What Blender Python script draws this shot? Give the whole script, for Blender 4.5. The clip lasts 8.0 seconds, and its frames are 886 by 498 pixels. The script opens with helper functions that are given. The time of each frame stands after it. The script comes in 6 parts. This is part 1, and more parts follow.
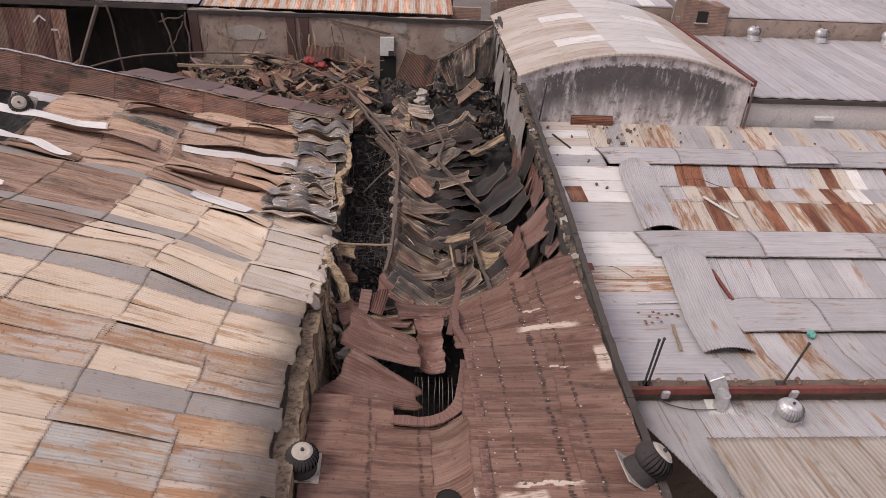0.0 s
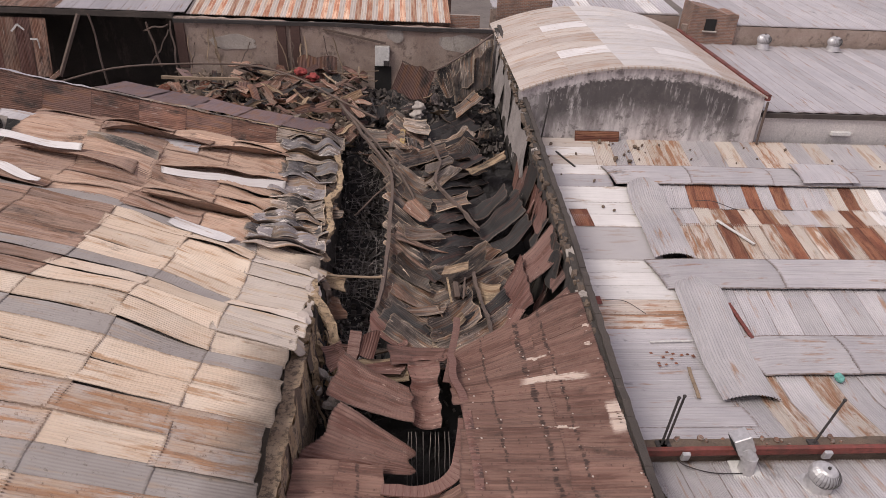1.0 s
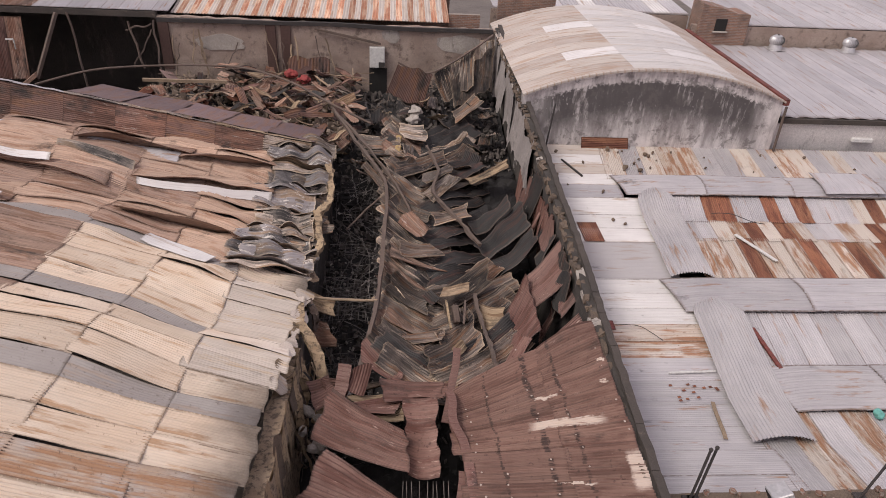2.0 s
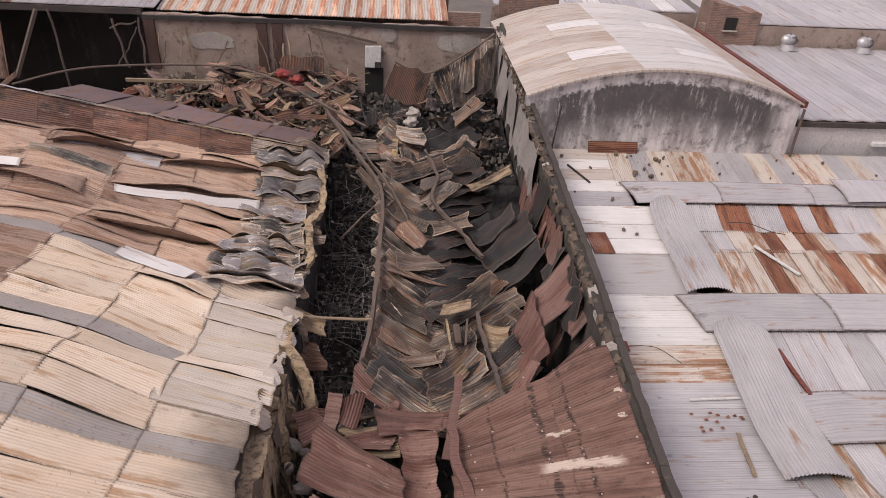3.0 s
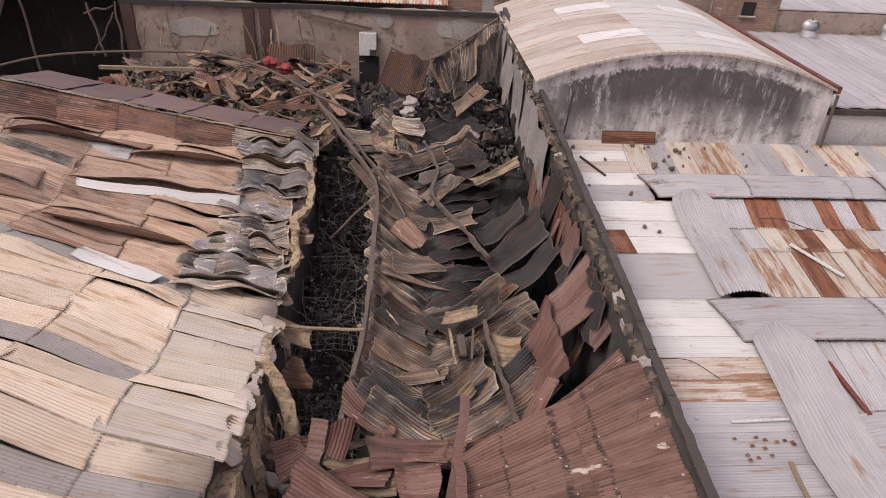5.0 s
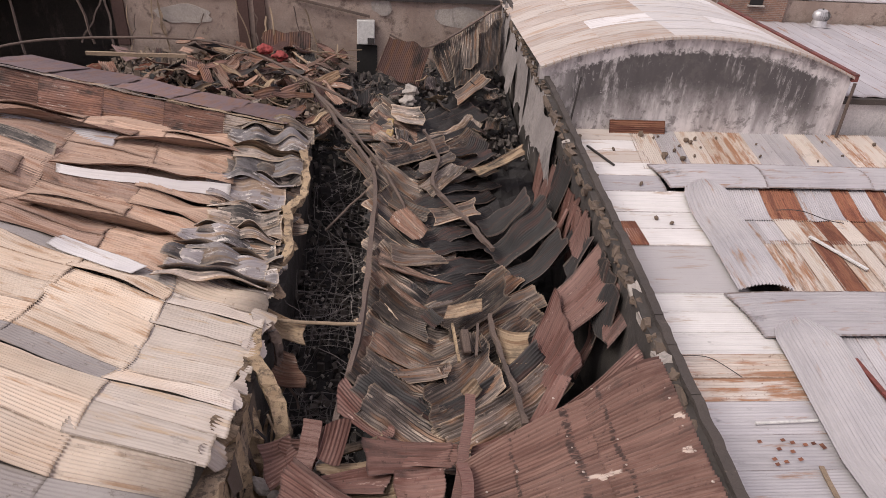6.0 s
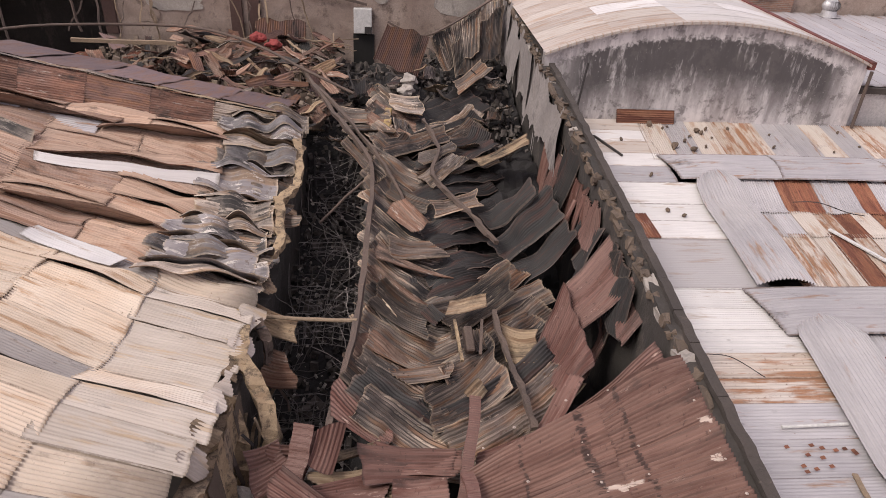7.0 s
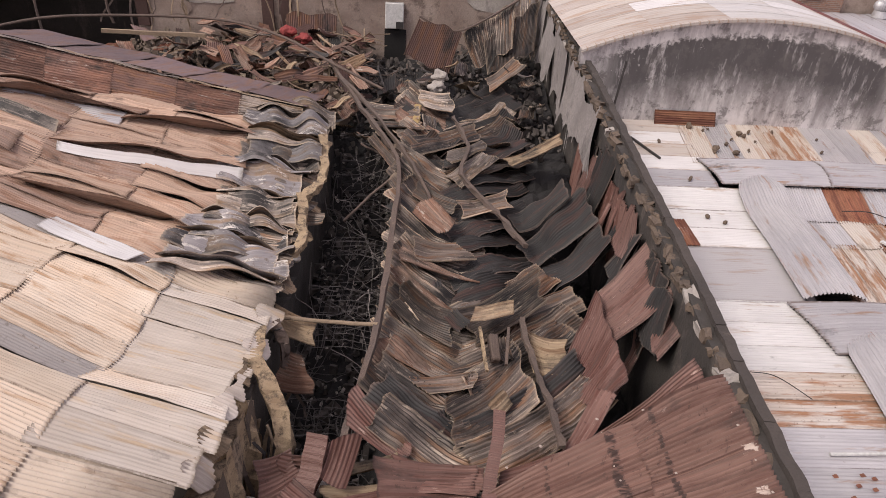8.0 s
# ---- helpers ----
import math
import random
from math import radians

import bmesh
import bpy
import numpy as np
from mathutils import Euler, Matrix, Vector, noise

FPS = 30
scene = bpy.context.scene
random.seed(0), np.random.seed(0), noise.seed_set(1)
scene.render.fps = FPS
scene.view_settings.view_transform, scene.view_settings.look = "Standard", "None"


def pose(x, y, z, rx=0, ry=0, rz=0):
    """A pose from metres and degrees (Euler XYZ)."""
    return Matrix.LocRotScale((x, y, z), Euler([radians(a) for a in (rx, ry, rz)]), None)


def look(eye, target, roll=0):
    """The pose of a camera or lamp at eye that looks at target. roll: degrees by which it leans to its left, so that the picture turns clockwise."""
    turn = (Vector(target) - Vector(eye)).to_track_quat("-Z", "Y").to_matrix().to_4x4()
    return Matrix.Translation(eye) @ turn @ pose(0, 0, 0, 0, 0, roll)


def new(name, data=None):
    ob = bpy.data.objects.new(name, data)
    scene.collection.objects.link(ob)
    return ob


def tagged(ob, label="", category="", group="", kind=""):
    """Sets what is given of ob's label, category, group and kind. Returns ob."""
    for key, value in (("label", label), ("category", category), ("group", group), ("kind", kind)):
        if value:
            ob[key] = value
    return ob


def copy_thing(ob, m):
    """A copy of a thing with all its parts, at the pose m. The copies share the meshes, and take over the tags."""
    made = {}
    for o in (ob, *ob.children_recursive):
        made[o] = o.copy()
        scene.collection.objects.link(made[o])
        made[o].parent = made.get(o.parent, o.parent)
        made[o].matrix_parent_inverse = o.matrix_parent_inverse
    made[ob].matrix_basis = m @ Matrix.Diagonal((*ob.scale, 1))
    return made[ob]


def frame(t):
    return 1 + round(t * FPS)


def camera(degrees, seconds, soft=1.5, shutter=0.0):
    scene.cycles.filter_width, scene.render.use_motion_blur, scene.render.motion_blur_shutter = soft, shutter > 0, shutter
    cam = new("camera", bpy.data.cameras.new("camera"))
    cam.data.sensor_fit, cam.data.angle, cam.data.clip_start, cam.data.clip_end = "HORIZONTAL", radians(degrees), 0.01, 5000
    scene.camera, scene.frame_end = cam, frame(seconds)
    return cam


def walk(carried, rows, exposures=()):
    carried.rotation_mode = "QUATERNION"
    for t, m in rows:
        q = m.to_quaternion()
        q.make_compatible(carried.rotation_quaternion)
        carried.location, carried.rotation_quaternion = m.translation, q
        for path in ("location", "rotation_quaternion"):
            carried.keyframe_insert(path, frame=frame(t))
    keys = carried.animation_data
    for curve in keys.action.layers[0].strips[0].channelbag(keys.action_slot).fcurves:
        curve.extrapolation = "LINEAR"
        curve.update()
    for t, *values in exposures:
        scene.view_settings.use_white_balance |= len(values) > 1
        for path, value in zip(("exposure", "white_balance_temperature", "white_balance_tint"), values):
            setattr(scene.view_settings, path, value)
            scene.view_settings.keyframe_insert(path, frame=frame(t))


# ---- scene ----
cam = camera(66.7, 8.0, soft=0.7)
PATH = [
    (0.0, (-0.687, 0.607, 19.243), (-0.5487, 2.299, 18.1848), 3.19),
    (0.5, (-0.608, 1.41, 19.289), (-0.4709, 3.1005, 18.2299), 3.12),
    (1.0, (-0.505, 2.645, 19.254), (-0.3635, 4.3367, 18.1961), 3.2),
    (1.5, (-0.431, 3.679, 19.029), (-0.2866, 5.3699, 17.9716), 3.23),
    (3.0, (-0.361, 6.161, 18.252), (-0.2051, 7.8528, 17.1967), 3.5),
    (3.5, (-0.299, 6.769, 17.948), (-0.1429, 8.4621, 16.895), 3.43),
    (4.0, (-0.269, 7.299, 17.613), (-0.1116, 8.9935, 16.5621), 3.4),
    (4.5, (-0.262, 7.751, 17.314), (-0.1036, 9.4449, 16.2619), 3.33),
    (6.0, (-0.297, 8.95, 16.147), (-0.1294, 10.644, 15.0973), 3.59),
    (6.5, (-0.312, 9.322, 15.816), (-0.1408, 11.0155, 14.7659), 3.71),
    (7.0, (-0.303, 9.732, 15.432), (-0.1275, 11.4256, 14.383), 3.78),
    (7.5, (-0.28, 10.039, 15.219), (-0.1367, 11.7341, 14.1678), 3.83),
    (8.0, (-0.227, 10.355, 15.134), (-0.1329, 12.0515, 14.0782), 3.84),
]
walk(cam, [(t, look(eye, target, roll)) for t, eye, target, roll in PATH], ((0, -0.12), (4, -0.02), (8, 0.08)))

# ---- overcast sky and a weak, wide sun ----
world = bpy.data.worlds.new("sky")
scene.world = world
world.use_nodes = True
wn, wl = world.node_tree.nodes, world.node_tree.links
sky = wn.new("ShaderNodeTexSky")
sky.sky_type = "NISHITA"
sky.sun_disc = False
sky.sun_elevation, sky.sun_rotation = radians(51), radians(240)
sky.air_density, sky.dust_density, sky.ozone_density = 1.0, 6.0, 0.6
soften = wn.new("ShaderNodeMix")
soften.data_type = "RGBA"
soften.inputs[0].default_value = 0.75
soften.inputs[7].default_value = (8.7, 7.8, 8.75, 1)
wl.new(sky.outputs[0], soften.inputs[6])
wl.new(soften.outputs[2], wn["Background"].inputs[0])
wn["Background"].inputs[1].default_value = 0.098
sun = new("sun", bpy.data.lights.new("sun", "SUN"))
sun.data.energy, sun.data.angle, sun.data.color = 2.1, radians(20), (1.0, 0.94, 0.88)
sun.matrix_world = look((-28, -16, 40), (0, 0, 0))


# ---- materials ----
def nodes_of(name):
    m = bpy.data.materials.new(name)
    m.use_nodes = True
    return m, m.node_tree.nodes, m.node_tree.links, m.node_tree.nodes["Principled BSDF"]


def mix(n, l, fac, a, b, kind="MIX"):
    x = n.new("ShaderNodeMix")
    x.data_type, x.blend_type = "RGBA", kind
    for slot, v in ((0, fac), (6, a), (7, b)):
        if isinstance(v, (int, float)):
            x.inputs[slot].default_value = v
        elif isinstance(v, tuple):
            x.inputs[slot].default_value = (*v, 1)
        else:
            l.new(v, x.inputs[slot])
    return x.outputs[2]


def ramp(n, l, src, lo, hi, flip=False):
    r = n.new("ShaderNodeMapRange")
    r.inputs[1].default_value, r.inputs[2].default_value = lo, hi
    if flip:
        r.inputs[3].default_value, r.inputs[4].default_value = 1, 0
    l.new(src, r.inputs[0])
    return r.outputs[0]


def math_node(n, l, op, a, b):
    x = n.new("ShaderNodeMath")
    x.operation = op
    for k, v in enumerate((a, b)):
        if isinstance(v, (int, float)):
            x.inputs[k].default_value = v
        else:
            l.new(v, x.inputs[k])
    return x.outputs[0]


def noise_tex(n, l, vec, scale, detail=4.0, rough=0.6, stretch=(1, 1, 1)):
    if stretch != (1, 1, 1):
        mp = n.new("ShaderNodeMapping")
        mp.inputs["Scale"].default_value = stretch
        l.new(vec, mp.inputs["Vector"])
        vec = mp.outputs[0]
    t = n.new("ShaderNodeTexNoise")
    t.inputs["Scale"].default_value, t.inputs["Detail"].default_value, t.inputs["Roughness"].default_value = scale, detail, rough
    l.new(vec, t.inputs["Vector"])
    return t.outputs[0]


def varied_uv(n, l, by=37.0):
    """Sheet coordinates in metres, shifted for each sheet."""
    uv = n.new("ShaderNodeUVMap")
    uv.uv_map = "UVMap"
    info = n.new("ShaderNodeObjectInfo")
    sh = n.new("ShaderNodeVectorMath")
    sh.operation = "MULTIPLY_ADD"
    l.new(info.outputs["Random"], sh.inputs[0])
    sh.inputs[1].default_value = (by, by * 1.7, 3.0)
    l.new(uv.outputs[0], sh.inputs[2])
    return sh.outputs[0], info.outputs["Random"]


def sheet_mat(name, paint, second, rust, rusty=0.3, soot=0.1, rough=0.55, metal=0.25, vary=0.25, soot_col=(0.02, 0.018, 0.017), edge_soot=False, lap_col=None, pale=0.0, pale_col=(0.45, 0.39, 0.34), spots=1.0, fold_contrast=0.4, bright=1.45):
    """Weathered roofing metal: paint in two tones, rust running along the folds, soot blotches, dust."""
    m, n, l, b = nodes_of(name)
    vec, rnd = varied_uv(n, l)
    big = noise_tex(n, l, vec, 0.55, 3)
    streak = noise_tex(n, l, vec, 1.6, 5, 0.65, (0.35, 2.6, 1))
    fine = noise_tex(n, l, vec, 22, 3)
    speck = noise_tex(n, l, vec, 7, 6, 0.75)
    col = mix(n, l, ramp(n, l, big, 0.35, 0.65), paint, second)
    col = mix(n, l, ramp(n, l, streak, 0.60 - 0.32 * rusty, 0.70 - 0.32 * rusty), col, rust)
    col = mix(n, l, ramp(n, l, speck, 0.70 - 0.12 * spots, 0.80 - 0.12 * spots), col, tuple(0.45 * c for c in rust))
    blot = noise_tex(n, l, vec, 0.8, 6, 0.7, (0.7, 1.4, 1))
    col = mix(n, l, ramp(n, l, blot, 0.64 - 0.38 * soot, 0.78 - 0.38 * soot), col, soot_col)
    # rust and grime at the laps; a pale lap_col paints rim-lit, burnt-bare edges
    rim = n.new("ShaderNodeUVMap")
    rim.uv_map = "Rim"
    sp = n.new("ShaderNodeSeparateXYZ")
    l.new(rim.outputs[0], sp.inputs[0])
    near = []
    for k, reach in ((0, 0.028), (1, 0.05)):
        d = math_node(n, l, "MINIMUM", sp.outputs[k], math_node(n, l, "SUBTRACT", 1.0, sp.outputs[k]))
        near.append(ramp(n, l, d, 0.0, reach, True))
    # streaks of weathering along single folds, with the corrugation's light and shade painted in
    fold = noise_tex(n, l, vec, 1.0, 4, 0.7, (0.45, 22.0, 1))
    col = mix(n, l, math_node(n, l, "MULTIPLY", ramp(n, l, fold, 0.50, 0.72), fold_contrast), col, tuple(0.38 * c for c in second))
    col = mix(n, l, math_node(n, l, "MULTIPLY", ramp(n, l, fold, 0.28, 0.46, True), fold_contrast * 0.7), col, tuple(min(0.85, bright * c + 0.02) for c in paint))
    lap = math_node(n, l, "MULTIPLY", math_node(n, l, "MAXIMUM", near[0], near[1]), ramp(n, l, speck, 0.34, 0.52))
    col = mix(n, l, math_node(n, l, "MULTIPLY", lap, 0.9), col, lap_col or tuple(0.35 * c for c in rust))
    if pale:
        # pale scratches and spots along the folds, doubling as painted highlights
        pale_streak = noise_tex(n, l, vec, 3.1, 6, 0.75, (0.5, 3.0, 1))
        col = mix(n, l, math_node(n, l, "MULTIPLY", ramp(n, l, pale_streak, 0.66 - 0.2 * pale, 0.72 - 0.2 * pale), 0.85), col, pale_col)
    if edge_soot:
        pos = n.new("ShaderNodeSeparateXYZ")
        geo = n.new("ShaderNodeNewGeometry").outputs["Position"]
        l.new(geo, pos.inputs[0])
        cloud = noise_tex(n, l, geo, 0.55, 5, 0.6, (0.8, 1.3, 1))
        reach = ramp(n, l, math_node(n, l, "ADD", pos.outputs[0], math_node(n, l, "MULTIPLY", cloud, 2.4)), -3.2, -2.0)
        bleached = ramp(n, l, math_node(n, l, "ABSOLUTE", math_node(n, l, "SUBTRACT", pos.outputs[1], 19.0), 0.0), 1.2, 2.6, True)
        ash = math_node(n, l, "MULTIPLY", bleached, ramp(n, l, math_node(n, l, "ADD", pos.outputs[0], math_node(n, l, "MULTIPLY", cloud, 3.0)), -3.6, -2.0))
        col = mix(n, l, math_node(n, l, "MULTIPLY", ash, 0.5), col, (0.56, 0.525, 0.51))
        burn = math_node(n, l, "MULTIPLY", reach, math_node(n, l, "SUBTRACT", 1.0, bleached))
        col = mix(n, l, math_node(n, l, "MULTIPLY", burn, 0.85), col, (0.06, 0.045, 0.038))
    val = n.new("ShaderNodeHueSaturation")
    l.new(col, val.inputs["Color"])
    l.new(math_node(n, l, "ADD", math_node(n, l, "MULTIPLY", rnd, 2 * vary), 1 - vary), val.inputs["Value"])
    col = mix(n, l, math_node(n, l, "MULTIPLY", fine, 0.12), val.outputs[0], tuple(min(1, 1.35 * c + 0.02) for c in second))
    l.new(col, b.inputs["Base Color"])
    b.inputs["Metallic"].default_value = metal
    l.new(ramp(n, l, streak, 0.2, 0.8), b.inputs["Roughness"])
    rr = n.new("ShaderNodeMapRange")
    rr.inputs[3].default_value, rr.inputs[4].default_value = rough - 0.12, min(1, rough + 0.25)
    l.new(streak, rr.inputs[0])
    l.new(rr.outputs[0], b.inputs["Roughness"])
    bump = n.new("ShaderNodeBump")
    bump.inputs["Strength"].default_value, bump.inputs["Distance"].default_value = 0.5, 0.01
    l.new(speck, bump.inputs["Height"])
    l.new(bump.outputs[0], b.inputs["Normal"])
    return m


def rough_mat(name, a, b_col, stain, scale=1.0, stained=0.5, drip=False, rough=0.9, bump=0.6):
    """Plaster, concrete, brick dust, char: two tones, stains and a gritty relief, in world metres."""
    m, n, l, b = nodes_of(name)
    g = n.new("ShaderNodeNewGeometry").outputs["Position"]
    big = noise_tex(n, l, g, 0.5 * scale, 5, 0.65)
    mid = noise_tex(n, l, g, 1.7 * scale, 6, 0.7, (1, 1, 0.3) if drip else (1, 1, 1))
    fine = noise_tex(n, l, g, 14 * scale, 5, 0.7)
    col = mix(n, l, ramp(n, l, big, 0.35, 0.65), a, b_col)
    col = mix(n, l, ramp(n, l, mid, 0.68 - 0.3 * stained, 0.80 - 0.3 * stained), col, stain)
    col = mix(n, l, ramp(n, l, fine, 0.35, 0.8), col, tuple(0.55 * c for c in a))
    l.new(col, b.inputs["Base Color"])
    b.inputs["Roughness"].default_value = rough
    bp = n.new("ShaderNodeBump")
    bp.inputs["Strength"].default_value, bp.inputs["Distance"].default_value = bump, 0.04
    l.new(fine, bp.inputs["Height"])
    l.new(bp.outputs[0], b.inputs["Normal"])
    return m


CREAM = sheet_mat("cream_fibre_sheet", (0.57, 0.445, 0.345), (0.62, 0.52, 0.43), (0.40, 0.25, 0.15), 0.16, 0.05, 0.8, 0.0, 0.13, edge_soot=True, spots=0.65, soot_col=(0.12, 0.085, 0.06), fold_contrast=0.38)
TAN = sheet_mat("tan_rusty_sheet", (0.46, 0.31, 0.20), (0.47, 0.43, 0.415), (0.37, 0.195, 0.10), 0.42, 0.05, 0.75, 0.0, 0.2, edge_soot=True, fold_contrast=0.45)
BROWN = sheet_mat("brown_burnt_sheet", (0.31, 0.195, 0.14), (0.22, 0.15, 0.12), (0.20, 0.10, 0.065), 0.42, 0.34, 0.75, 0.0, 0.3, pale=0.3, fold_contrast=0.85, bright=1.7)
MAROON = sheet_mat("dark_red_sheet", (0.155, 0.074, 0.058), (0.20, 0.112, 0.090), (0.11, 0.042, 0.030), 0.34, 0.16, 0.55, 0.1, 0.25, pale=0.22, pale_col=(0.42, 0.29, 0.24), fold_contrast=0.9, bright=1.9)
ASH = sheet_mat("burnt_grey_sheet", (0.20, 0.155, 0.125), (0.07, 0.058, 0.052), (0.20, 0.11, 0.065), 0.32, 0.40, 0.42, 0.5, 0.5, lap_col=(0.36, 0.27, 0.19), pale=0.35, pale_col=(0.40, 0.32, 0.25), fold_contrast=0.95, bright=2.3)
PALEASH = sheet_mat("scorched_pale_sheet", (0.37, 0.30, 0.25), (0.16, 0.135, 0.125), (0.25, 0.16, 0.095), 0.32, 0.42, 0.6, 0.15, 0.4, lap_col=(0.45, 0.35, 0.25), pale=0.45, pale_col=(0.52, 0.44, 0.37), fold_contrast=0.9, bright=1.7)
STRAW = sheet_mat("scorched_straw_sheet", (0.44, 0.325, 0.205), (0.29, 0.21, 0.145), (0.20, 0.12, 0.07), 0.35, 0.3, 0.8, 0.0, 0.3, fold_contrast=0.7)
BLACK = sheet_mat("charred_sheet", (0.042, 0.036, 0.033), (0.022, 0.020, 0.020), (0.07, 0.034, 0.027), 0.25, 0.3, 0.6, 0.1, 0.3, lap_col=(0.14, 0.10, 0.08), pale=0.06, pale_col=(0.25, 0.21, 0.18), fold_contrast=0.7)
ZINC = sheet_mat("grey_zinc_sheet", (0.41, 0.385, 0.40), (0.49, 0.46, 0.465), (0.33, 0.20, 0.13), 0.06, 0.02, 0.5, 0.2, 0.13, spots=0.4, fold_contrast=0.42)
SMOOTHZINC = sheet_mat("plain_grey_skylight", (0.29, 0.255, 0.235), (0.36, 0.325, 0.30), (0.34, 0.27, 0.22), 0.2, 0.05, 0.6, 0.0, 0.06, edge_soot=True, fold_contrast=0.12)
WHITE = sheet_mat("white_painted_sheet", (0.70, 0.665, 0.645), (0.60, 0.565, 0.55), (0.42, 0.32, 0.25), 0.08, 0.0, 0.6, 0.0, 0.06, spots=0.4, fold_contrast=0.25)
RUST = sheet_mat("rusted_sheet", (0.19, 0.065, 0.036), (0.27, 0.125, 0.07), (0.12, 0.04, 0.026), 0.4, 0.05, 0.8, 0.0, 0.3, fold_contrast=0.6)
STREAKY = sheet_mat("rust_streaked_sheet", (0.54, 0.48, 0.44), (0.46, 0.37, 0.30), (0.30, 0.145, 0.075), 0.42, 0.0, 0.7, 0.1, 0.15, fold_contrast=0.6)
BEIGE = sheet_mat("beige_sheet", (0.48, 0.415, 0.37), (0.52, 0.46, 0.41), (0.40, 0.29, 0.22), 0.25, 0.0, 0.7, 0.05, 0.10, spots=0.4, fold_contrast=0.2)
SHADEBAND = sheet_mat("pale_roof_tan_bands", (0.50, 0.43, 0.385), (0.43, 0.355, 0.305), (0.40, 0.29, 0.22), 0.3, 0.0, 0.6, 0.05, 0.08, spots=0.3, fold_contrast=0.2)
TILE = sheet_mat("clay_and_cream_sheet", (0.62, 0.45, 0.33), (0.52, 0.30, 0.20), (0.40, 0.17, 0.10), 0.45, 0.05, 0.8, 0.0, 0.35)
REDPAINT = sheet_mat("red_painted_steel", (0.23, 0.05, 0.036), (0.17, 0.05, 0.04), (0.12, 0.04, 0.03), 0.3, 0.15, 0.6, 0.1, 0.1)
PURPLE = sheet_mat("purple_brown_sheet", (0.20, 0.13, 0.12), (0.16, 0.11, 0.115), (0.22, 0.12, 0.08), 0.3, 0.1, 0.55, 0.1, 0.2)
CHAR = rough_mat("charred_rubble", (0.035, 0.031, 0.030), (0.018, 0.016, 0.016), (0.10, 0.09, 0.085), 1.5, 0.3)
DUST = rough_mat("dusty_ground", (0.20, 0.17, 0.15), (0.13, 0.11, 0.10), (0.08, 0.07, 0.065), 0.6, 0.4)
PLASTER = rough_mat("stained_white_plaster", (0.70, 0.65, 0.62), (0.60, 0.55, 0.53), (0.17, 0.15, 0.145), 0.9, 0.25, True)
BURNTPLASTER = rough_mat("smoke_stained_plaster", (0.46, 0.365, 0.305), (0.30, 0.215, 0.175), (0.13, 0.09, 0.075), 1.1, 0.46, False)
BLACKWALL = rough_mat("blackened_plaster", (0.09, 0.075, 0.065), (0.045, 0.04, 0.037), (0.16, 0.13, 0.11), 0.7, 0.45, True)
COPING = rough_mat("weathered_coping", (0.095, 0.076, 0.065), (0.055, 0.046, 0.042), (0.22, 0.175, 0.14), 1.6, 0.22)
BROKEN = rough_mat("broken_masonry", (0.20, 0.145, 0.105), (0.12, 0.09, 0.07), (0.055, 0.043, 0.036), 1.8, 0.45)


def brick_mat():
    """Weathered brown brickwork in courses, in world metres."""
    m, n, l, b = nodes_of("brown_brick")
    g = n.new("ShaderNodeNewGeometry").outputs["Position"]
    sep = n.new("ShaderNodeSeparateXYZ")
    l.new(g, sep.inputs[0])
    flat = n.new("ShaderNodeCombineXYZ")
    l.new(math_node(n, l, "ADD", sep.outputs[0], sep.outputs[1]), flat.inputs[0])
    l.new(sep.outputs[2], flat.inputs[1])
    br = n.new("ShaderNodeTexBrick")
    br.inputs["Scale"].default_value = 1.0
    br.inputs["Brick Width"].default_value, br.inputs["Row Height"].default_value, br.inputs["Mortar Size"].default_value = 0.26, 0.09, 0.012
    br.inputs["Color1"].default_value, br.inputs["Color2"].default_value, br.inputs["Mortar"].default_value = (0.30, 0.16, 0.11, 1), (0.19, 0.11, 0.085, 1), (0.28, 0.235, 0.20, 1)
    l.new(flat.outputs[0], br.inputs["Vector"])
    stain = noise_tex(n, l, g, 0.9, 5, 0.7)
    l.new(mix(n, l, math_node(n, l, "MULTIPLY", ramp(n, l, stain, 0.48, 0.68), 0.75), br.outputs[0], (0.09, 0.07, 0.06)), b.inputs["Base Color"])
    b.inputs["Roughness"].default_value = 0.9
    return m


BRICK = brick_mat()
STEEL = rough_mat("burnt_steel", (0.17, 0.12, 0.095), (0.11, 0.085, 0.075), (0.24, 0.17, 0.12), 2.0, 0.3)
DARKSTEEL = rough_mat("blackened_steel", (0.065, 0.055, 0.052), (0.04, 0.036, 0.036), (0.11, 0.085, 0.07), 2.0, 0.3)
WOOD = rough_mat("weathered_timber", (0.36, 0.265, 0.18), (0.26, 0.19, 0.13), (0.13, 0.09, 0.065), 1.8, 0.35)
FOAM = rough_mat("scorched_foam_core", (0.54, 0.40, 0.25), (0.33, 0.225, 0.14), (0.085, 0.06, 0.045), 3.2, 0.62)


CRUMBLING = rough_mat("crumbling_tan_masonry", (0.46, 0.35, 0.245), (0.29, 0.20, 0.135), (0.07, 0.05, 0.04), 4.5, 0.68)


def plain(name, col, rough=0.5, metal=0.0):
    m, n, l, b = nodes_of(name)
    g = n.new("ShaderNodeNewGeometry").outputs["Position"]
    f = noise_tex(n, l, g, 9, 5, 0.7)
    l.new(mix(n, l, ramp(n, l, f, 0.3, 0.8), col, tuple(0.6 * c for c in col)), b.inputs["Base Color"])
    b.inputs["Roughness"].default_value, b.inputs["Metallic"].default_value = rough, metal
    return m


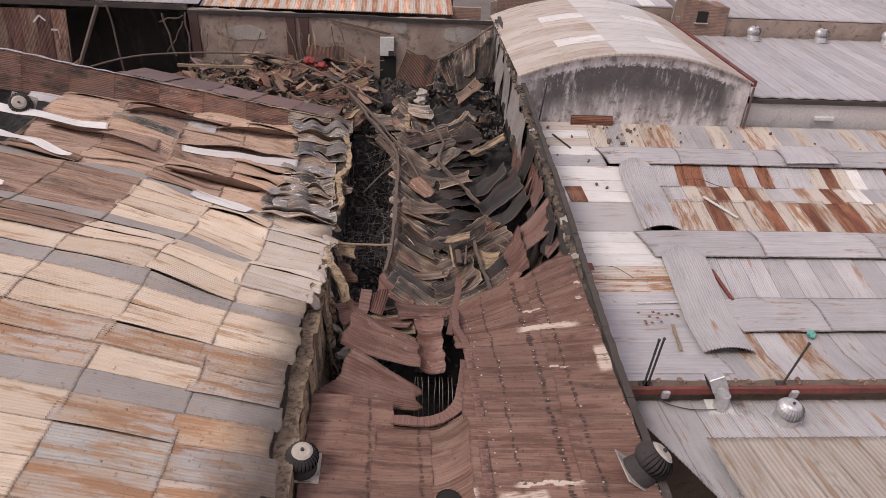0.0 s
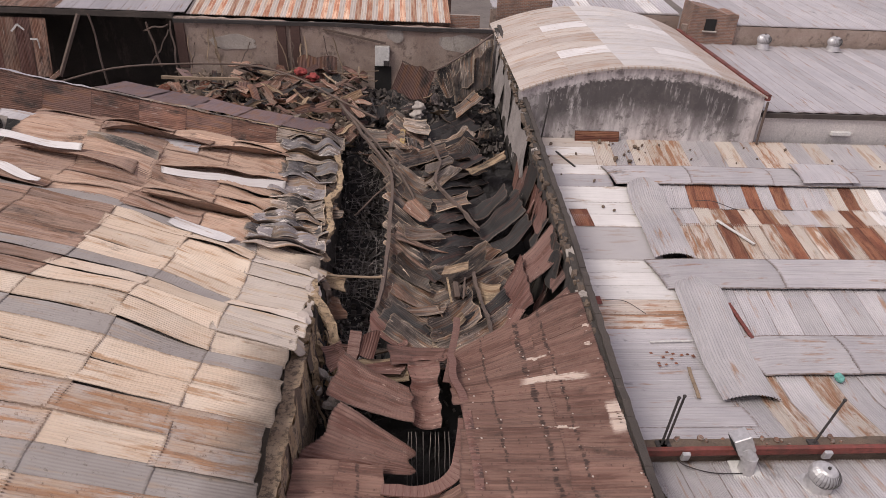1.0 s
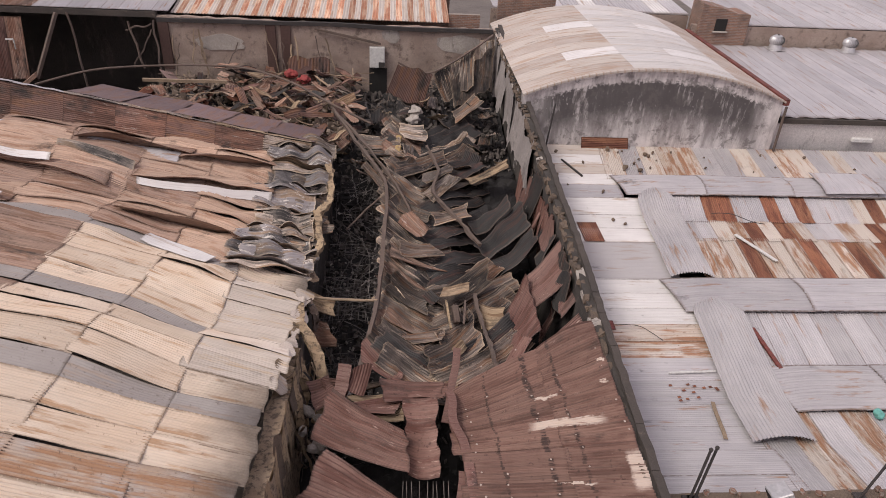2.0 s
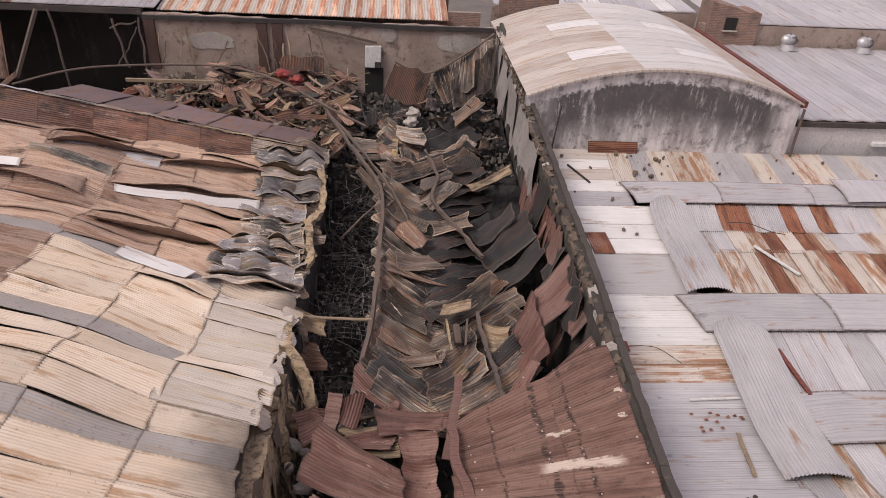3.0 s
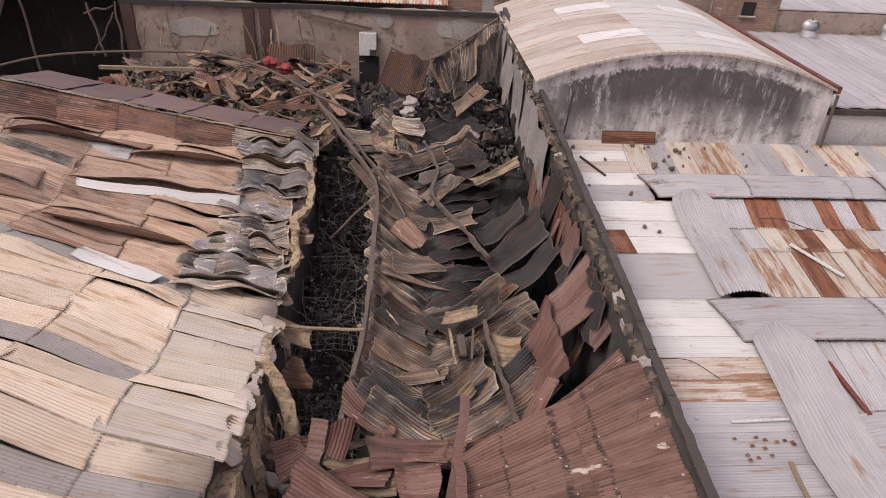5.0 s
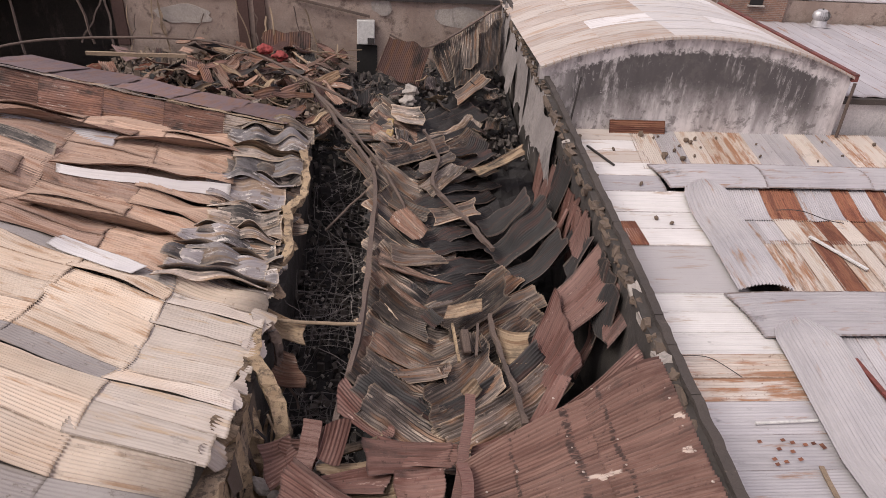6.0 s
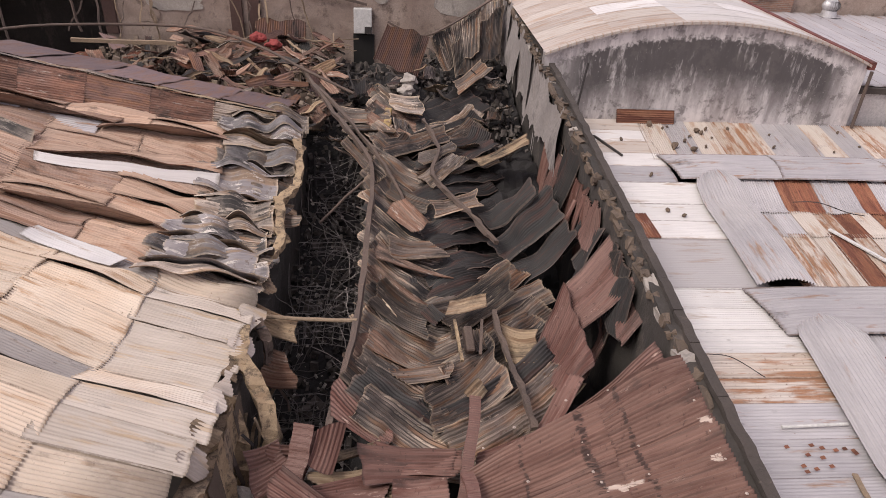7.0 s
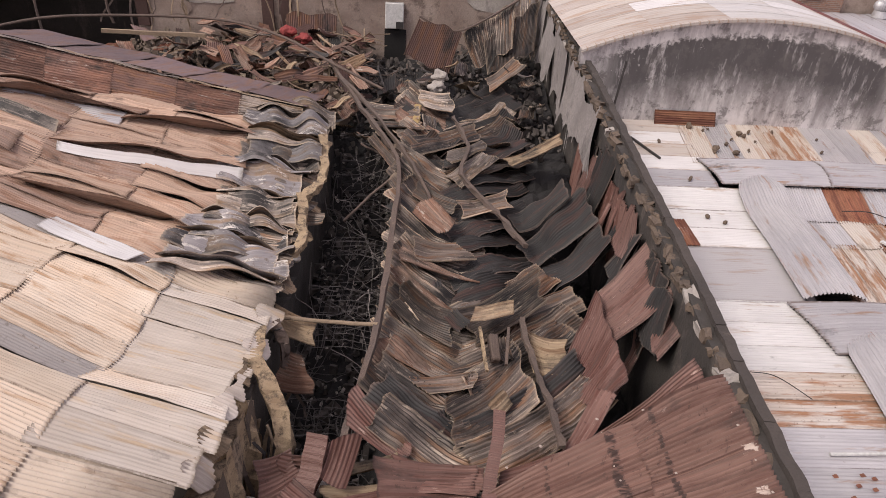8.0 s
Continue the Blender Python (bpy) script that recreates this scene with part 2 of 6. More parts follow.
BRIGHTMETAL = plain("bright_galvanised", (0.62, 0.60, 0.60), 0.4, 0.5)
WHITEPLASTIC = plain("white_plastic", (0.72, 0.70, 0.67), 0.5)
# near-black colour standing in for the shade inside openings and ventilators
GLOOM = plain("dark_inside", (0.02, 0.018, 0.017), 0.9)
YELLOW = plain("yellowed_insulation", (0.46, 0.32, 0.14), 0.9)
TEAL = plain("teal_cloth", (0.18, 0.48, 0.42), 0.8)
REDCLOTH = plain("red_cloth", (0.30, 0.05, 0.045), 0.8)


# ---- builders ----
def mesh_object(name, verts, faces, mat, parent=None, origin=(0, 0, 0), uvs=None, label="", smooth=False, rims=None):
    """One mesh object; verts in world metres, kept local to origin."""
    o = Vector(origin)
    me = bpy.data.meshes.new(name)
    me.from_pydata([tuple(Vector(v) - o) for v in verts], [], faces)
    if uvs is not None:
        lay = me.uv_layers.new(name="UVMap")
        idx = np.empty(len(me.loops), dtype=np.int32)
        me.loops.foreach_get("vertex_index", idx)
        lay.data.foreach_set("uv", np.asarray(uvs, dtype=np.float32)[idx].ravel())
    count = len(me.loops)
    rim = np.full((count, 2), 0.5, dtype=np.float32)
    if rims is not None:
        rim = np.asarray(rims, dtype=np.float32)[idx]
    if uvs is None:
        me.uv_layers.new(name="UVMap")
    me.uv_layers.new(name="Rim").data.foreach_set("uv", rim.ravel())
    if smooth:
        me.polygons.foreach_set("use_smooth", [True] * len(me.polygons))
    me.materials.append(mat)
    ob = new(name, me)
    if parent is not None:
        ob.parent = parent
        ob.matrix_parent_inverse = Matrix.Translation(parent.location).inverted()
    ob.location = o
    if label:
        ob["label"] = label
    return ob


def part(name, bm, mat, parent, label=""):
    me = bpy.data.meshes.new(name)
    bm.to_mesh(me)
    bm.free()
    me.materials.append(mat)
    ob = new(name, me)
    if parent is not None:
        ob.parent = parent
        ob.matrix_parent_inverse = Matrix.Translation(parent.location).inverted()
    if label:
        ob["label"] = label
    return ob


def base(name, at=(0, 0, 0), label="", category="", group="", kind=""):
    e = new(name)
    e.location = at
    e.empty_display_size = 0.2
    return tagged(e, label, category, group, kind)


RNG = np.random.default_rng(7)


def fbm(p, f):
    return noise.noise(Vector(p) * f) + 0.5 * noise.noise(Vector(p) * f * 2.1)


def sheet(name, a, b, c, d, mat, parent=None, pitch=0.078, amp=0.02, sag=0.0, rough=0.0, freq=0.9, curl=0.0, torn=0.0, nl=8, height=None, twist=0.0, label="", category="", group=""):
    """A corrugated sheet with corners a, b (its length) and d, c (the far side). The folds run from a to b.
    sag drops its middle, rough buckles it, curl lifts its far side, torn frays its ends; height(x, y) drapes it."""
    a, b, c, d = (np.array(v, float) for v in (a, b, c, d))
    width = (np.linalg.norm(d - a) + np.linalg.norm(c - b)) / 2
    length = (np.linalg.norm(b - a) + np.linalg.norm(c - d)) / 2
    nw = max(2, min(160, int(round(4 * width / pitch)))) if amp > 0 else max(2, int(width / 0.15))
    nrm = np.cross(b - a, d - a)
    nrm = nrm / (np.linalg.norm(nrm) + 1e-9)
    nrm = nrm if nrm[2] >= 0 else -nrm
    seed = float(RNG.uniform(0, 50))
    verts, uvs, rims, faces = [], [], [], []
    mid = (a + b + c + d) / 4
    for i in range(nl + 1):
        for j in range(nw + 1):
            s, t = i / nl, j / nw
            if torn:
                k = noise.noise(Vector((t * width * 2.3, seed, 0.0))) * torn / max(length, 0.3)
                s = s + (2 * s - 1) * k
            p = (a * (1 - s) + b * s) * (1 - t) + (d * (1 - s) + c * s) * t
            if height is not None:
                p[2] = height(p[0], p[1]) + p[2]
            off = amp * math.sin(2 * math.pi * t * width / pitch) + twist * (s - 0.5) * (t - 0.5) * 4
            if rough:
                off += rough * fbm((p[0], p[1], seed), freq)
            p = p + nrm * off
            p[2] += -sag * 4 * s * (1 - s) + curl * t * t * (0.4 + 4 * s * (1 - s)) * 0.6
            verts.append(p)
            uvs.append((s * length, t * width))
            rims.append((i / nl, t))
    for i in range(nl):
        for j in range(nw):
            k = i * (nw + 1) + j
            faces.append((k, k + 1, k + nw + 2, k + nw + 1))
    ob = mesh_object(name, verts, faces, mat, parent, mid, uvs, label, smooth=True, rims=rims)
    if category:
        tagged(ob, label, category, group)
    return ob


def box_verts(bm, m, sx, sy, sz, bevel=0.0):
    """A box of full sizes sx, sy, sz added to bm at the pose m."""
    made = bmesh.ops.create_cube(bm, size=1.0, matrix=m @ Matrix.Diagonal((sx, sy, sz, 1)))
    if bevel:
        edges = list({e for v in made["verts"] for e in v.link_edges})
        bmesh.ops.bevel(bm, geom=edges, offset=bevel, segments=1, affect="EDGES")


def beam(name, a, b, w, h, mat, parent=None, bend=0.0, wob=0.0, n=8, label="", category="", group="", flat=True):
    """A bar from a to b, w wide and h deep, that sags by bend and wobbles by wob."""
    a, b = Vector(a), Vector(b)
    ax = (b - a).normalized()
    side = ax.cross(Vector((0, 0, 1)))
    side = side.normalized() if side.length > 0.05 else Vector((1, 0, 0))
    up = side.cross(ax).normalized()
    verts, faces = [], []
    ring = [(-1, -1), (1, -1), (1, 1), (-1, 1)] if flat else [(math.cos(k * math.pi / 4), math.sin(k * math.pi / 4)) for k in range(8)]
    q = len(ring)
    sd = float(RNG.uniform(0, 40))
    for i in range(n + 1):
        s = i / n
        p = a.lerp(b, s) + Vector((0, 0, -bend * 4 * s * (1 - s)))
        if wob:
            p = p + side * wob * noise.noise(Vector((s * 3.1, sd, 1))) + up * wob * noise.noise(Vector((s * 3.1, sd, 7)))
        for u, v in ring:
            verts.append(p + side * (u * w / 2) + up * (v * h / 2))
    for i in range(n):
        for k in range(q):
            faces.append((i * q + k, i * q + (k + 1) % q, (i + 1) * q + (k + 1) % q, (i + 1) * q + k))
    faces.append(tuple(range(q))[::-1])
    faces.append(tuple(n * q + k for k in range(q)))
    ob = mesh_object(name, verts, faces, mat, parent, tuple(a.lerp(b, 0.5)), None, label)
    if category:
        tagged(ob, label, category, group)
    return ob


def interp(y, ys, zs):
    return float(np.interp(y, ys, zs))


def slab_wall(name, line, thick, low, mat, label, step=0.35, jag=0.0, kind="structure", bulge=0.02, rows=10):
    """An upright wall along line, a list of (x, y, top z), standing down to low, its top edge uneven by jag."""
    pts = []
    for (x0, y0, z0), (x1, y1, z1) in zip(line, line[1:]):
        k = max(1, int(math.hypot(x1 - x0, y1 - y0) / step))
        for i in range(k):
            s = i / k
            pts.append((x0 + (x1 - x0) * s, y0 + (y1 - y0) * s, z0 + (z1 - z0) * s))
    pts.append(line[-1])
    verts, faces = [], []
    for i, (x, y, z) in enumerate(pts):
        x0, y0, _ = pts[max(0, i - 1)]
        x1, y1, _ = pts[min(len(pts) - 1, i + 1)]
        d = math.hypot(x1 - x0, y1 - y0)
        nx, ny = -(y1 - y0) / d * thick / 2, (x1 - x0) / d * thick / 2
        top = z + jag * fbm((x, y, 3.0), 1.7)
        for sg in (1, -1):
            for r in range(rows + 1):
                zz = low + (top - low) * r / rows
                k = 1 + bulge / thick * 2 * noise.noise(Vector((x * 1.3, y * 1.3, zz * 1.3 + sg)))
                verts.append((x + sg * nx * k, y + sg * ny * k, zz))
    q = 2 * (rows + 1)
    for i in range(len(pts) - 1):
        o, o2 = i * q, (i + 1) * q
        for r in range(rows):
            faces.append((o + r, o + r + 1, o2 + r + 1, o2 + r))
            m = rows + 1
            faces.append((o + m + r, o2 + m + r, o2 + m + r + 1, o + m + r + 1))
        faces.append((o + rows, o + 2 * rows + 1, o2 + 2 * rows + 1, o2 + rows))
    e = (len(pts) - 1) * q
    faces.append(tuple(range(rows + 1)) + tuple(range(2 * rows + 1, rows, -1)))
    faces.append(tuple(e + k for k in range(rows, -1, -1)) + tuple(e + k for k in range(rows + 1, 2 * rows + 2)))
    ob = mesh_object(name, verts, faces, mat)
    return tagged(ob, label, "wall", "", kind)


# ---- heights of the place ----
def right_z(x, y):
    return interp(y, (8, 13.5, 14.5, 16, 17.6, 20.4, 22.4, 25.2, 26.9, 28.5, 32.5), (7.6, 6.6, 6.3, 5.9, 5.75, 6.02, 6.15, 6.3, 6.3, 6.7, 6.95))


def left_base(x, y):
    return 7.3 + interp(y, (18, 26), (0.24, 0.14)) * (-3.1 - x) + interp(y, (8, 13.2, 17.6, 20.2, 22, 26, 27.5, 29.9, 31), (0.7, 0.55, 0, -0.6, -0.8, -1.3, -1.0, -0.5, -0.45))


def clamp(v):
    return max(0.0, min(1.0, v))


def left_z(x, y):
    """The left roof: it falls to the burnt gutter, and buckles where the fire got under it."""
    burnt = clamp((y - 21.0) / 2.0)
    edge = clamp((x + 6.4) / 1.6)
    z = left_base(x, y) + 0.05 * noise.noise(Vector((x * 0.5, y * 0.9, 2.0)))
    z += 0.26 * hump(x, y, -7.6, 17.2, 1.8, 1.1) - 0.26 * hump(x, y, -5.2, 19.3, 1.5, 1.2) - 0.14 * hump(x, y, -5.4, 15.9, 1.6, 0.9)
    z += interp(-x, (8, 10.5), (0.05, 0.5)) * clamp((y - 19) / 6) * clamp((30 - y) / 2)
    z += burnt * edge * (0.24 * math.sin(y * 4.6 + 0.8 * math.sin(x * 1.7)) + 0.16 * noise.noise(Vector((x * 1.1, y * 1.4, 8.0))))
    z += burnt * (1 - edge) * 0.26 * noise.noise(Vector((x * 0.45, y * 1.1, 5.0)))
    return z


def hump(x, y, cx, cy, rx, ry):
    return math.exp(-((x - cx) / rx) ** 2 - ((y - cy) / ry) ** 2)


def row_shift(x, y):
    """The sheet rows drift away from square as they run west."""
    return interp(y, (7, 11.4, 15.3, 17.9, 21.6, 27, 30), (0, 0.2, 0.6, 1.0, 1.2, 0.5, 0.2)) * interp(-x, (3.1, 5.2, 7.6, 10, 15), (0, 0.4, 1.25, 1.6, 1.9))


def heap_z(x, y):
    door = 1.1 * clamp((y - 37.0) / 1.5) * clamp(x + 3.2) * clamp(0.4 - x)
    return interp(y, (8, 14, 18, 22, 28, 34, 38, 42), (6.5, 6.3, 6.1, 5.7, 6.1, 6.3, 6.9, 6.9)) + max(0, x - 3) * 0.5 - door


# ---- ground and burnt floor ----
def ground_sheet():
    n = 40
    verts, faces = [], []
    for i in range(n + 1):
        for j in range(n + 1):
            u, v = 2 * i / n - 1, 2 * j / n - 1
            verts.append((900 * u * abs(u), 20 + 900 * v * abs(v), 0.0))
    for i in range(n):
        for j in range(n):
            k = i * (n + 1) + j
            faces.append((k, k + n + 1, k + n + 2, k + 1))
    tagged(mesh_object("ground", verts, faces, DUST), "dusty grey-brown ground under the warehouses", "ground", "", "structure")


ground_sheet()


def bed_z(x, y):
    """Deep pit along the west wall, heaped rubble under the fallen sheets, holes along the east wall."""
    pit = interp(y, (8, 20, 30, 34, 42), (3.4, 3.3, 3.6, 5.2, 5.6))
    heap = heap_z(min(x, 3.4), y) - 0.75
    k = clamp((x + 1.15) / 0.7) * clamp((y - 17.5) / 1.5) * (1 - 0.8 * clamp((x - 3.0) / 0.8) * clamp((29 - y) / 3))
    return pit + (max(heap, pit) - pit) * k


def rubble_floor(name, x0, x1, y0, y1, fn, mat, label, step=0.22, amp=0.3):
    nx, ny = int((x1 - x0) / step), int((y1 - y0) / step)
    verts, faces = [], []
    for i in range(nx + 1):
        for j in range(ny + 1):
            x, y = x0 + (x1 - x0) * i / nx, y0 + (y1 - y0) * j / ny
            verts.append((x, y, fn(x, y) + amp * (fbm((x, y, 1.0), 0.8) + 0.6 * noise.noise(Vector((x * 3.1, y * 3.1, 4.0))))))
    for i in range(nx):
        for j in range(ny):
            k = i * (ny + 1) + j
            faces.append((k, k + ny + 1, k + ny + 2, k + 1))
    return tagged(mesh_object(name, verts, faces, mat), label, "rubble", "", "stuff")


rubble_floor("burnt_rubble", -3.6, 5.0, 8.0, 42.4, bed_z, CHAR, "charred black rubble covering the warehouse floor")
rubble_floor("burnt_debris_bed", -26, -3.4, 32.2, 42.4, lambda x, y: interp(x, (-26, -15, -12, -3.5), (4.2, 4.6, 5.7, 5.9)) + 0.08 * (y - 37), CHAR, "charred rubble under the fallen rear roof")

# ---- walls ----
slab_wall("wall_east", [(4.75, 4, 7.6), (4.87, 13.5, 7.78), (5.06, 18, 7.88), (5.22, 22, 8.05), (5.22, 26, 8.35), (5.25, 31, 8.75), (5.3, 36, 8.95), (5.35, 43, 9.45)], 0.34, 0.0, BLACKWALL, "long party wall with sooty flaking plaster", jag=0.10, bulge=0.05, rows=16)
slab_wall("wall_back", [(-13.2, 42.75, 9.55), (-9, 42.75, 9.5), (-4, 42.75, 9.4), (0.5, 42.75, 9.4), (5.2, 42.75, 9.4)], 0.35, 0.0, BURNTPLASTER, "rear wall with smoke-stained peeling plaster", jag=0.08, bulge=0.05, rows=14)
slab_wall("wall_west", [(-3.06, 4, 7.8), (-3.06, 12, 7.55), (-3.06, 15, 7.25), (-3.08, 17.2, 6.9), (-3.1, 19, 6.5)], 0.44, 0.0, CRUMBLING, "crumbling tan masonry wall under the roof edge", jag=0.12, bulge=0.12, rows=18)
slab_wall("wall_west_burnt", [(-3.12, 19, 6.5), (-3.2, 24, 5.6), (-3.3, 33, 5.8)], 0.3, 0.0, BLACKWALL, "near-black broken wall under the burnt eaves", jag=0.25, bulge=0.1, rows=14)
# near-black wall colour adds to the deep shade of the open bay
slab_wall("wall_rear_west", [(-27, 48.6, 9.6), (-13.0, 48.6, 9.6)], 0.3, 0.0, BLACKWALL, "near-black wall standing for the shade deep inside the open rear bay", rows=4)
slab_wall("wall_south_east", [(5.2, 13.55, 6.98), (30, 13.75, 6.9)], 0.3, 0.0, BROKEN, "low masonry wall between two tin roofs", jag=0.06)
slab_wall("wall_east_end", [(27, 13, 6.0), (27, 33, 6.6)], 0.3, 0.0, PLASTER, "far side wall of the patched tin roof")
slab_wall("wall_west_end", [(-16, 4, 8.0), (-16, 33, 8.0)], 0.3, 0.0, BROKEN, "outer wall of the cream-roofed warehouse")


# ---- roof of the west warehouse ----
ORANGE = sheet_mat("orange_scorched_sheet", (0.50, 0.34, 0.25), (0.43, 0.305, 0.235), (0.33, 0.19, 0.125), 0.25, 0.1, 0.75, 0.0, 0.16, spots=0.5, fold_contrast=0.7)
ROOFBROWN = sheet_mat("rosy_brown_sheet", (0.37, 0.245, 0.185), (0.29, 0.20, 0.16), (0.24, 0.135, 0.09), 0.35, 0.18, 0.75, 0.0, 0.22, spots=0.6, fold_contrast=0.8)


CHALK = sheet_mat("bleached_pale_sheet", (0.54, 0.475, 0.425), (0.50, 0.425, 0.365), (0.50, 0.38, 0.27), 0.2, 0.05, 0.75, 0.05, 0.1, spots=0.4, fold_contrast=0.45)
ZINCROOF = sheet_mat("worn_zinc_patch", (0.42, 0.40, 0.395), (0.48, 0.42, 0.37), (0.40, 0.24, 0.14), 0.35, 0.0, 0.65, 0.1, 0.1, edge_soot=True)


def west_roof():
    top = base("roof_west", (-7, 18, 0), "cream and rusted corrugated roof, buckled and scorched along its burnt edge", "roof", "", "structure")
    cols = (-3.05, -5.2, -7.45, -9.95, -12.6, -15.2)
    # row edges; the narrow rows are smooth grey skylight strips
    edges = (6.8, 7.66, 8.52, 9.38, 10.24, 11.05, 11.7, 12.5, 13.32, 14.14, 14.95, 15.55, 16.35, 17.1, 17.8, 18.35, 19.2, 20.05, 20.85, 21.4, 21.95, 22.8, 23.65, 24.5, 25.35, 26.2, 27.05, 27.9, 28.75, 29.6, 30.2)
    for ci in range(5):
        for r, y in enumerate(edges[:-1]):
            ymid = (y + edges[r + 1]) / 2
            band = r in (5, 10, 14, 19) and not (ymid > 17 and ci == 0)
            k = RNG.random()
            amp = 0.024
            if band:
                mat, amp = SMOOTHZINC, 0.006
            elif ymid > 22.0:
                mat = (PALEASH if k < 0.5 else ASH if k < 0.85 else STRAW) if ci == 0 else ORANGE if (ci < 3) == (k < 0.7) else ROOFBROWN
            elif ymid < 13.6:
                mat = TAN if k < 0.66 else CREAM if k < 0.92 else ZINCROOF
            elif ci == 0 and ymid > 16.5:
                mat = CHALK if k < 0.75 else CREAM
            elif ci > 2 and ymid > 16:
                mat = ROOFBROWN
            else:
                mat = CREAM
            xa, xb = cols[ci] + (0.06 if ci else RNG.uniform(-0.16, 0.14) - 0.13 * clamp((17.5 - y) / 1.5)), cols[ci + 1] - 0.10
            loose = RNG.random() < (0.16 if ymid < 21 else 0.38) and not band
            lift = 0.014 * ci
            y0, y1 = y, edges[r + 1] + 0.07
            ya, yb = (y1, y0) if loose else (y0, y1)
            skew = RNG.uniform(-0.03, 0.03)
            sheet("roof_sheet", (xa, ya + row_shift(xa, y), lift), (xb, ya + row_shift(xb, y) + skew, lift), (xb, yb + row_shift(xb, y) + skew, lift + 0.02), (xa, yb + row_shift(xa, y), lift + 0.02), mat, top, amp=amp, nl=20 if ci < 2 else 12,
                  height=left_z, curl=(RNG.uniform(0.03, 0.10) if ymid < 21 else RNG.uniform(0.08, 0.30)) if loose else 0.0, torn=(0.08 if ymid < 21.5 else 0.18) if ci == 0 else 0.04, rough=0.014 if ymid < 17 else 0.03, freq=1.3)
    # pale strips lifted out of the roof
    for x0, ya, x1, yb, w in ((-17.0, 27.1, -12.35, 26.8, 0.5), (-16.0, 25.0, -12.6, 23.9, 0.5), (-14.6, 20.6, -12.9, 20.0, 0.4)):
        sheet("pale_skylight", (x0, ya, 0.34), (x1, yb, 0.32), (x1, yb + 0.5 * w, 0.42), (x0, ya + w, 0.40), WHITE, top, amp=0.003, nl=16, height=left_z, rough=0.03, label="bright white translucent skylight strip")
    sheet("pale_skylight", (-8.3, 23.1, 0.08), (-6.1, 22.15, 0.12), (-5.9, 22.65, 0.2), (-8.2, 23.75, 0.14), WHITE, top, amp=0.004, nl=14, height=left_z, rough=0.03, label="bright white end of a grey skylight strip")
    for x0, ya, x1, yb, w, m in ((-9.6, 26.85, -5.0, 27.3, 0.17, WHITE), (-12.6, 28.0, -9.9, 27.6, 0.22, PALEASH)):
        sheet("curled_strip", (x0, ya, 0.10), (x1, yb, 0.06), (x1 + 0.05, yb + w, 0.30), (x0, ya + w, 0.26), m, top, amp=0.0, height=left_z, rough=0.03, nl=20, label="curled pale edge of a lifted roof sheet")
    for x0, ya, x1, yb, w, m in ((-12.4, 29.0, -8.2, 29.0, 0.8, ROOFBROWN), (-8.6, 28.7, -4.6, 28.9, 0.8, ROOFBROWN), (-9.8, 27.0, -4.9, 27.5, 0.95, ORANGE), (-9.6, 24.7, -5.4, 24.3, 0.8, ORANGE), (-14.6, 26.6, -10.4, 26.2, 0.8, ROOFBROWN)):
        sheet("lifted_sheet", (x0, ya + w, 0.05), (x1, yb + w, 0.05), (x1, yb, 0.10), (x0, ya, 0.10), m, top, amp=0.024, height=left_z, curl=0.5, nl=24, rough=0.05, label="long roof sheet with its near edge curled up")
    # ragged sheet ends bent down over the torn edge
    for k in range(20):
        y = 16.4 + 0.7 * k + RNG.uniform(-0.2, 0.2)
        z = left_z(-3.1, y)
        w, drop = RNG.uniform(0.3, 0.8), RNG.uniform(0.08, 0.35)
        sheet("torn_edge", (-3.2, y, z + 0.02), (-2.95 + RNG.uniform(-0.08, 0.1), y + RNG.uniform(-0.1, 0.1), z - drop), (-2.95 + RNG.uniform(-0.08, 0.1), y + w, z - drop * RNG.uniform(0.5, 1.2)), (-3.2, y + w, z + 0.02),
              (CHALK, STRAW, CREAM)[k % 3] if y < 21.5 else (PALEASH, STRAW)[k % 2], top, amp=0.02, rough=0.06, freq=2.0, torn=0.25, label="ragged sheet end bent over the torn edge")


west_roof()


# ---- raised ridge and fallen slope behind the west roof ----
ROSYBROWN = sheet_mat("dark_rosy_rust_sheet", (0.20, 0.105, 0.08), (0.15, 0.09, 0.075), (0.24, 0.12, 0.07), 0.4, 0.25, 0.7, 0.0, 0.25)


ROOFRUST = sheet_mat("deep_rust_ridge_sheet", (0.24, 0.115, 0.075), (0.17, 0.095, 0.075), (0.11, 0.05, 0.035), 0.4, 0.3, 0.7, 0.0, 0.3, pale=0.25, fold_contrast=0.7)


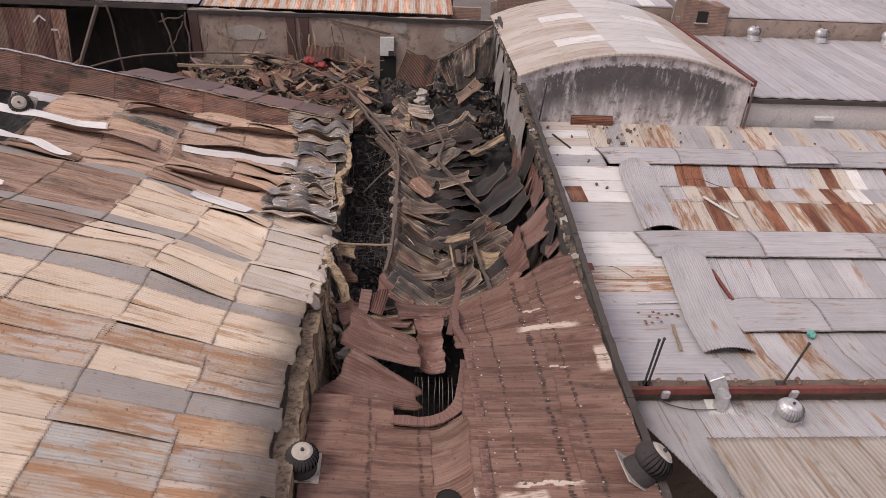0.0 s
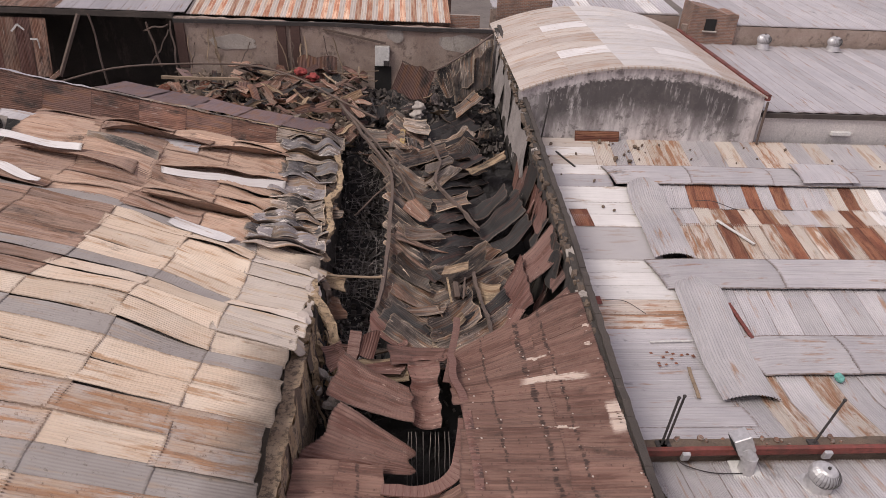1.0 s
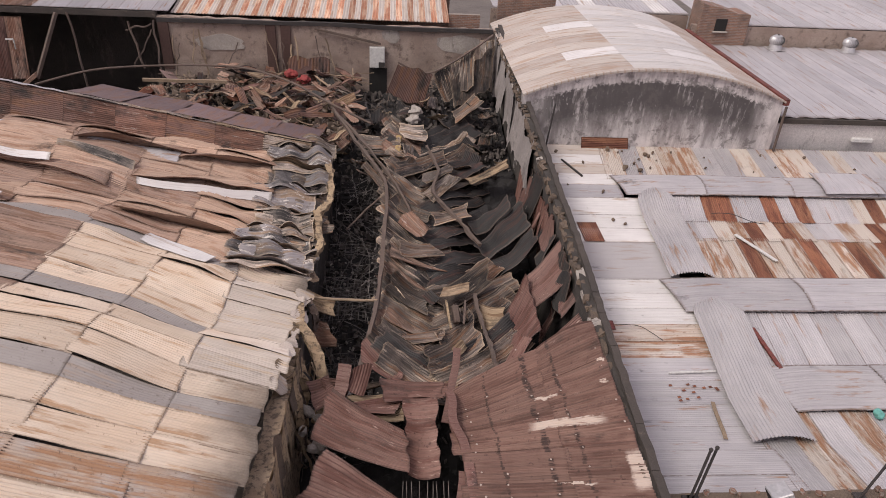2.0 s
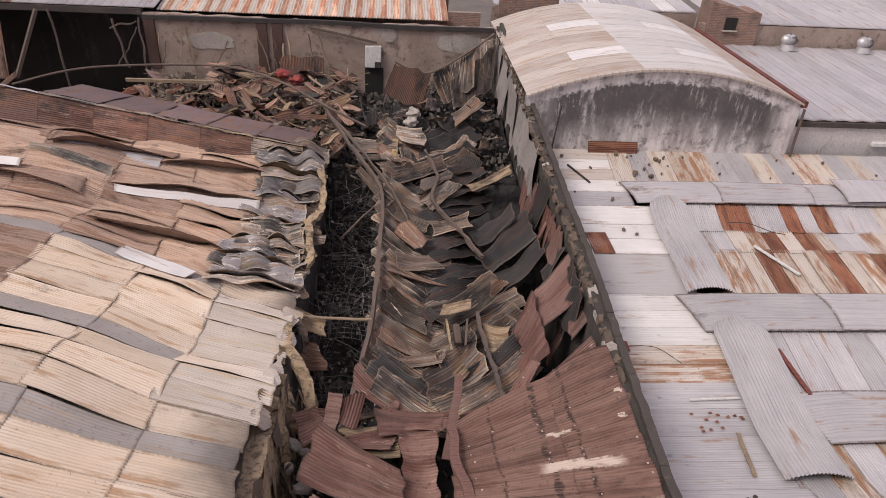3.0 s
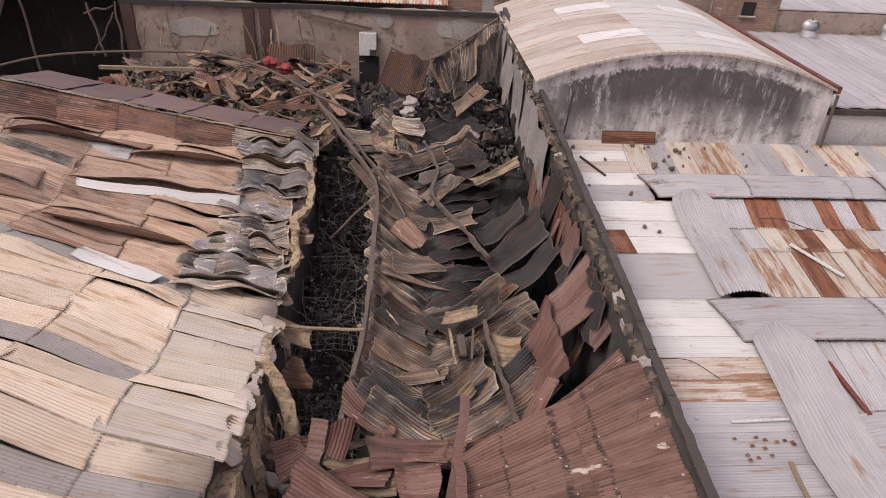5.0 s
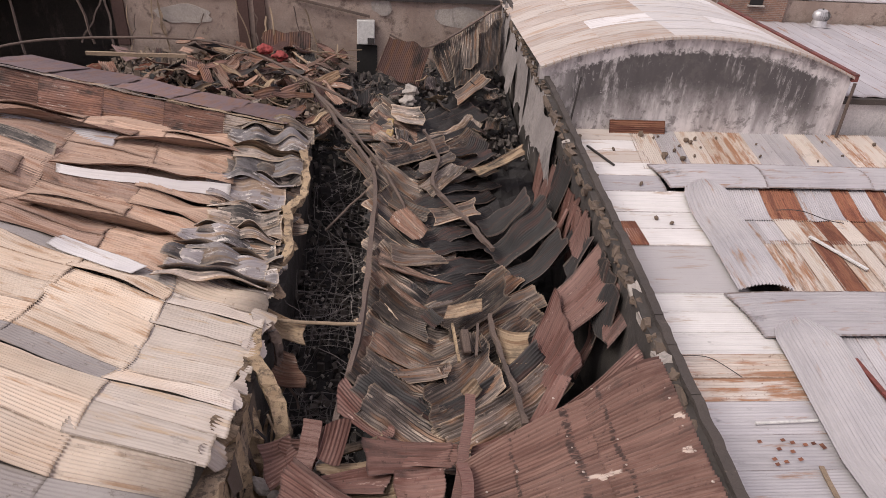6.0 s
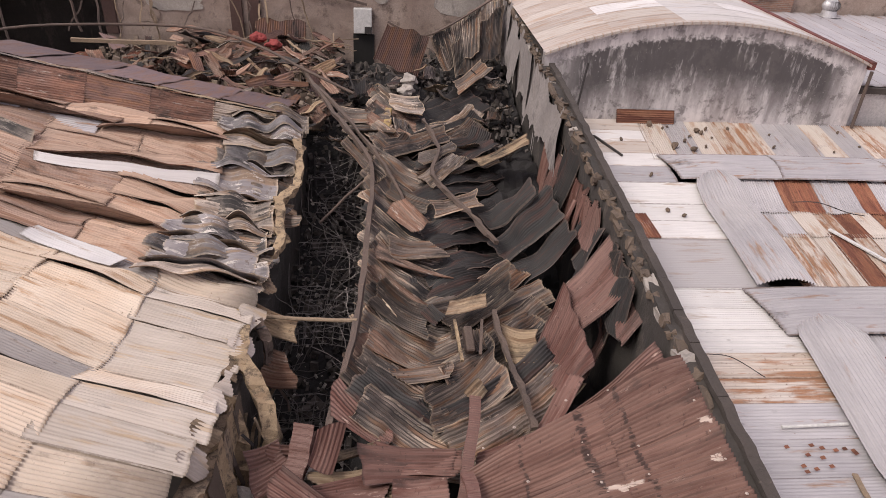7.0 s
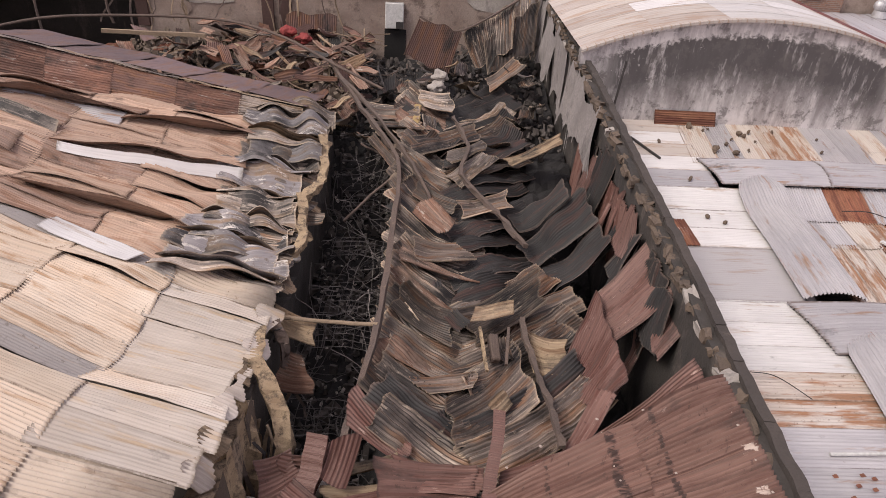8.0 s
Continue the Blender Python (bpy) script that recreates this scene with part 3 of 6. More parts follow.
def west_ridge():
    top = base("ridge_west", (-9, 31, 0), "rusty brown monitor ridge with a bent pale capping", "roof", "", "structure")
    xs = np.arange(-21.0, -3.6, 1.9)
    for i, x in enumerate(xs[:-1]):
        x1 = xs[i + 1]

        def crest(v):
            return 7.35 + 0.2 * (-4 - v) + 0.1 * noise.noise(Vector((v * 0.6, 1, 1)))

        def foot(v):
            return left_base(v, 30.2) - 0.25

        last = x > -7.6
        sheet("ridge_sheet", (x, 30.3, foot(x)), (x1 + 0.05, 30.3, foot(x1)), (x1 + 0.05, 31.1, crest(x1)), (x, 31.1, crest(x)), (PALEASH if last else ROOFRUST if i % 3 else ROSYBROWN), top, rough=0.09, freq=1.3, nl=8)
        sheet("ridge_cap", (x, 31.05, crest(x) + 0.05), (x1 + 0.06, 31.05, crest(x1) + 0.05), (x1 + 0.06, 31.25, crest(x1) + 0.03), (x, 31.25, crest(x) + 0.03), ZINC if i < 4 else PALEASH if i < 7 else STRAW, top, amp=0.004, rough=0.05, freq=1.6, nl=12)
        if x > -14:
            sheet("rear_sheet", (x, 31.4, crest(x)), (x + 0.15, 34.4, crest(x) - 0.75), (x1 + 0.3, 34.4, crest(x1) - 0.73), (x1 + 0.15, 31.2, crest(x1) + 0.02), PURPLE, top, rough=0.05, nl=8, amp=0.0)
    # loose grey gutter lengths in front of the ridge
    for x0, x1, y in ((-16.5, -13.4, 29.2), (-13.3, -10.9, 29.1), (-10.7, -8.6, 28.9)):
        sheet("bent_gutter", (x0, y, left_base(x0, y) + 0.12), (x1, y - 0.35, left_base(x1, y) + 0.15), (x1, y + 0.3, left_base(x1, y) + 0.3), (x0, y + 0.5, left_base(x0, y) + 0.3), ZINC, top, amp=0.008, rough=0.1, label="bent grey sheet-metal gutter")


west_ridge()


# ---- patched tin roof east of the party wall ----
def ridge_cap(name, x0, x1, yc, half, rise, mat, parent, seg=3.0):
    """Overlapping lengths of a rounded capping along x."""
    n = max(1, int(round((x1 - x0) / seg)))
    for k in range(n):
        a, b = x0 + (x1 - x0) * k / n - 0.04, x0 + (x1 - x0) * (k + 1) / n + 0.04
        lift = 0.02 * (k % 2)
        verts, uvs, rims, faces = [], [], [], []
        m = 64
        for i in range(7):
            for j in range(m + 1):
                s, t = i / 6, j / m
                x = a + (b - a) * s
                y = yc - half + 2 * half * t
                z = right_z(x, y) + 0.06 + lift + rise * (0.3 + 0.7 * clamp(4 * s) if k == 0 else 1.0) * math.sin(math.pi * (0.12 + 0.76 * t)) + 0.03 * math.sin(t * 2 * half / 0.095 * 2 * math.pi)
                skew = 0.35 * (1 - t) if k == 0 else 0
                verts.append((x + skew * (1 - s), y, z + 0.03 * noise.noise(Vector((x, y, 1)))))
                uvs.append((s * (b - a), t * 2 * half))
                rims.append((s, t))
        for i in range(6):
            for j in range(m):
                q = i * (m + 1) + j
                faces.append((q, q + 1, q + m + 2, q + m + 1))
        mesh_object("cap_sheet", verts, faces, mat, parent, ((a + b) / 2, yc, right_z(a, yc)), uvs, smooth=True, rims=rims)


def hip_cap(x0, y0, x1, y1, half, rise, parent):
    """A long rounded capping from the far end (x0, y0) to the open near end (x1, y1)."""
    verts, uvs, faces = [], [], []
    n, m = 14, 72
    L = math.hypot(x1 - x0, y1 - y0)
    for i in range(n + 1):
        s = i / n
        tip = clamp(s * L / 0.8)
        h = half * (0.45 + 0.55 * math.sqrt(tip))
        for j in range(m + 1):
            t = j / m
            x, y = x0 + (x1 - x0) * s + h * (2 * t - 1), y0 + (y1 - y0) * s
            z = right_z(x, y) + 0.05 + rise * (0.5 + 0.5 * tip) * math.sin(math.pi * (0.08 + 0.84 * t)) ** 0.8 + 0.03 * math.sin(t * 2 * half / 0.095 * 2 * math.pi)
            verts.append((x, y, z))
            uvs.append((s * L, t * 2 * half))
    for i in range(n):
        for j in range(m):
            q = i * (m + 1) + j
            faces.append((q, q + m + 1, q + m + 2, q + 1))
    mesh_object("hip_sheet", verts, faces, ZINC, parent, ((x0 + x1) / 2, (y0 + y1) / 2, 6), uvs, smooth=True, label="grey corrugated capping with an open lower end")


FLATGREY = sheet_mat("flat_lilac_grey_panel", (0.40, 0.37, 0.37), (0.44, 0.41, 0.405), (0.36, 0.29, 0.25), 0.1, 0.03, 0.6, 0.0, 0.05, spots=0.3, fold_contrast=0.06)


def east_roof():
    top = base("roof_east", (13, 23, 0), "patched tin roof of grey, white and rusted corrugated sheets", "roof", "", "structure")

    def strip(x0, x1, y0, y1, pick, along_y=True, w=0.86, flat=False):
        if along_y:
            n = max(1, int(round((x1 - x0) / w)))
            for k in range(n):
                a, b = x0 + (x1 - x0) * k / n, x0 + (x1 - x0) * (k + 1) / n + 0.05
                dx = 0.05 * (y1 - y0)
                lift = RNG.uniform(0, 0.03)
                sheet("roof_sheet", (a - dx, y0, lift), (a + dx, y1, lift), (b + dx, y1, lift + 0.015), (b - dx, y0, lift + 0.015), pick(a), top, nl=5, height=right_z, amp=0.02, torn=0.05, rough=0.008)
        else:
            n = max(1, int(round((y1 - y0) / w)))
            for k in range(n):
                a, b = y0 + (y1 - y0) * k / n, y0 + (y1 - y0) * (k + 1) / n + 0.05
                lift = RNG.uniform(0, 0.03)
                sheet("roof_sheet", (x0, a, lift), (x1, a, lift), (x1, b, lift + 0.015), (x0, b, lift + 0.015), pick(a), top, nl=6, height=right_z, amp=0.004 if flat else 0.012, torn=0.05, rough=0.008)

    def choose(*opts):
        mats, ws = [o[0] for o in opts], np.cumsum([o[1] for o in opts])
        return lambda v: mats[int(np.searchsorted(ws, RNG.random() * ws[-1]))]

    def in_turn(*mats):
        it = iter(range(10 ** 6))
        return lambda v: mats[next(it) % len(mats)]

    # west strip beside the party wall, folds across
    strip(5.35, 9.2, 13.8, 16.6, choose((ZINC, 1)), False, 0.9)
    strip(5.35, 9.2, 16.6, 19.2, choose((ZINC, 3), (STREAKY, 1)), False, 0.87)
    strip(5.35, 9.2, 19.2, 20.6, choose((STREAKY, 1)), False, 0.7)
    strip(5.35, 9.2, 20.6, 22.9, choose((WHITE, 1)), False, 0.8)
    strip(5.35, 9.4, 22.9, 25.1, choose((FLATGREY, 1)), False, 2.2, True)
    strip(5.35, 9.4, 25.1, 28.0, choose((WHITE, 1)), False, 0.97)
    strip(5.35, 8.8, 28.0, 32.4, choose((WHITE, 1), (ZINC, 1), (BEIGE, 1)), False, 0.9)
    # main slopes, folds down the slope
    strip(8.6, 26.9, 29.4, 32.5, choose((ZINC, 3), (BEIGE, 4), (STREAKY, 2)))
    strip(10.6, 26.9, 26.7, 28.3, in_turn(ZINC, ZINC, RUST, RUST, ZINC, ZINC, RUST, ZINC, RUST, ZINC, ZINC, ZINC, BEIGE, RUST, BEIGE, WHITE), True, 0.62)
    strip(10.5, 26.9, 25.3, 26.8, in_turn(ZINC, ZINC, BEIGE, STREAKY, RUST, BEIGE, RUST, STREAKY, ZINC, ZINC, STREAKY, BEIGE, RUST, BEIGE, WHITE, ZINC), True, 0.62)
    strip(10.4, 26.9, 22.6, 25.5, in_turn(STREAKY, STREAKY, BEIGE, RUST, STREAKY, BEIGE, STREAKY, RUST, BEIGE, STREAKY, RUST, STREAKY, RUST, RUST), True, 0.6)
    strip(10.2, 26.9, 18.2, 21.4, choose((ZINC, 1)))
    strip(9.0, 26.9, 13.8, 17.4, choose((ZINC, 11), (STREAKY, 2), (RUST, 0.4)))
    ridge_cap("ridge", 8.6, 26.9, 28.85, 0.72, 0.22, ZINC, top, 3.6)
    ridge_cap("ridge", 8.6, 26.9, 22.0, 0.86, 0.22, ZINC, top, 4.4)
    ridge_cap("ridge", 10.25, 26.9, 17.95, 0.86, 0.24, ZINC, top, 3.6)
    hip_cap(10.1, 28.6, 9.75, 22.9, 0.78, 0.30, top)
    hip_cap(10.0, 21.9, 9.55, 15.9, 0.84, 0.30, top)
    # a rusted patch on the white sheets and a loose cover on the far capping
    sheet("rust_patch", (6.55, 25.1, 0.05), (6.55, 26.5, 0.05), (7.3, 26.5, 0.06), (7.3, 25.1, 0.06), RUST, top, height=right_z, label="rusted square patch")
    sheet("loose_cover", (17.2, 28.1, 0.34), (17.2, 29.7, 0.34), (19.8, 29.7, 0.36), (19.8, 28.1, 0.36), ZINC, top, height=right_z, rough=0.03, amp=0.006, label="loose grey cover sheet")


east_roof()


# ---- low tin roof in front, south-east ----
LEANTO = sheet_mat("grey_brown_lean_to_sheet", (0.33, 0.275, 0.235), (0.39, 0.34, 0.30), (0.27, 0.185, 0.13), 0.2, 0.05, 0.75, 0.0, 0.08, spots=0.4, fold_contrast=0.5)


def low_roofs():
    top = base("roof_south_east", (12, 10, 0), "plain grey corrugated roof with a beige lean-to over it", "roof", "", "structure")

    def zz(x, y):
        return interp(y, (4, 13.6), (7.9, 6.55))

    for k in range(26):
        x = 5.4 + 0.86 * k
        ends = [max(7.0, min(13.0, 13.35 - 3.05 * (v - 5.3))) for v in (x, x + 0.9)]
        sheet("roof_sheet", (x, 13.35, 0.0), (x, ends[0], 0.0), (x + 0.9, ends[1], 0.01), (x + 0.9, 13.35, 0.01), ZINC, top, height=zz, nl=6)
    for k in range(22):
        x = 6.7 + 0.9 * k
        sheet("lean_to_sheet", (x, 11.4, 0.45), (x, 4.5, 0.45), (x + 0.94, 4.5, 0.46), (x + 0.94, 11.4, 0.46), LEANTO, top, height=zz, nl=5, pitch=0.12)


low_roofs()
beam("red_beam", (5.3, 13.3, 7.0), (30, 13.5, 6.92), 0.12, 0.19, REDPAINT, None, label="red painted steel beam along the low wall", category="beam")


# ---- red roof sagging into the burnt bay ----
def red_roof_mat():
    """Dark red roofing: brown stains along the purlin lines, and worn spots bared to pale primer."""
    m = sheet_mat("weathered_red_roof", (0.188, 0.099, 0.075), (0.245, 0.145, 0.112), (0.13, 0.062, 0.046), 0.36, 0.08, 0.55, 0.1, 0.16, pale=0.05, pale_col=(0.42, 0.29, 0.24), fold_contrast=0.85, bright=1.7, lap_col=(0.095, 0.048, 0.038))
    n, l = m.node_tree.nodes, m.node_tree.links
    b = n["Principled BSDF"]
    col = b.inputs["Base Color"].links[0].from_socket
    g = n.new("ShaderNodeNewGeometry").outputs["Position"]
    sep = n.new("ShaderNodeSeparateXYZ")
    l.new(g, sep.inputs[0])
    wob = noise_tex(n, l, g, 2.3, 5, 0.7)
    fold = noise_tex(n, l, g, 2.0, 3, 0.7, (0.35, 7.0, 0.35))
    shift = math_node(n, l, "MULTIPLY", math_node(n, l, "SUBTRACT", wob, 0.5), 0.35)
    x = math_node(n, l, "ADD", sep.outputs[0], shift)
    y = math_node(n, l, "ADD", sep.outputs[1], shift)
    x2 = math_node(n, l, "ADD", x, math_node(n, l, "MULTIPLY", math_node(n, l, "SUBTRACT", sep.outputs[1], 13.0), 0.02))
    for at, wide, deep in ((1.95, 0.03, 0.8), (2.95, 0.06, 0.9), (3.65, 0.035, 0.85), (-0.1, 0.035, 0.7), (-1.3, 0.035, 0.7)):
        d = math_node(n, l, "ABSOLUTE", math_node(n, l, "SUBTRACT", x2, at), 0.0)
        f = math_node(n, l, "MULTIPLY", ramp(n, l, d, wide * 0.7, wide * 1.4, True), ramp(n, l, fold, 0.42, 0.52))
        col = mix(n, l, math_node(n, l, "MULTIPLY", f, deep), col, (0.04, 0.022, 0.018))
    for cx, cy, rx, ry in ((3.5, 15.02, 0.88, 0.15), (3.2, 16.0, 0.3, 0.05), (4.75, 13.6, 0.28, 0.5), (2.0, 9.35, 0.55, 0.3), (2.6, 9.8, 0.8, 0.06), (0.6, 9.6, 0.5, 0.25), (4.7, 16.9, 0.12, 0.07), (4.6, 16.2, 0.10, 0.06), (3.3, 13.35, 0.5, 0.03)):
        dx = ramp(n, l, math_node(n, l, "ABSOLUTE", math_node(n, l, "SUBTRACT", x, cx), 0.0), rx * 0.75, rx, True)
        yy = math_node(n, l, "ADD", y, math_node(n, l, "MULTIPLY", math_node(n, l, "SUBTRACT", sep.outputs[0], cx), 0.02))
        dy = ramp(n, l, math_node(n, l, "ABSOLUTE", math_node(n, l, "SUBTRACT", yy, cy), 0.0), ry * 0.7, ry, True)
        f = math_node(n, l, "MULTIPLY", math_node(n, l, "MULTIPLY", dx, dy), ramp(n, l, fold, 0.36, 0.48))
        col = mix(n, l, math_node(n, l, "MULTIPLY", f, 0.92), col, (0.60, 0.49, 0.42))
    l.new(col, b.inputs["Base Color"])
    return m


REDROOF = red_roof_mat()


def red_roofs():
    top = base("roof_red", (3, 14, 0), "dark red corrugated roof sagging into the burnt bay", "roof", "", "structure")

    def rz(x, y):
        lift = interp(y, (9, 14.2, 15.7, 17.0, 18.4), (7.6, 7.6, 7.0, 6.75, 6.7))
        slope = interp(y, (9, 14.2, 15.7, 17.0, 18.4), (0.05, 0.065, 0.24, 0.30, 0.31))
        return lift + max(0, x - 0.9) * slope + 0.05 * noise.noise(Vector((x * 0.7, y * 0.7, 3)))

    def row_y(x, y):
        return y + interp(y, (8, 13, 14.5, 17), (-0.16, -0.04, 0.02, 0.42)) * (x - 1)

    for k in range(14):
        y, y2 = 5.0 + 0.84 * k, 5.0 + 0.84 * (k + 1) + 0.06
        xl = 1.0 + 0.2 * noise.noise(Vector((y * 1.3, 2, 2)))
        for a, b in ((4.82, 3.25), (3.35, xl)):
            lift = 0.018 * (k % 2) + (0.012 if b > 2 else 0)
            last = k == 13
            sheet("red_sheet", (a, row_y(a, y), lift), (b, row_y(b, y), lift), (b, row_y(b, y2), lift + 0.02), (a, row_y(a, y2), lift + 0.02), REDROOF, top, height=rz, amp=0.03, pitch=0.078, rough=0.03, torn=0.05, nl=14, curl=0.3 if last else 0.0)
    # screw heads in rows along the purlins
    verts, faces = [], []
    for xs in (1.45, 1.95, 2.95, 3.65, 4.75):
        for k in range(34):
            y = 8.0 + 0.3 * k + RNG.uniform(-0.06, 0.06)
            x = xs + RNG.uniform(-0.05, 0.05) - 0.02 * (y - 13)
            if RNG.random() < 0.45:
                continue
            z, rr, o = rz(x, y) + 0.055, RNG.uniform(0.018, 0.032), len(verts)
            verts.extend((x + rr * math.cos(a * math.pi / 3), y + rr * math.sin(a * math.pi / 3), z) for a in range(6))
            verts.append((x, y, z + 0.02))
            faces.extend((o + a, o + (a + 1) % 6, o + 6) for a in range(6))
    screws = mesh_object("roof_screws", verts, faces, plain("pale_screw_heads", (0.52, 0.42, 0.36), 0.6), top, label="pale roofing screws")
    screws["kind"] = "stuff"

    def lz(x, y):
        return 6.7 + 0.12 * max(0, -x) + 0.85 * clamp((x - 0.1) / 1.15) ** 2 + 0.07 * noise.noise(Vector((x * 0.8, y * 0.8, 9)))

    for y in (5.4, 6.26, 7.12, 7.98, 8.84, 9.7, 10.56, 11.42, 12.26):
        for a, b in ((1.25, 0.1), (0.2, -1.2), (-1.1, -2.75)) if y < 12 else ((-0.7, -1.8), (-1.7, -2.75)):
            sheet("red_sheet", (a, y, 0), (b, y, 0), (b, y + 0.92, 0.015), (a, y + 0.92, 0.015), REDROOF, top, height=lz, amp=0.03, pitch=0.078, rough=0.05, torn=0.05, nl=10)
    beam("red_flashing", (1.42, 5, 7.66), (1.22, 14.0, 7.64), 0.2, 0.08, MAROON, top, wob=0.1, n=14, label="folded dark red flashing")
    beam("red_flashing", (1.22, 13.9, 7.62), (0.98, 16.6, 7.15), 0.2, 0.08, MAROON, top, wob=0.1, n=10, label="folded dark red flashing")


red_roofs()


# ---- barrel vault ----
def vault():
    top = base("vault_roof", (11, 38, 0), "pale barrel-vaulted roof with tan bands and white skylights", "roof", "", "structure")
    x0, x1, z0, zc, y0, y1 = 5.1, 16.85, 9.25, 10.5, 32.45, 44.6
    half, rise = (x1 - x0) / 2, zc - z0
    rad = (half * half + rise * rise) / (2 * rise)
    ang = math.asin(half / rad)

    def arc(s):
        th = -ang + 2 * ang * s
        return (x0 + x1) / 2 + rad * math.sin(th), zc - rad + rad * math.cos(th)

    # roof skin, ten lengths across and eight bands along
    for i in range(5):
        for j in range(10):
            verts, uvs, faces = [], [], []
            s0, s1 = i / 5, (i + 1) / 5 + 0.004
            ya, yb = y0 - 0.12 + (y1 - y0 + 0.12) * j / 10, y0 - 0.12 + (y1 - y0 + 0.12) * (j + 1) / 10 + 0.05
            for a in range(9):
                for b in range(25):
                    s = s0 + (s1 - s0) * a / 8
                    y = ya + (yb - ya) * b / 24
                    x, z = arc(s)
                    verts.append((x, y, z + 0.05 + 0.008 * math.sin(b * math.pi / 2) + 0.004 * (i % 2)))
                    uvs.append((s * 13, y))
            for a in range(8):
                for b in range(24):
                    q = a * 25 + b
                    faces.append((q, q + 25, q + 26, q + 1))
            light = (i in (1, 3)) and j in (2, 6)
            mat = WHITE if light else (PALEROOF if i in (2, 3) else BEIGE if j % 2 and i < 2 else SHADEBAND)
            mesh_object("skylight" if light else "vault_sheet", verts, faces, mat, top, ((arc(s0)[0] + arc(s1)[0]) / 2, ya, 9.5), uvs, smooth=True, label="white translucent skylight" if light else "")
    # gable wall
    for name, yy in (("wall_gable", y0), ("wall_gable_rear", y1 - 0.3)):
        verts, faces = [], []
        n = 40
        for i in range(n + 1):
            x, z = arc(i / n)
            for dy in (0, 0.3):
                for r in range(9):
                    verts.append((x, yy + dy - 0.02 * noise.noise(Vector((x, r * 0.6, 1))), (z + 0.02) * r / 8))
        for i in range(n):
            for r in range(8):
                q = i * 18 + r
                faces.append((q, q + 18, q + 19, q + 1))
                faces.append((q + 9, q + 10, q + 28, q + 27))
            q = i * 18
            faces.append((q + 8, q + 26, q + 35, q + 17))
        tagged(mesh_object(name, verts, faces, GABLE), "white plaster gable wall with black mould streaks", "wall", "", "structure")
    # arched rim over the gable
    verts, faces = [], []
    for i in range(41):
        x, z = arc(i / 40)
        for dy, dz in ((-0.16, -0.02), (-0.16, 0.07), (0.05, 0.07), (0.05, -0.02)):
            verts.append((x, y0 + dy, z + dz))
    for i in range(40):
        for k in range(4):
            faces.append((i * 4 + k, i * 4 + (k + 1) % 4, i * 4 + 4 + (k + 1) % 4, i * 4 + 4 + k))
    mesh_object("arched_rim", verts, faces, BEIGE, top, (11, y0, 10), label="thin arched edge trim")
    beam("red_eave", (x1 + 0.05, y0 - 0.15, z0 + 0.02), (x1 + 0.05, y1, z0 + 0.02), 0.22, 0.28, REDPAINT, top, label="dark red eave gutter")
    slab_wall("wall_vault_east", [(x1 - 0.15, y0 + 0.3, z0 - 0.05), (x1 - 0.15, y1 - 0.3, z0 - 0.05)], 0.3, 0, PLASTER, "side wall under the vault eave")
    slab_wall("wall_vault_west", [(x0 + 0.55, y0 + 0.3, z0 - 0.05), (x0 + 0.55, y1 - 0.3, z0 - 0.05)], 0.3, 0, PLASTER, "side wall under the vault eave")


def gable_mat():
    """White plaster; black mould in a broad band below the arch, running down in streaks."""
    m, n, l, b = nodes_of("mouldy_gable_plaster")
    g = n.new("ShaderNodeNewGeometry").outputs["Position"]
    sep = n.new("ShaderNodeSeparateXYZ")
    l.new(g, sep.inputs[0])
    streak = noise_tex(n, l, g, 2.4, 6, 0.7, (1.0, 0.2, 0.22))
    big = noise_tex(n, l, g, 0.8, 5, 0.7)
    fine = noise_tex(n, l, g, 6, 6, 0.75)
    # mould band follows the arch: height over the springing against the curve
    dx = math_node(n, l, "SUBTRACT", sep.outputs[0], 10.95)
    curve = math_node(n, l, "MULTIPLY", math_node(n, l, "MULTIPLY", dx, dx), 0.036)
    h = math_node(n, l, "ADD", sep.outputs[2], curve)
    h = math_node(n, l, "ADD", h, math_node(n, l, "MULTIPLY", math_node(n, l, "SUBTRACT", fine, 0.5), 0.9))
    upper = ramp(n, l, h, 9.92, 10.06, True)
    lower = ramp(n, l, h, 7.2, 8.9)
    band = math_node(n, l, "MULTIPLY", upper, lower)
    edge = math_node(n, l, "MULTIPLY", dx, dx)
    inside = ramp(n, l, edge, 20, 30, True)
    band = math_node(n, l, "MULTIPLY", band, inside)
    dirt = math_node(n, l, "MULTIPLY", band, ramp(n, l, streak, 0.26, 0.46))
    col = mix(n, l, ramp(n, l, big, 0.35, 0.7), (0.72, 0.67, 0.65), (0.58, 0.53, 0.515))
    col = mix(n, l, math_node(n, l, "MULTIPLY", ramp(n, l, streak, 0.44, 0.62), 0.65), col, (0.27, 0.235, 0.23))
    col = mix(n, l, math_node(n, l, "MULTIPLY", dirt, 0.95), col, (0.075, 0.066, 0.066))
    col = mix(n, l, ramp(n, l, fine, 0.63, 0.70), col, (0.55, 0.50, 0.49))
    blots = noise_tex(n, l, g, 1.7, 6, 0.75)
    col = mix(n, l, math_node(n, l, "MULTIPLY", math_node(n, l, "MULTIPLY", ramp(n, l, blots, 0.52, 0.60), ramp(n, l, edge, 26, 33, True)), 0.7), col, (0.13, 0.115, 0.11))
    l.new(col, b.inputs["Base Color"])
    b.inputs["Roughness"].default_value = 0.9
    bp = n.new("ShaderNodeBump")
    bp.inputs["Strength"].default_value, bp.inputs["Distance"].default_value = 0.5, 0.022
    l.new(fine, bp.inputs["Height"])
    l.new(bp.outputs[0], b.inputs["Normal"])
    return m


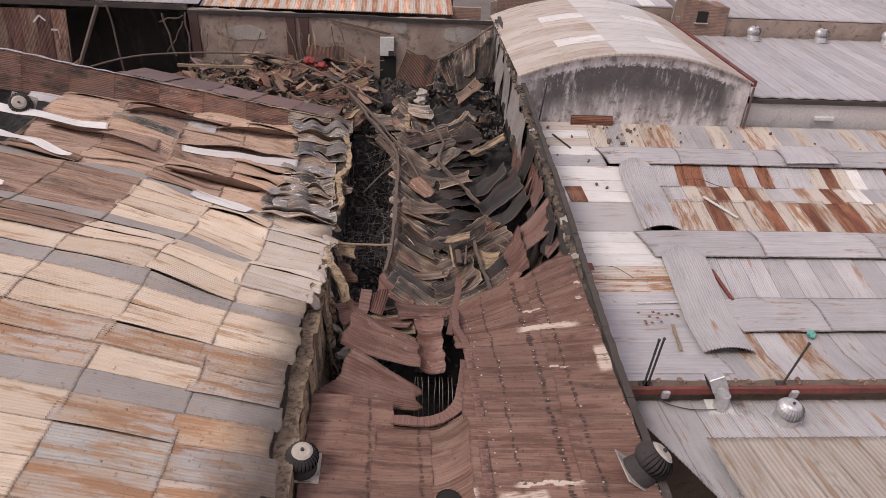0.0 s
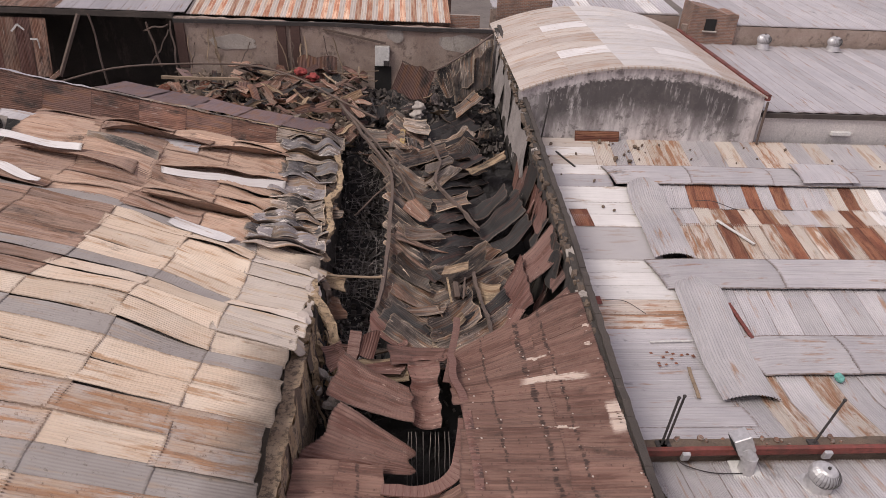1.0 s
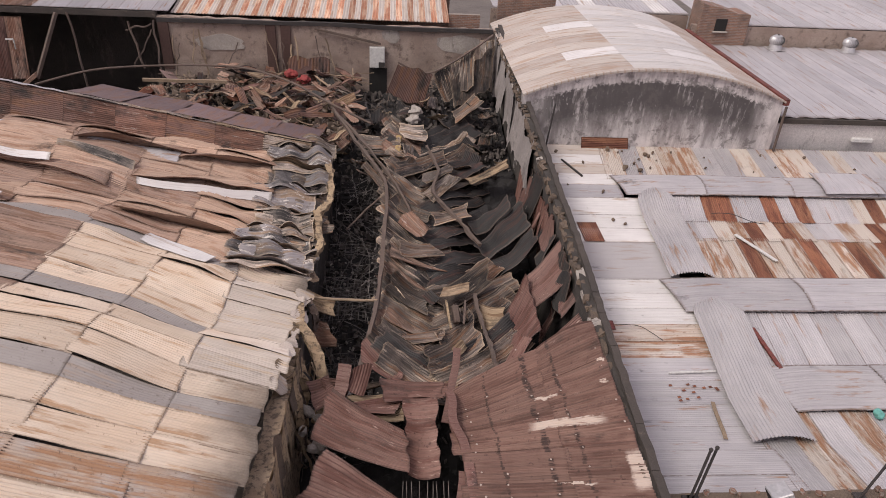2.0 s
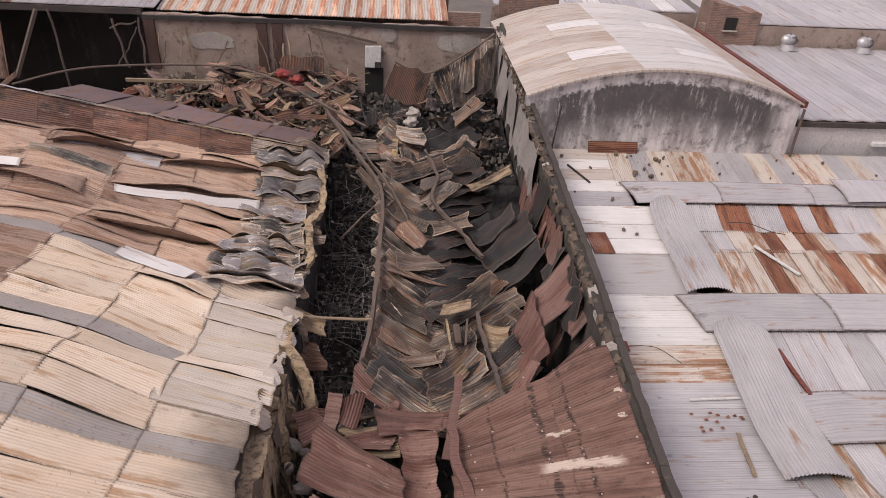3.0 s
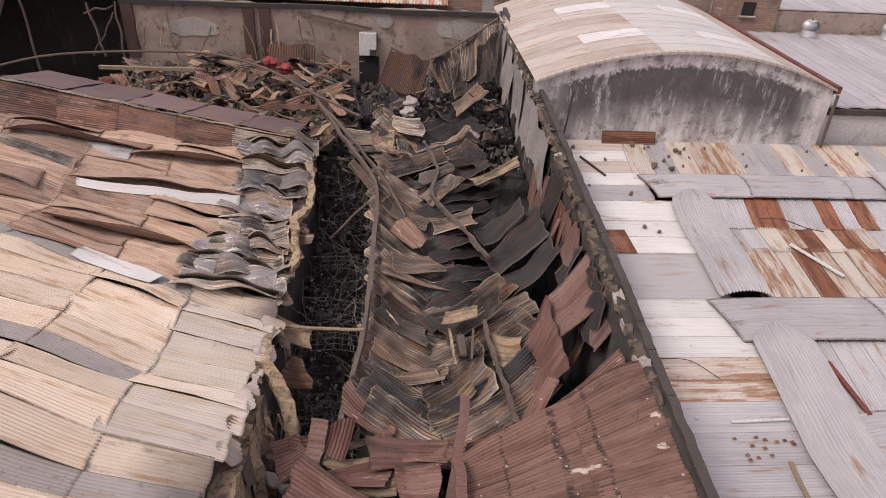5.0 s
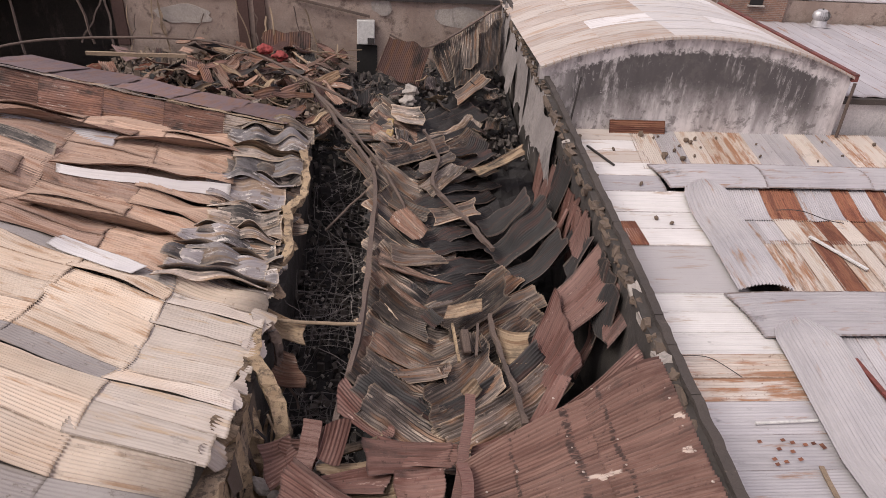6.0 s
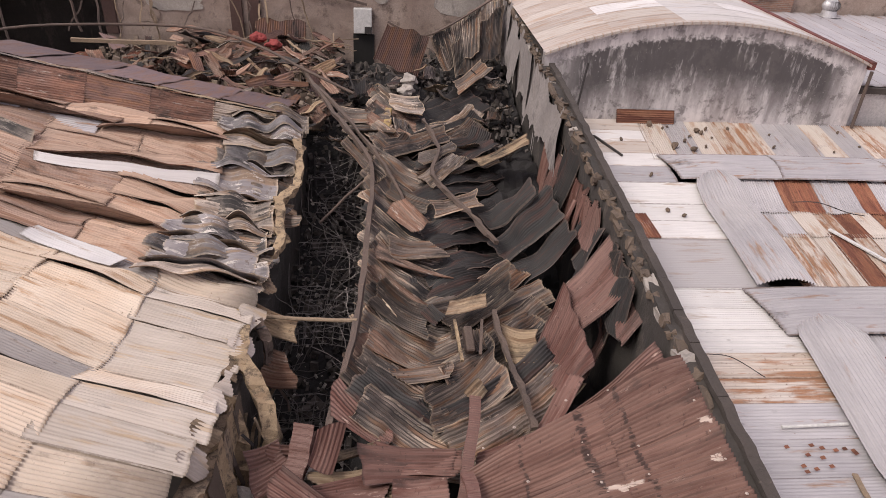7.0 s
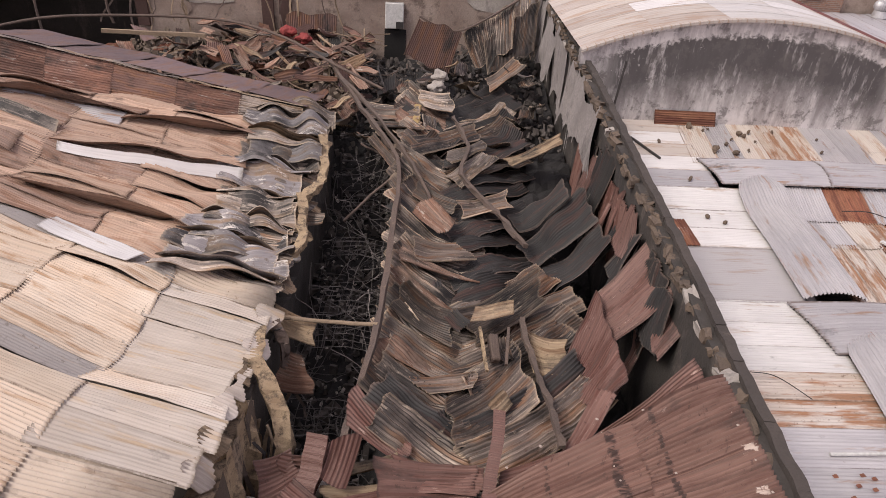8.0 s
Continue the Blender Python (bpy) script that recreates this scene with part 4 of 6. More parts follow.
GABLE = gable_mat()
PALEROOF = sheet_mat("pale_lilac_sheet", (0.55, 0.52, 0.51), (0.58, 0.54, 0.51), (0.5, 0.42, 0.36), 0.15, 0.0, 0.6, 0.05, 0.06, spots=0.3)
vault()


# ---- grey roof and walls beyond, north-east ----
def far_roofs():
    top = base("roof_north_east", (26, 39, 0), "pale grey ribbed roof with two round ventilators", "roof", "", "structure")
    for k in range(30):
        x = 17.3 + 0.9 * k
        sheet("roof_sheet", (x, 33.0, 8.35), (x, 44.6, 8.55), (x + 0.92, 44.6, 8.56), (x + 0.92, 33.0, 8.36), ZINC, top, amp=0.03, pitch=0.9, nl=4)
    beam("roof_edge", (17.2, 32.95, 8.2), (45, 32.95, 8.2), 0.2, 0.22, COPING, top, wob=0.04, n=30, label="blackened eave board")
    slab_wall("wall_north_east", [(17.2, 33.15, 8.15), (45, 33.15, 8.15)], 0.3, 0, PLASTER, "cream wall under the grey roof")
    slab_wall("wall_far", [(17.3, 45.0, 9.6), (60, 45.0, 9.6)], 0.3, 0, BURNTPLASTER, "stained beige wall behind the grey roof")
    far = base("roof_far", (30, 52, 0), "far pale corrugated roof behind a stained wall", "roof", "", "structure")
    for k in range(36):
        x = 18.5 + 1.1 * k
        sheet("roof_sheet", (x, 44.9, 9.65), (x, 60, 10.2), (x + 1.14, 60, 10.2), (x + 1.14, 44.9, 9.66), ZINC, far, amp=0.02, pitch=0.2, nl=3)
    # striped clay roof behind the rear wall
    clay = base("roof_north", (-5, 47, 0), "striped cream and clay corrugated roof behind the rear wall", "roof", "", "structure")
    for k in range(46):
        x = -12.6 + 0.33 * k
        sheet("roof_sheet", (x, 43.0, 9.62), (x, 49, 10.6), (x + 0.34, 49, 10.6), (x + 0.34, 43.0, 9.63), TILE if k % 2 else BEIGE, clay, amp=0.03, pitch=0.17, nl=3)
    grey = base("roof_north_west", (-20, 47, 0), "grey and rusted tin roof behind the open bay", "roof", "", "structure")
    for k in range(17):
        x = -27.5 + 0.88 * k
        sheet("roof_sheet", (x, 42.6, 9.8), (x, 49, 10.6), (x + 0.9, 49, 10.6), (x + 0.9, 42.6, 9.81), ZINC if k > 8 else BROWN, grey, nl=3)
    slab_wall("wall_north", [(-30, 49.1, 10.5), (3, 49.1, 10.5)], 0.3, 0, BRICK, "far brick wall closing the north side")
    slab_wall("wall_north_dark", [(2.6, 44.0, 9.9), (4.4, 44.0, 9.9)], 0.3, 0, BRICK, "dark brick wall beyond the corner")


far_roofs()


# ---- party wall top: dark coping along the outer side, broken masonry along the inner ----
def wall_top(y):
    return (interp(y, (4, 13.5, 18, 22, 26, 31, 36, 43), (4.75, 4.87, 5.06, 5.22, 5.22, 5.25, 5.3, 5.35)),
            interp(y, (4, 13.5, 18, 22, 26, 31, 36, 43), (7.6, 7.78, 7.88, 8.05, 8.35, 8.75, 8.95, 9.45)))


PALEPLASTER = rough_mat("pale_scorched_plaster", (0.50, 0.445, 0.395), (0.34, 0.30, 0.27), (0.13, 0.115, 0.11), 1.0, 0.45, True)


LINING = rough_mat("smoky_grey_lining", (0.36, 0.32, 0.30), (0.22, 0.195, 0.185), (0.085, 0.075, 0.072), 0.9, 0.42, True, 0.7, 0.4)


def coping():
    wall = bpy.data.objects["wall_east"]
    y = 6.0
    while y < 42.5:
        step = RNG.uniform(0.9, 1.5)
        x, z = wall_top(y + step / 2)
        xa, za = wall_top(y)
        xb, zb = wall_top(y + step)
        beam("coping_slab", (xa + 0.12, y + 0.01, za + 0.07), (xb + 0.12, y + step - 0.006, zb + 0.07), 0.19, 0.12, COPING, wall, wob=0.035, n=7, label="dark weathered coping slab")
        y += step
    y = 9.0
    while y < 41.5:
        x, z = wall_top(y)
        L = RNG.uniform(0.12, 0.5)
        bm = bmesh.new()
        box_verts(bm, Matrix.Identity(4), 1, 1, 1)
        bmesh.ops.subdivide_edges(bm, edges=bm.edges[:], cuts=1, use_grid_fill=True)
        for v in bm.verts:
            v.co += 0.3 * noise.noise_vector(v.co * 2.1 + Vector((y, 0, 0)))
        m = Matrix.Translation((x - 0.09 + RNG.uniform(-0.09, 0.03), y, z + RNG.uniform(-0.14, -0.02))) @ Euler(tuple(RNG.uniform(-0.35, 0.35, 3))).to_matrix().to_4x4() @ Matrix.Diagonal((RNG.uniform(0.10, 0.24), L, RNG.uniform(0.08, 0.2), 1))
        bmesh.ops.transform(bm, matrix=m, verts=bm.verts)
        part("broken_stone", bm, BROKEN if RNG.random() < 0.9 else PALEPLASTER, wall)
        y += L * RNG.uniform(0.5, 0.95)
    # smoke-grey lining hanging in folds down the inner face
    y = 28.6
    k = 0
    while y < 41.5:
        w = RNG.uniform(2.4, 3.4)
        xa, za = wall_top(y)
        xb, zb = wall_top(y + w)

        def foot(v, zt):
            h = 1.75 + 0.6 * noise.noise(Vector((v * 0.6, 5, 2))) + 0.3 * clamp((v - 32) / 4)
            return (wall_top(v)[0] - 0.45 - 0.3 * noise.noise(Vector((v * 0.5, 2, 2))) - 0.1 * (k % 2), v - 0.7, zt - h)

        sheet("hanging_lining", (xa - 0.21, y, za - 0.10), foot(y, za), foot(y + w, zb), (xb - 0.21, y + w, zb - 0.10), LINING, wall, amp=0.012, pitch=0.16, rough=0.2, freq=1.0, torn=0.5, nl=20, label="smoke-grey lining sheet hanging down the wall")
        y += w * 0.9
        k += 1


coping()

# ---- fallen sheets in the burnt bay ----
KINDS = {
    "burnt_grey_sheet": "burnt grey corrugated roof sheet fallen on the charred heap",
    "dark_red_sheet": "buckled dark red corrugated sheet fallen into the burnt bay",
    "brown_burnt_sheet": "brown scorched corrugated sheet lying on the heap",
    "scorched_pale_sheet": "pale scorched corrugated sheet lying on the heap",
    "scorched_straw_sheet": "straw-coloured scorched panel lying on the heap",
    "charred_sheet": "charred black corrugated sheet lying on the heap",
    "purple_brown_sheet": "purple-brown roofing sheet fallen among the rubble",
    "dark_rosy_rust_sheet": "dark rosy-brown rusted sheet hanging by the rear wall",
    "rusted_sheet": "rusted corrugated sheet fallen among the rubble",
}


def fallen(a, b, c, d, mat, sag=0.1, rough=0.06, name="corrugated_sheet", flat=False):
    return sheet(name, a, b, c, d, mat, None, sag=sag, rough=rough * 1.5, freq=0.95, curl=0.0 if flat else RNG.uniform(0, 0.22), torn=0.35 if flat else 0.2, nl=16, pitch=0.078, amp=0.006 if flat else 0.030, label=KINDS[mat.name], category="roof sheet", group="fallen roof sheets")


fallen((-0.93, 20.33, 6.37), (0.74, 19.65, 5.73), (0.45, 18.70, 5.92), (-1.13, 19.53, 6.45), ASH, 0.25)
fallen((-1.13, 19.53, 6.45), (-0.10, 18.46, 6.05), (-0.27, 18.00, 6.09), (-1.28, 18.64, 6.43), MAROON, 0.15)
fallen((-0.67, 21.27, 6.37), (0.76, 20.63, 5.73), (0.48, 20.31, 5.77), (-0.75, 20.72, 6.32), ASH, 0.2)
fallen((-0.29, 23.10, 6.37), (0.81, 22.92, 5.65), (0.74, 21.54, 5.64), (-0.69, 22.24, 6.21), ASH, 0.15)
fallen((0.80, 22.80, 5.75), (2.80, 23.88, 6.32), (2.82, 22.48, 6.23), (1.28, 21.52, 5.75), ASH, 0.2)
fallen((-0.45, 24.72, 6.37), (1.01, 24.02, 5.83), (1.46, 23.79, 5.81), (-0.48, 24.04, 6.23), BROWN, 0.15)
fallen((0.52, 19.81, 5.82), (2.03, 21.60, 5.94), (2.21, 19.34, 6.26), (0.74, 18.47, 5.95), ASH, 0.2)
fallen((2.30, 21.70, 6.12), (3.13, 21.24, 6.23), (2.84, 20.12, 6.18), (2.29, 20.35, 6.06), STRAW, 0.1)
fallen((-0.21, 20.28, 5.97), (1.19, 20.58, 5.94), (1.16, 20.13, 5.88), (0.15, 19.86, 5.90), ASH, 0.05)
fallen((2.78, 20.37, 5.95), (3.89, 22.46, 6.76), (3.87, 19.47, 6.68), (3.23, 19.04, 6.30), MAROON, 0.05)
fallen((3.79, 20.82, 6.40), (5.08, 21.18, 7.51), (5.12, 23.25, 7.53), (4.00, 22.69, 6.35), MAROON, 0.1)
fallen((4.60, 20.10, 6.68), (5.13, 20.38, 7.32), (5.15, 21.46, 7.23), (4.65, 20.73, 6.64), MAROON, 0.05)
fallen((2.67, 18.29, 6.27), (4.71, 19.11, 7.64), (4.71, 18.71, 7.58), (3.08, 18.36, 6.30), MAROON, 0.1)
fallen((3.26, 19.41, 6.58), (2.52, 18.32, 6.16), (2.80, 18.18, 6.18), (3.53, 19.10, 6.75), MAROON, 0.0)
fallen((-0.61, 31.36, 6.41), (1.79, 32.51, 6.55), (1.92, 31.28, 6.40), (-0.21, 30.04, 6.26), ASH, 0.1)
fallen((0.63, 28.98, 6.13), (1.95, 30.48, 6.48), (2.36, 29.55, 6.45), (1.25, 28.39, 6.11), PALEASH, 0.08)
fallen((-2.08, 34.29, 6.53), (-0.10, 33.70, 6.59), (-0.11, 32.59, 6.55), (-1.99, 32.69, 6.46), ASH, 0.05)
fallen((-1.90, 32.94, 6.36), (-0.00, 32.52, 6.45), (-0.01, 31.73, 6.42), (-1.64, 31.86, 6.32), ASH, 0.03)
fallen((-0.30, 26.51, 6.29), (0.51, 25.39, 6.12), (0.91, 25.97, 6.16), (0.30, 27.16, 6.34), BROWN, 0.05)
fallen((2.63, 30.19, 6.27), (4.28, 30.08, 7.30), (4.22, 29.13, 7.24), (2.86, 29.56, 6.25), STRAW, 0.1)
fallen((-0.21, 35.11, 6.76), (1.03, 34.96, 6.74), (1.08, 33.25, 6.57), (0.01, 33.72, 6.58), PALEASH, 0.05)
fallen((2.40, 36.44, 6.86), (3.62, 37.16, 7.58), (3.84, 35.94, 7.51), (2.67, 35.38, 6.71), ASH, 0.1)
fallen((-0.03, 28.26, 6.31), (1.03, 27.61, 6.07), (0.82, 26.80, 6.02), (-0.21, 27.40, 6.25), ASH, 0.1)
fallen((1.03, 27.61, 6.07), (2.49, 28.00, 6.30), (2.54, 26.85, 6.21), (1.16, 26.65, 6.01), ASH, 0.1)
fallen((2.40, 27.00, 6.03), (3.94, 27.41, 7.03), (4.00, 26.22, 6.97), (2.65, 26.08, 5.97), BLACK, 0.3, 0.2)
fallen((3.19, 24.86, 5.57), (4.55, 25.22, 6.89), (4.62, 24.08, 6.84), (3.33, 23.76, 5.57), BLACK, 0.25, 0.2)
fallen((-0.21, 25.13, 6.31), (0.92, 25.32, 6.02), (1.35, 24.53, 5.96), (-0.06, 24.24, 6.14), ASH, 0.1)
fallen((2.63, 25.81, 5.74), (4.31, 26.60, 7.06), (4.43, 25.14, 7.02), (2.99, 24.71, 5.68), BLACK, 0.25, 0.2)
fallen((0.76, 30.31, 6.38), (2.00, 31.08, 6.50), (2.04, 30.40, 6.47), (0.92, 29.49, 6.34), PALEASH, 0.05)
fallen((-1.60, 31.11, 6.60), (-0.21, 28.27, 6.50), (-0.57, 27.90, 6.38), (-1.77, 30.63, 6.49), ASH, 0.05)
fallen((-2.62, 17.67, 6.51), (-2.05, 17.94, 6.50), (-1.73, 17.29, 6.33), (-2.25, 16.80, 6.36), MAROON, 0.05)
fallen((-1.33, 17.92, 6.20), (-0.33, 18.21, 6.17), (-0.22, 17.91, 6.19), (-1.15, 17.62, 6.21), STRAW, 0.05)
fallen((-0.38, 18.02, 6.30), (1.06, 17.79, 6.30), (0.90, 17.17, 6.33), (-0.22, 17.27, 6.32), MAROON, 0.1)
fallen((-2.17, 17.77, 6.61), (-1.32, 17.95, 6.50), (-1.63, 17.20, 6.14), (-1.93, 17.21, 6.14), MAROON, 0.1)
fallen((-1.41, 17.09, 6.34), (-0.22, 17.53, 6.31), (-0.22, 16.61, 6.36), (-1.28, 16.63, 6.37), MAROON, 0.1)
fallen((1.36, 17.68, 6.41), (3.77, 18.25, 7.06), (3.75, 17.78, 7.09), (1.41, 17.27, 6.43), MAROON, 0.1)
fallen((-2.73, 13.45, 6.51), (-0.09, 13.11, 6.52), (0.01, 13.72, 6.60), (-1.83, 15.06, 6.84), MAROON, 0.05)
fallen((-2.30, 15.73, 6.51), (0.04, 14.69, 6.55), (-0.06, 15.89, 6.60), (-1.89, 17.18, 6.73), MAROON, 0.1)
fallen((-0.00, 14.73, 6.45), (0.71, 14.72, 6.36), (0.75, 17.04, 6.54), (-0.12, 17.03, 6.54), MAROON, 0.1)
fallen((-1.77, 17.50, 6.42), (-1.61, 17.89, 6.80), (-0.90, 17.84, 6.80), (-1.07, 17.31, 6.43), MAROON, 0.05)
fallen((-1.51, 17.42, 6.23), (-0.10, 17.59, 6.22), (-0.03, 16.55, 6.27), (-0.88, 16.55, 6.27), STRAW, 0.05)
fallen((-0.72, 17.94, 6.40), (0.98, 17.80, 6.40), (0.85, 17.16, 6.34), (-0.54, 16.99, 6.35), MAROON, 0.08)


def scrap(x, y, z, length, width, yaw, pitch, roll, mat, sag=0.05, rough=0.05):
    """A loose sheet by its middle, size and turns."""
    m = pose(x, y, z, roll, pitch, yaw)
    c = [m @ Vector((sx * length / 2, sy * width / 2, 0)) for sx, sy in ((-1, -1), (1, -1), (1, 1), (-1, 1))]
    fallen(*[tuple(v) for v in c], mat, sag, rough, "sheet_scrap")


def pick(*opts):
    r, tot = RNG.random() * sum(w for _, w in opts), 0
    for m, w in opts:
        tot += w
        if r <= tot:
            return m
    return opts[-1][0]


def draped(path, wide, mat, crumple=0.10, tilt=0.0):
    """A long corrugated sheet that hangs through the points of path; its width runs north, its folds along the path."""
    vs = [Vector(p) for p in path]
    line = []
    for i in range(len(vs) - 1):
        p0, p1, p2, p3 = vs[max(0, i - 1)], vs[i], vs[i + 1], vs[min(len(vs) - 1, i + 2)]
        for k in range(10):
            t = k / 10
            line.append(0.5 * ((2 * p1) + (p2 - p0) * t + (2 * p0 - 5 * p1 + 4 * p2 - p3) * t * t + (3 * p1 - p0 - 3 * p2 + p3) * t ** 3))
    line.append(vs[-1])
    nw, seed, pitch = int(4 * wide / 0.078), float(RNG.uniform(0, 60)), 0.078
    verts, uvs, rims, faces, run = [], [], [], [], 0.0
    for i, p in enumerate(line):
        run += (p - line[i - 1]).length if i else 0.0
        ax = (line[min(len(line) - 1, i + 1)] - line[max(0, i - 1)]).normalized()
        side = Vector((0, 0, 1)).cross(ax).normalized()
        side = (side + Vector((0, 0, tilt + 0.25 * noise.noise(Vector((run * 0.8, seed, 4)))))).normalized()
        up = ax.cross(side)
        fray = 0.0
        for j in range(nw + 1):
            t = j / nw
            q = p + side * (wide * (t - 0.5))
            if i in (0, len(line) - 1):
                fray = 0.22 * noise.noise(Vector((t * wide * 3, seed, i)))
            off = 0.026 * math.sin(2 * math.pi * t * wide / pitch) + crumple * fbm((run * 1.1, t * wide * 1.4, seed), 1.1) + 0.35 * crumple * noise.noise(Vector((run * 4.2, t * wide * 1.2, seed)))
            verts.append(q + up * off + ax * fray)
            uvs.append((run, t * wide))
            rims.append((i / (len(line) - 1), t))
    for i in range(len(line) - 1):
        for j in range(nw):
            k = i * (nw + 1) + j
            faces.append((k, k + nw + 1, k + nw + 2, k + 1))
    ob = mesh_object("corrugated_sheet", verts, faces, mat, None, tuple(line[len(line) // 2]), uvs, "", True, rims)
    tagged(ob, KINDS[mat.name], "roof sheet", "fallen roof sheets")


# sagging rows: from the bent rafter down to the valley and up towards the wall
for k in range(26):
    y = 18.4 + 0.66 * k
    z = heap_z(0, y) - 0.05
    g = [RNG.uniform(-0.15, 0.15) for _ in range(6)]
    left = pick((ASH, 7), (BLACK, 1), (BROWN, 2), (PALEASH, 1))
    right = pick((ASH, 5), (BLACK, 2), (BROWN, 1)) if y < 22.6 else pick((BLACK, 6), (MAROON, 1), (ASH, 1)) if y < 29.5 else pick((ASH, 6), (BLACK, 2), (PALEASH, 3), (BROWN, 1))
    draped([(-0.75 + g[0], y + 0.55, z + 0.42), (0.0, y + 0.1 + g[1], z + 0.0), (0.9 + g[2], y - 0.3, z - 0.28), (1.7 + g[0], y - 0.2 + g[3], z - 0.22)], RNG.uniform(0.75, 0.98), left, 0.10, RNG.uniform(-0.1, 0.35))
    deep = 0.45 * clamp((y - 22.5) / 1.5) * clamp((30.5 - y) / 1.5)
    if k % 4 != 2 or y > 30:
        draped([(0.75 + g[4], y - 0.2, z - 0.22), (1.7, y + 0.2 + g[5], z - 0.02), (2.7 + g[1], y + 0.85, z + 0.10 - deep), (3.4 + 2 * g[2], y + 1.35, z + 0.35 - 1.6 * deep)], RNG.uniform(0.75, 0.98), right, 0.12, RNG.uniform(-0.1, 0.4))
# pale sheets weighted up at the far end, standing in for smoke haze
for k in range(22):
    y = RNG.uniform(31, 41)
    x = RNG.uniform(-0.4, 4.4)
    scrap(x, y, heap_z(x, y) + RNG.uniform(-0.3, 0.25), RNG.uniform(0.5, 1.4), RNG.uniform(0.3, 0.7), RNG.uniform(0, 180), RNG.uniform(-35, 35), RNG.uniform(-30, 30), pick((ASH, 5), (BLACK, 2), (PALEASH, 5), (STRAW, 1)), 0.08, 0.12)
for k in range(8):
    y = RNG.uniform(18.5, 24)
    x = RNG.uniform(-0.3, 3.2)
    scrap(x, y, heap_z(x, y) + RNG.uniform(-0.2, 0.25), RNG.uniform(0.3, 0.8), RNG.uniform(0.2, 0.45), RNG.uniform(0, 180), RNG.uniform(-35, 35), RNG.uniform(-30, 30), pick((ASH, 4), (STRAW, 2), (BROWN, 1), (BLACK, 2)), 0.05, 0.1)
# sheets leaning on the party wall
for k in range(20):
    y = 21.4 + 1.0 * k + RNG.uniform(-0.3, 0.3)
    far = y > 27
    if y > 29:
        continue
    xw, zw = wall_top(y)
    hi = zw - RNG.uniform(0.3, 1.4)
    lo = heap_z(3.6, y) - RNG.uniform(0.2, 1.0)
    dx = RNG.uniform(0.3, 0.9) if far else RNG.uniform(0.5, 1.2)
    w = RNG.uniform(0.7, 1.5) if far else RNG.uniform(0.5, 0.9)
    dy = RNG.uniform(-1.0, 0.4)
    fallen((xw - 0.26, y, hi), (xw - 0.26 - dx, y + dy, lo), (xw - 0.26 - dx, y + dy + w * 0.5, lo + 0.3), (xw - 0.26, y + w, hi - RNG.uniform(0, 0.5)), pick((PALEASH, 4), (ASH, 3), (BLACK, 1)) if far else pick((BLACK, 5), (MAROON, 2)) if y > 24 else pick((MAROON, 3), (BLACK, 2)), RNG.uniform(0.05, 0.25), 0.12, flat=far and k % 3 > 0)
# dark red and black sheets hung down the inner face of the party wall
for k in range(14):
    y = 20.8 + 0.62 * k
    xw, zw = wall_top(y)
    hi, h = zw - RNG.uniform(0.15, 0.9), RNG.uniform(1.0, 2.2)
    w = RNG.uniform(0.6, 1.0)
    fallen((xw - 0.24, y, hi), (xw - RNG.uniform(0.4, 0.8), y + RNG.uniform(-0.7, 0.2), hi - h), (xw - RNG.uniform(0.4, 0.7), y + w + RNG.uniform(-0.7, 0), hi - h), (xw - 0.24, y + w, hi + RNG.uniform(-0.4, 0.1)), pick((MAROON, 4), (BLACK, 2)) if y < 25 else pick((BLACK, 4), (MAROON, 1)), 0.05, 0.1)
# scorched sheets rippling along the west edge
GREYSHEET = sheet_mat("bluish_grey_sheet", (0.30, 0.27, 0.265), (0.19, 0.17, 0.175), (0.22, 0.15, 0.10), 0.3, 0.38, 0.55, 0.15, 0.4, lap_col=(0.45, 0.36, 0.27), pale=0.5, pale_col=(0.55, 0.50, 0.46))
KINDS["bluish_grey_sheet"] = "bluish grey buckled roof sheet on the heap"
def ripple(k):
    """Height of the buckled roof edge: waves that grow towards the pit."""
    ph, grow, rate = RNG.uniform(-1.5, 1.5), RNG.uniform(0.05, 0.2), RNG.uniform(3.2, 5.4)

    def height(x, y):
        return left_z(x, y) + 0.06 + grow * clamp((x + 5.9) / 1.6) * math.sin(rate * (x + 3.2) + 0.5 * y + ph)
    return height


for k in range(24):
    y = 22.0 + 0.4 * k
    x0, x1 = RNG.uniform(-5.9, -5.0), RNG.uniform(-3.35, -2.85)
    w, dy, up = RNG.uniform(0.55, 0.85), RNG.uniform(-0.25, 0.15), RNG.uniform(0, 0.08)
    mat = pick((PALEASH, 7), (GREYSHEET, 3), (STRAW, 1))
    sheet("corrugated_sheet", (x0, y + w, up), (x1, y + w + dy, up), (x1, y + dy, up + 0.05), (x0, y, up + 0.05), mat, None, amp=0.024, pitch=0.09, nl=26, height=ripple(k), rough=0.07, torn=0.16, curl=RNG.uniform(0.05, 0.3), label=KINDS[mat.name].replace("heap", "rippled roof edge"), category="roof sheet", group="fallen roof sheets")
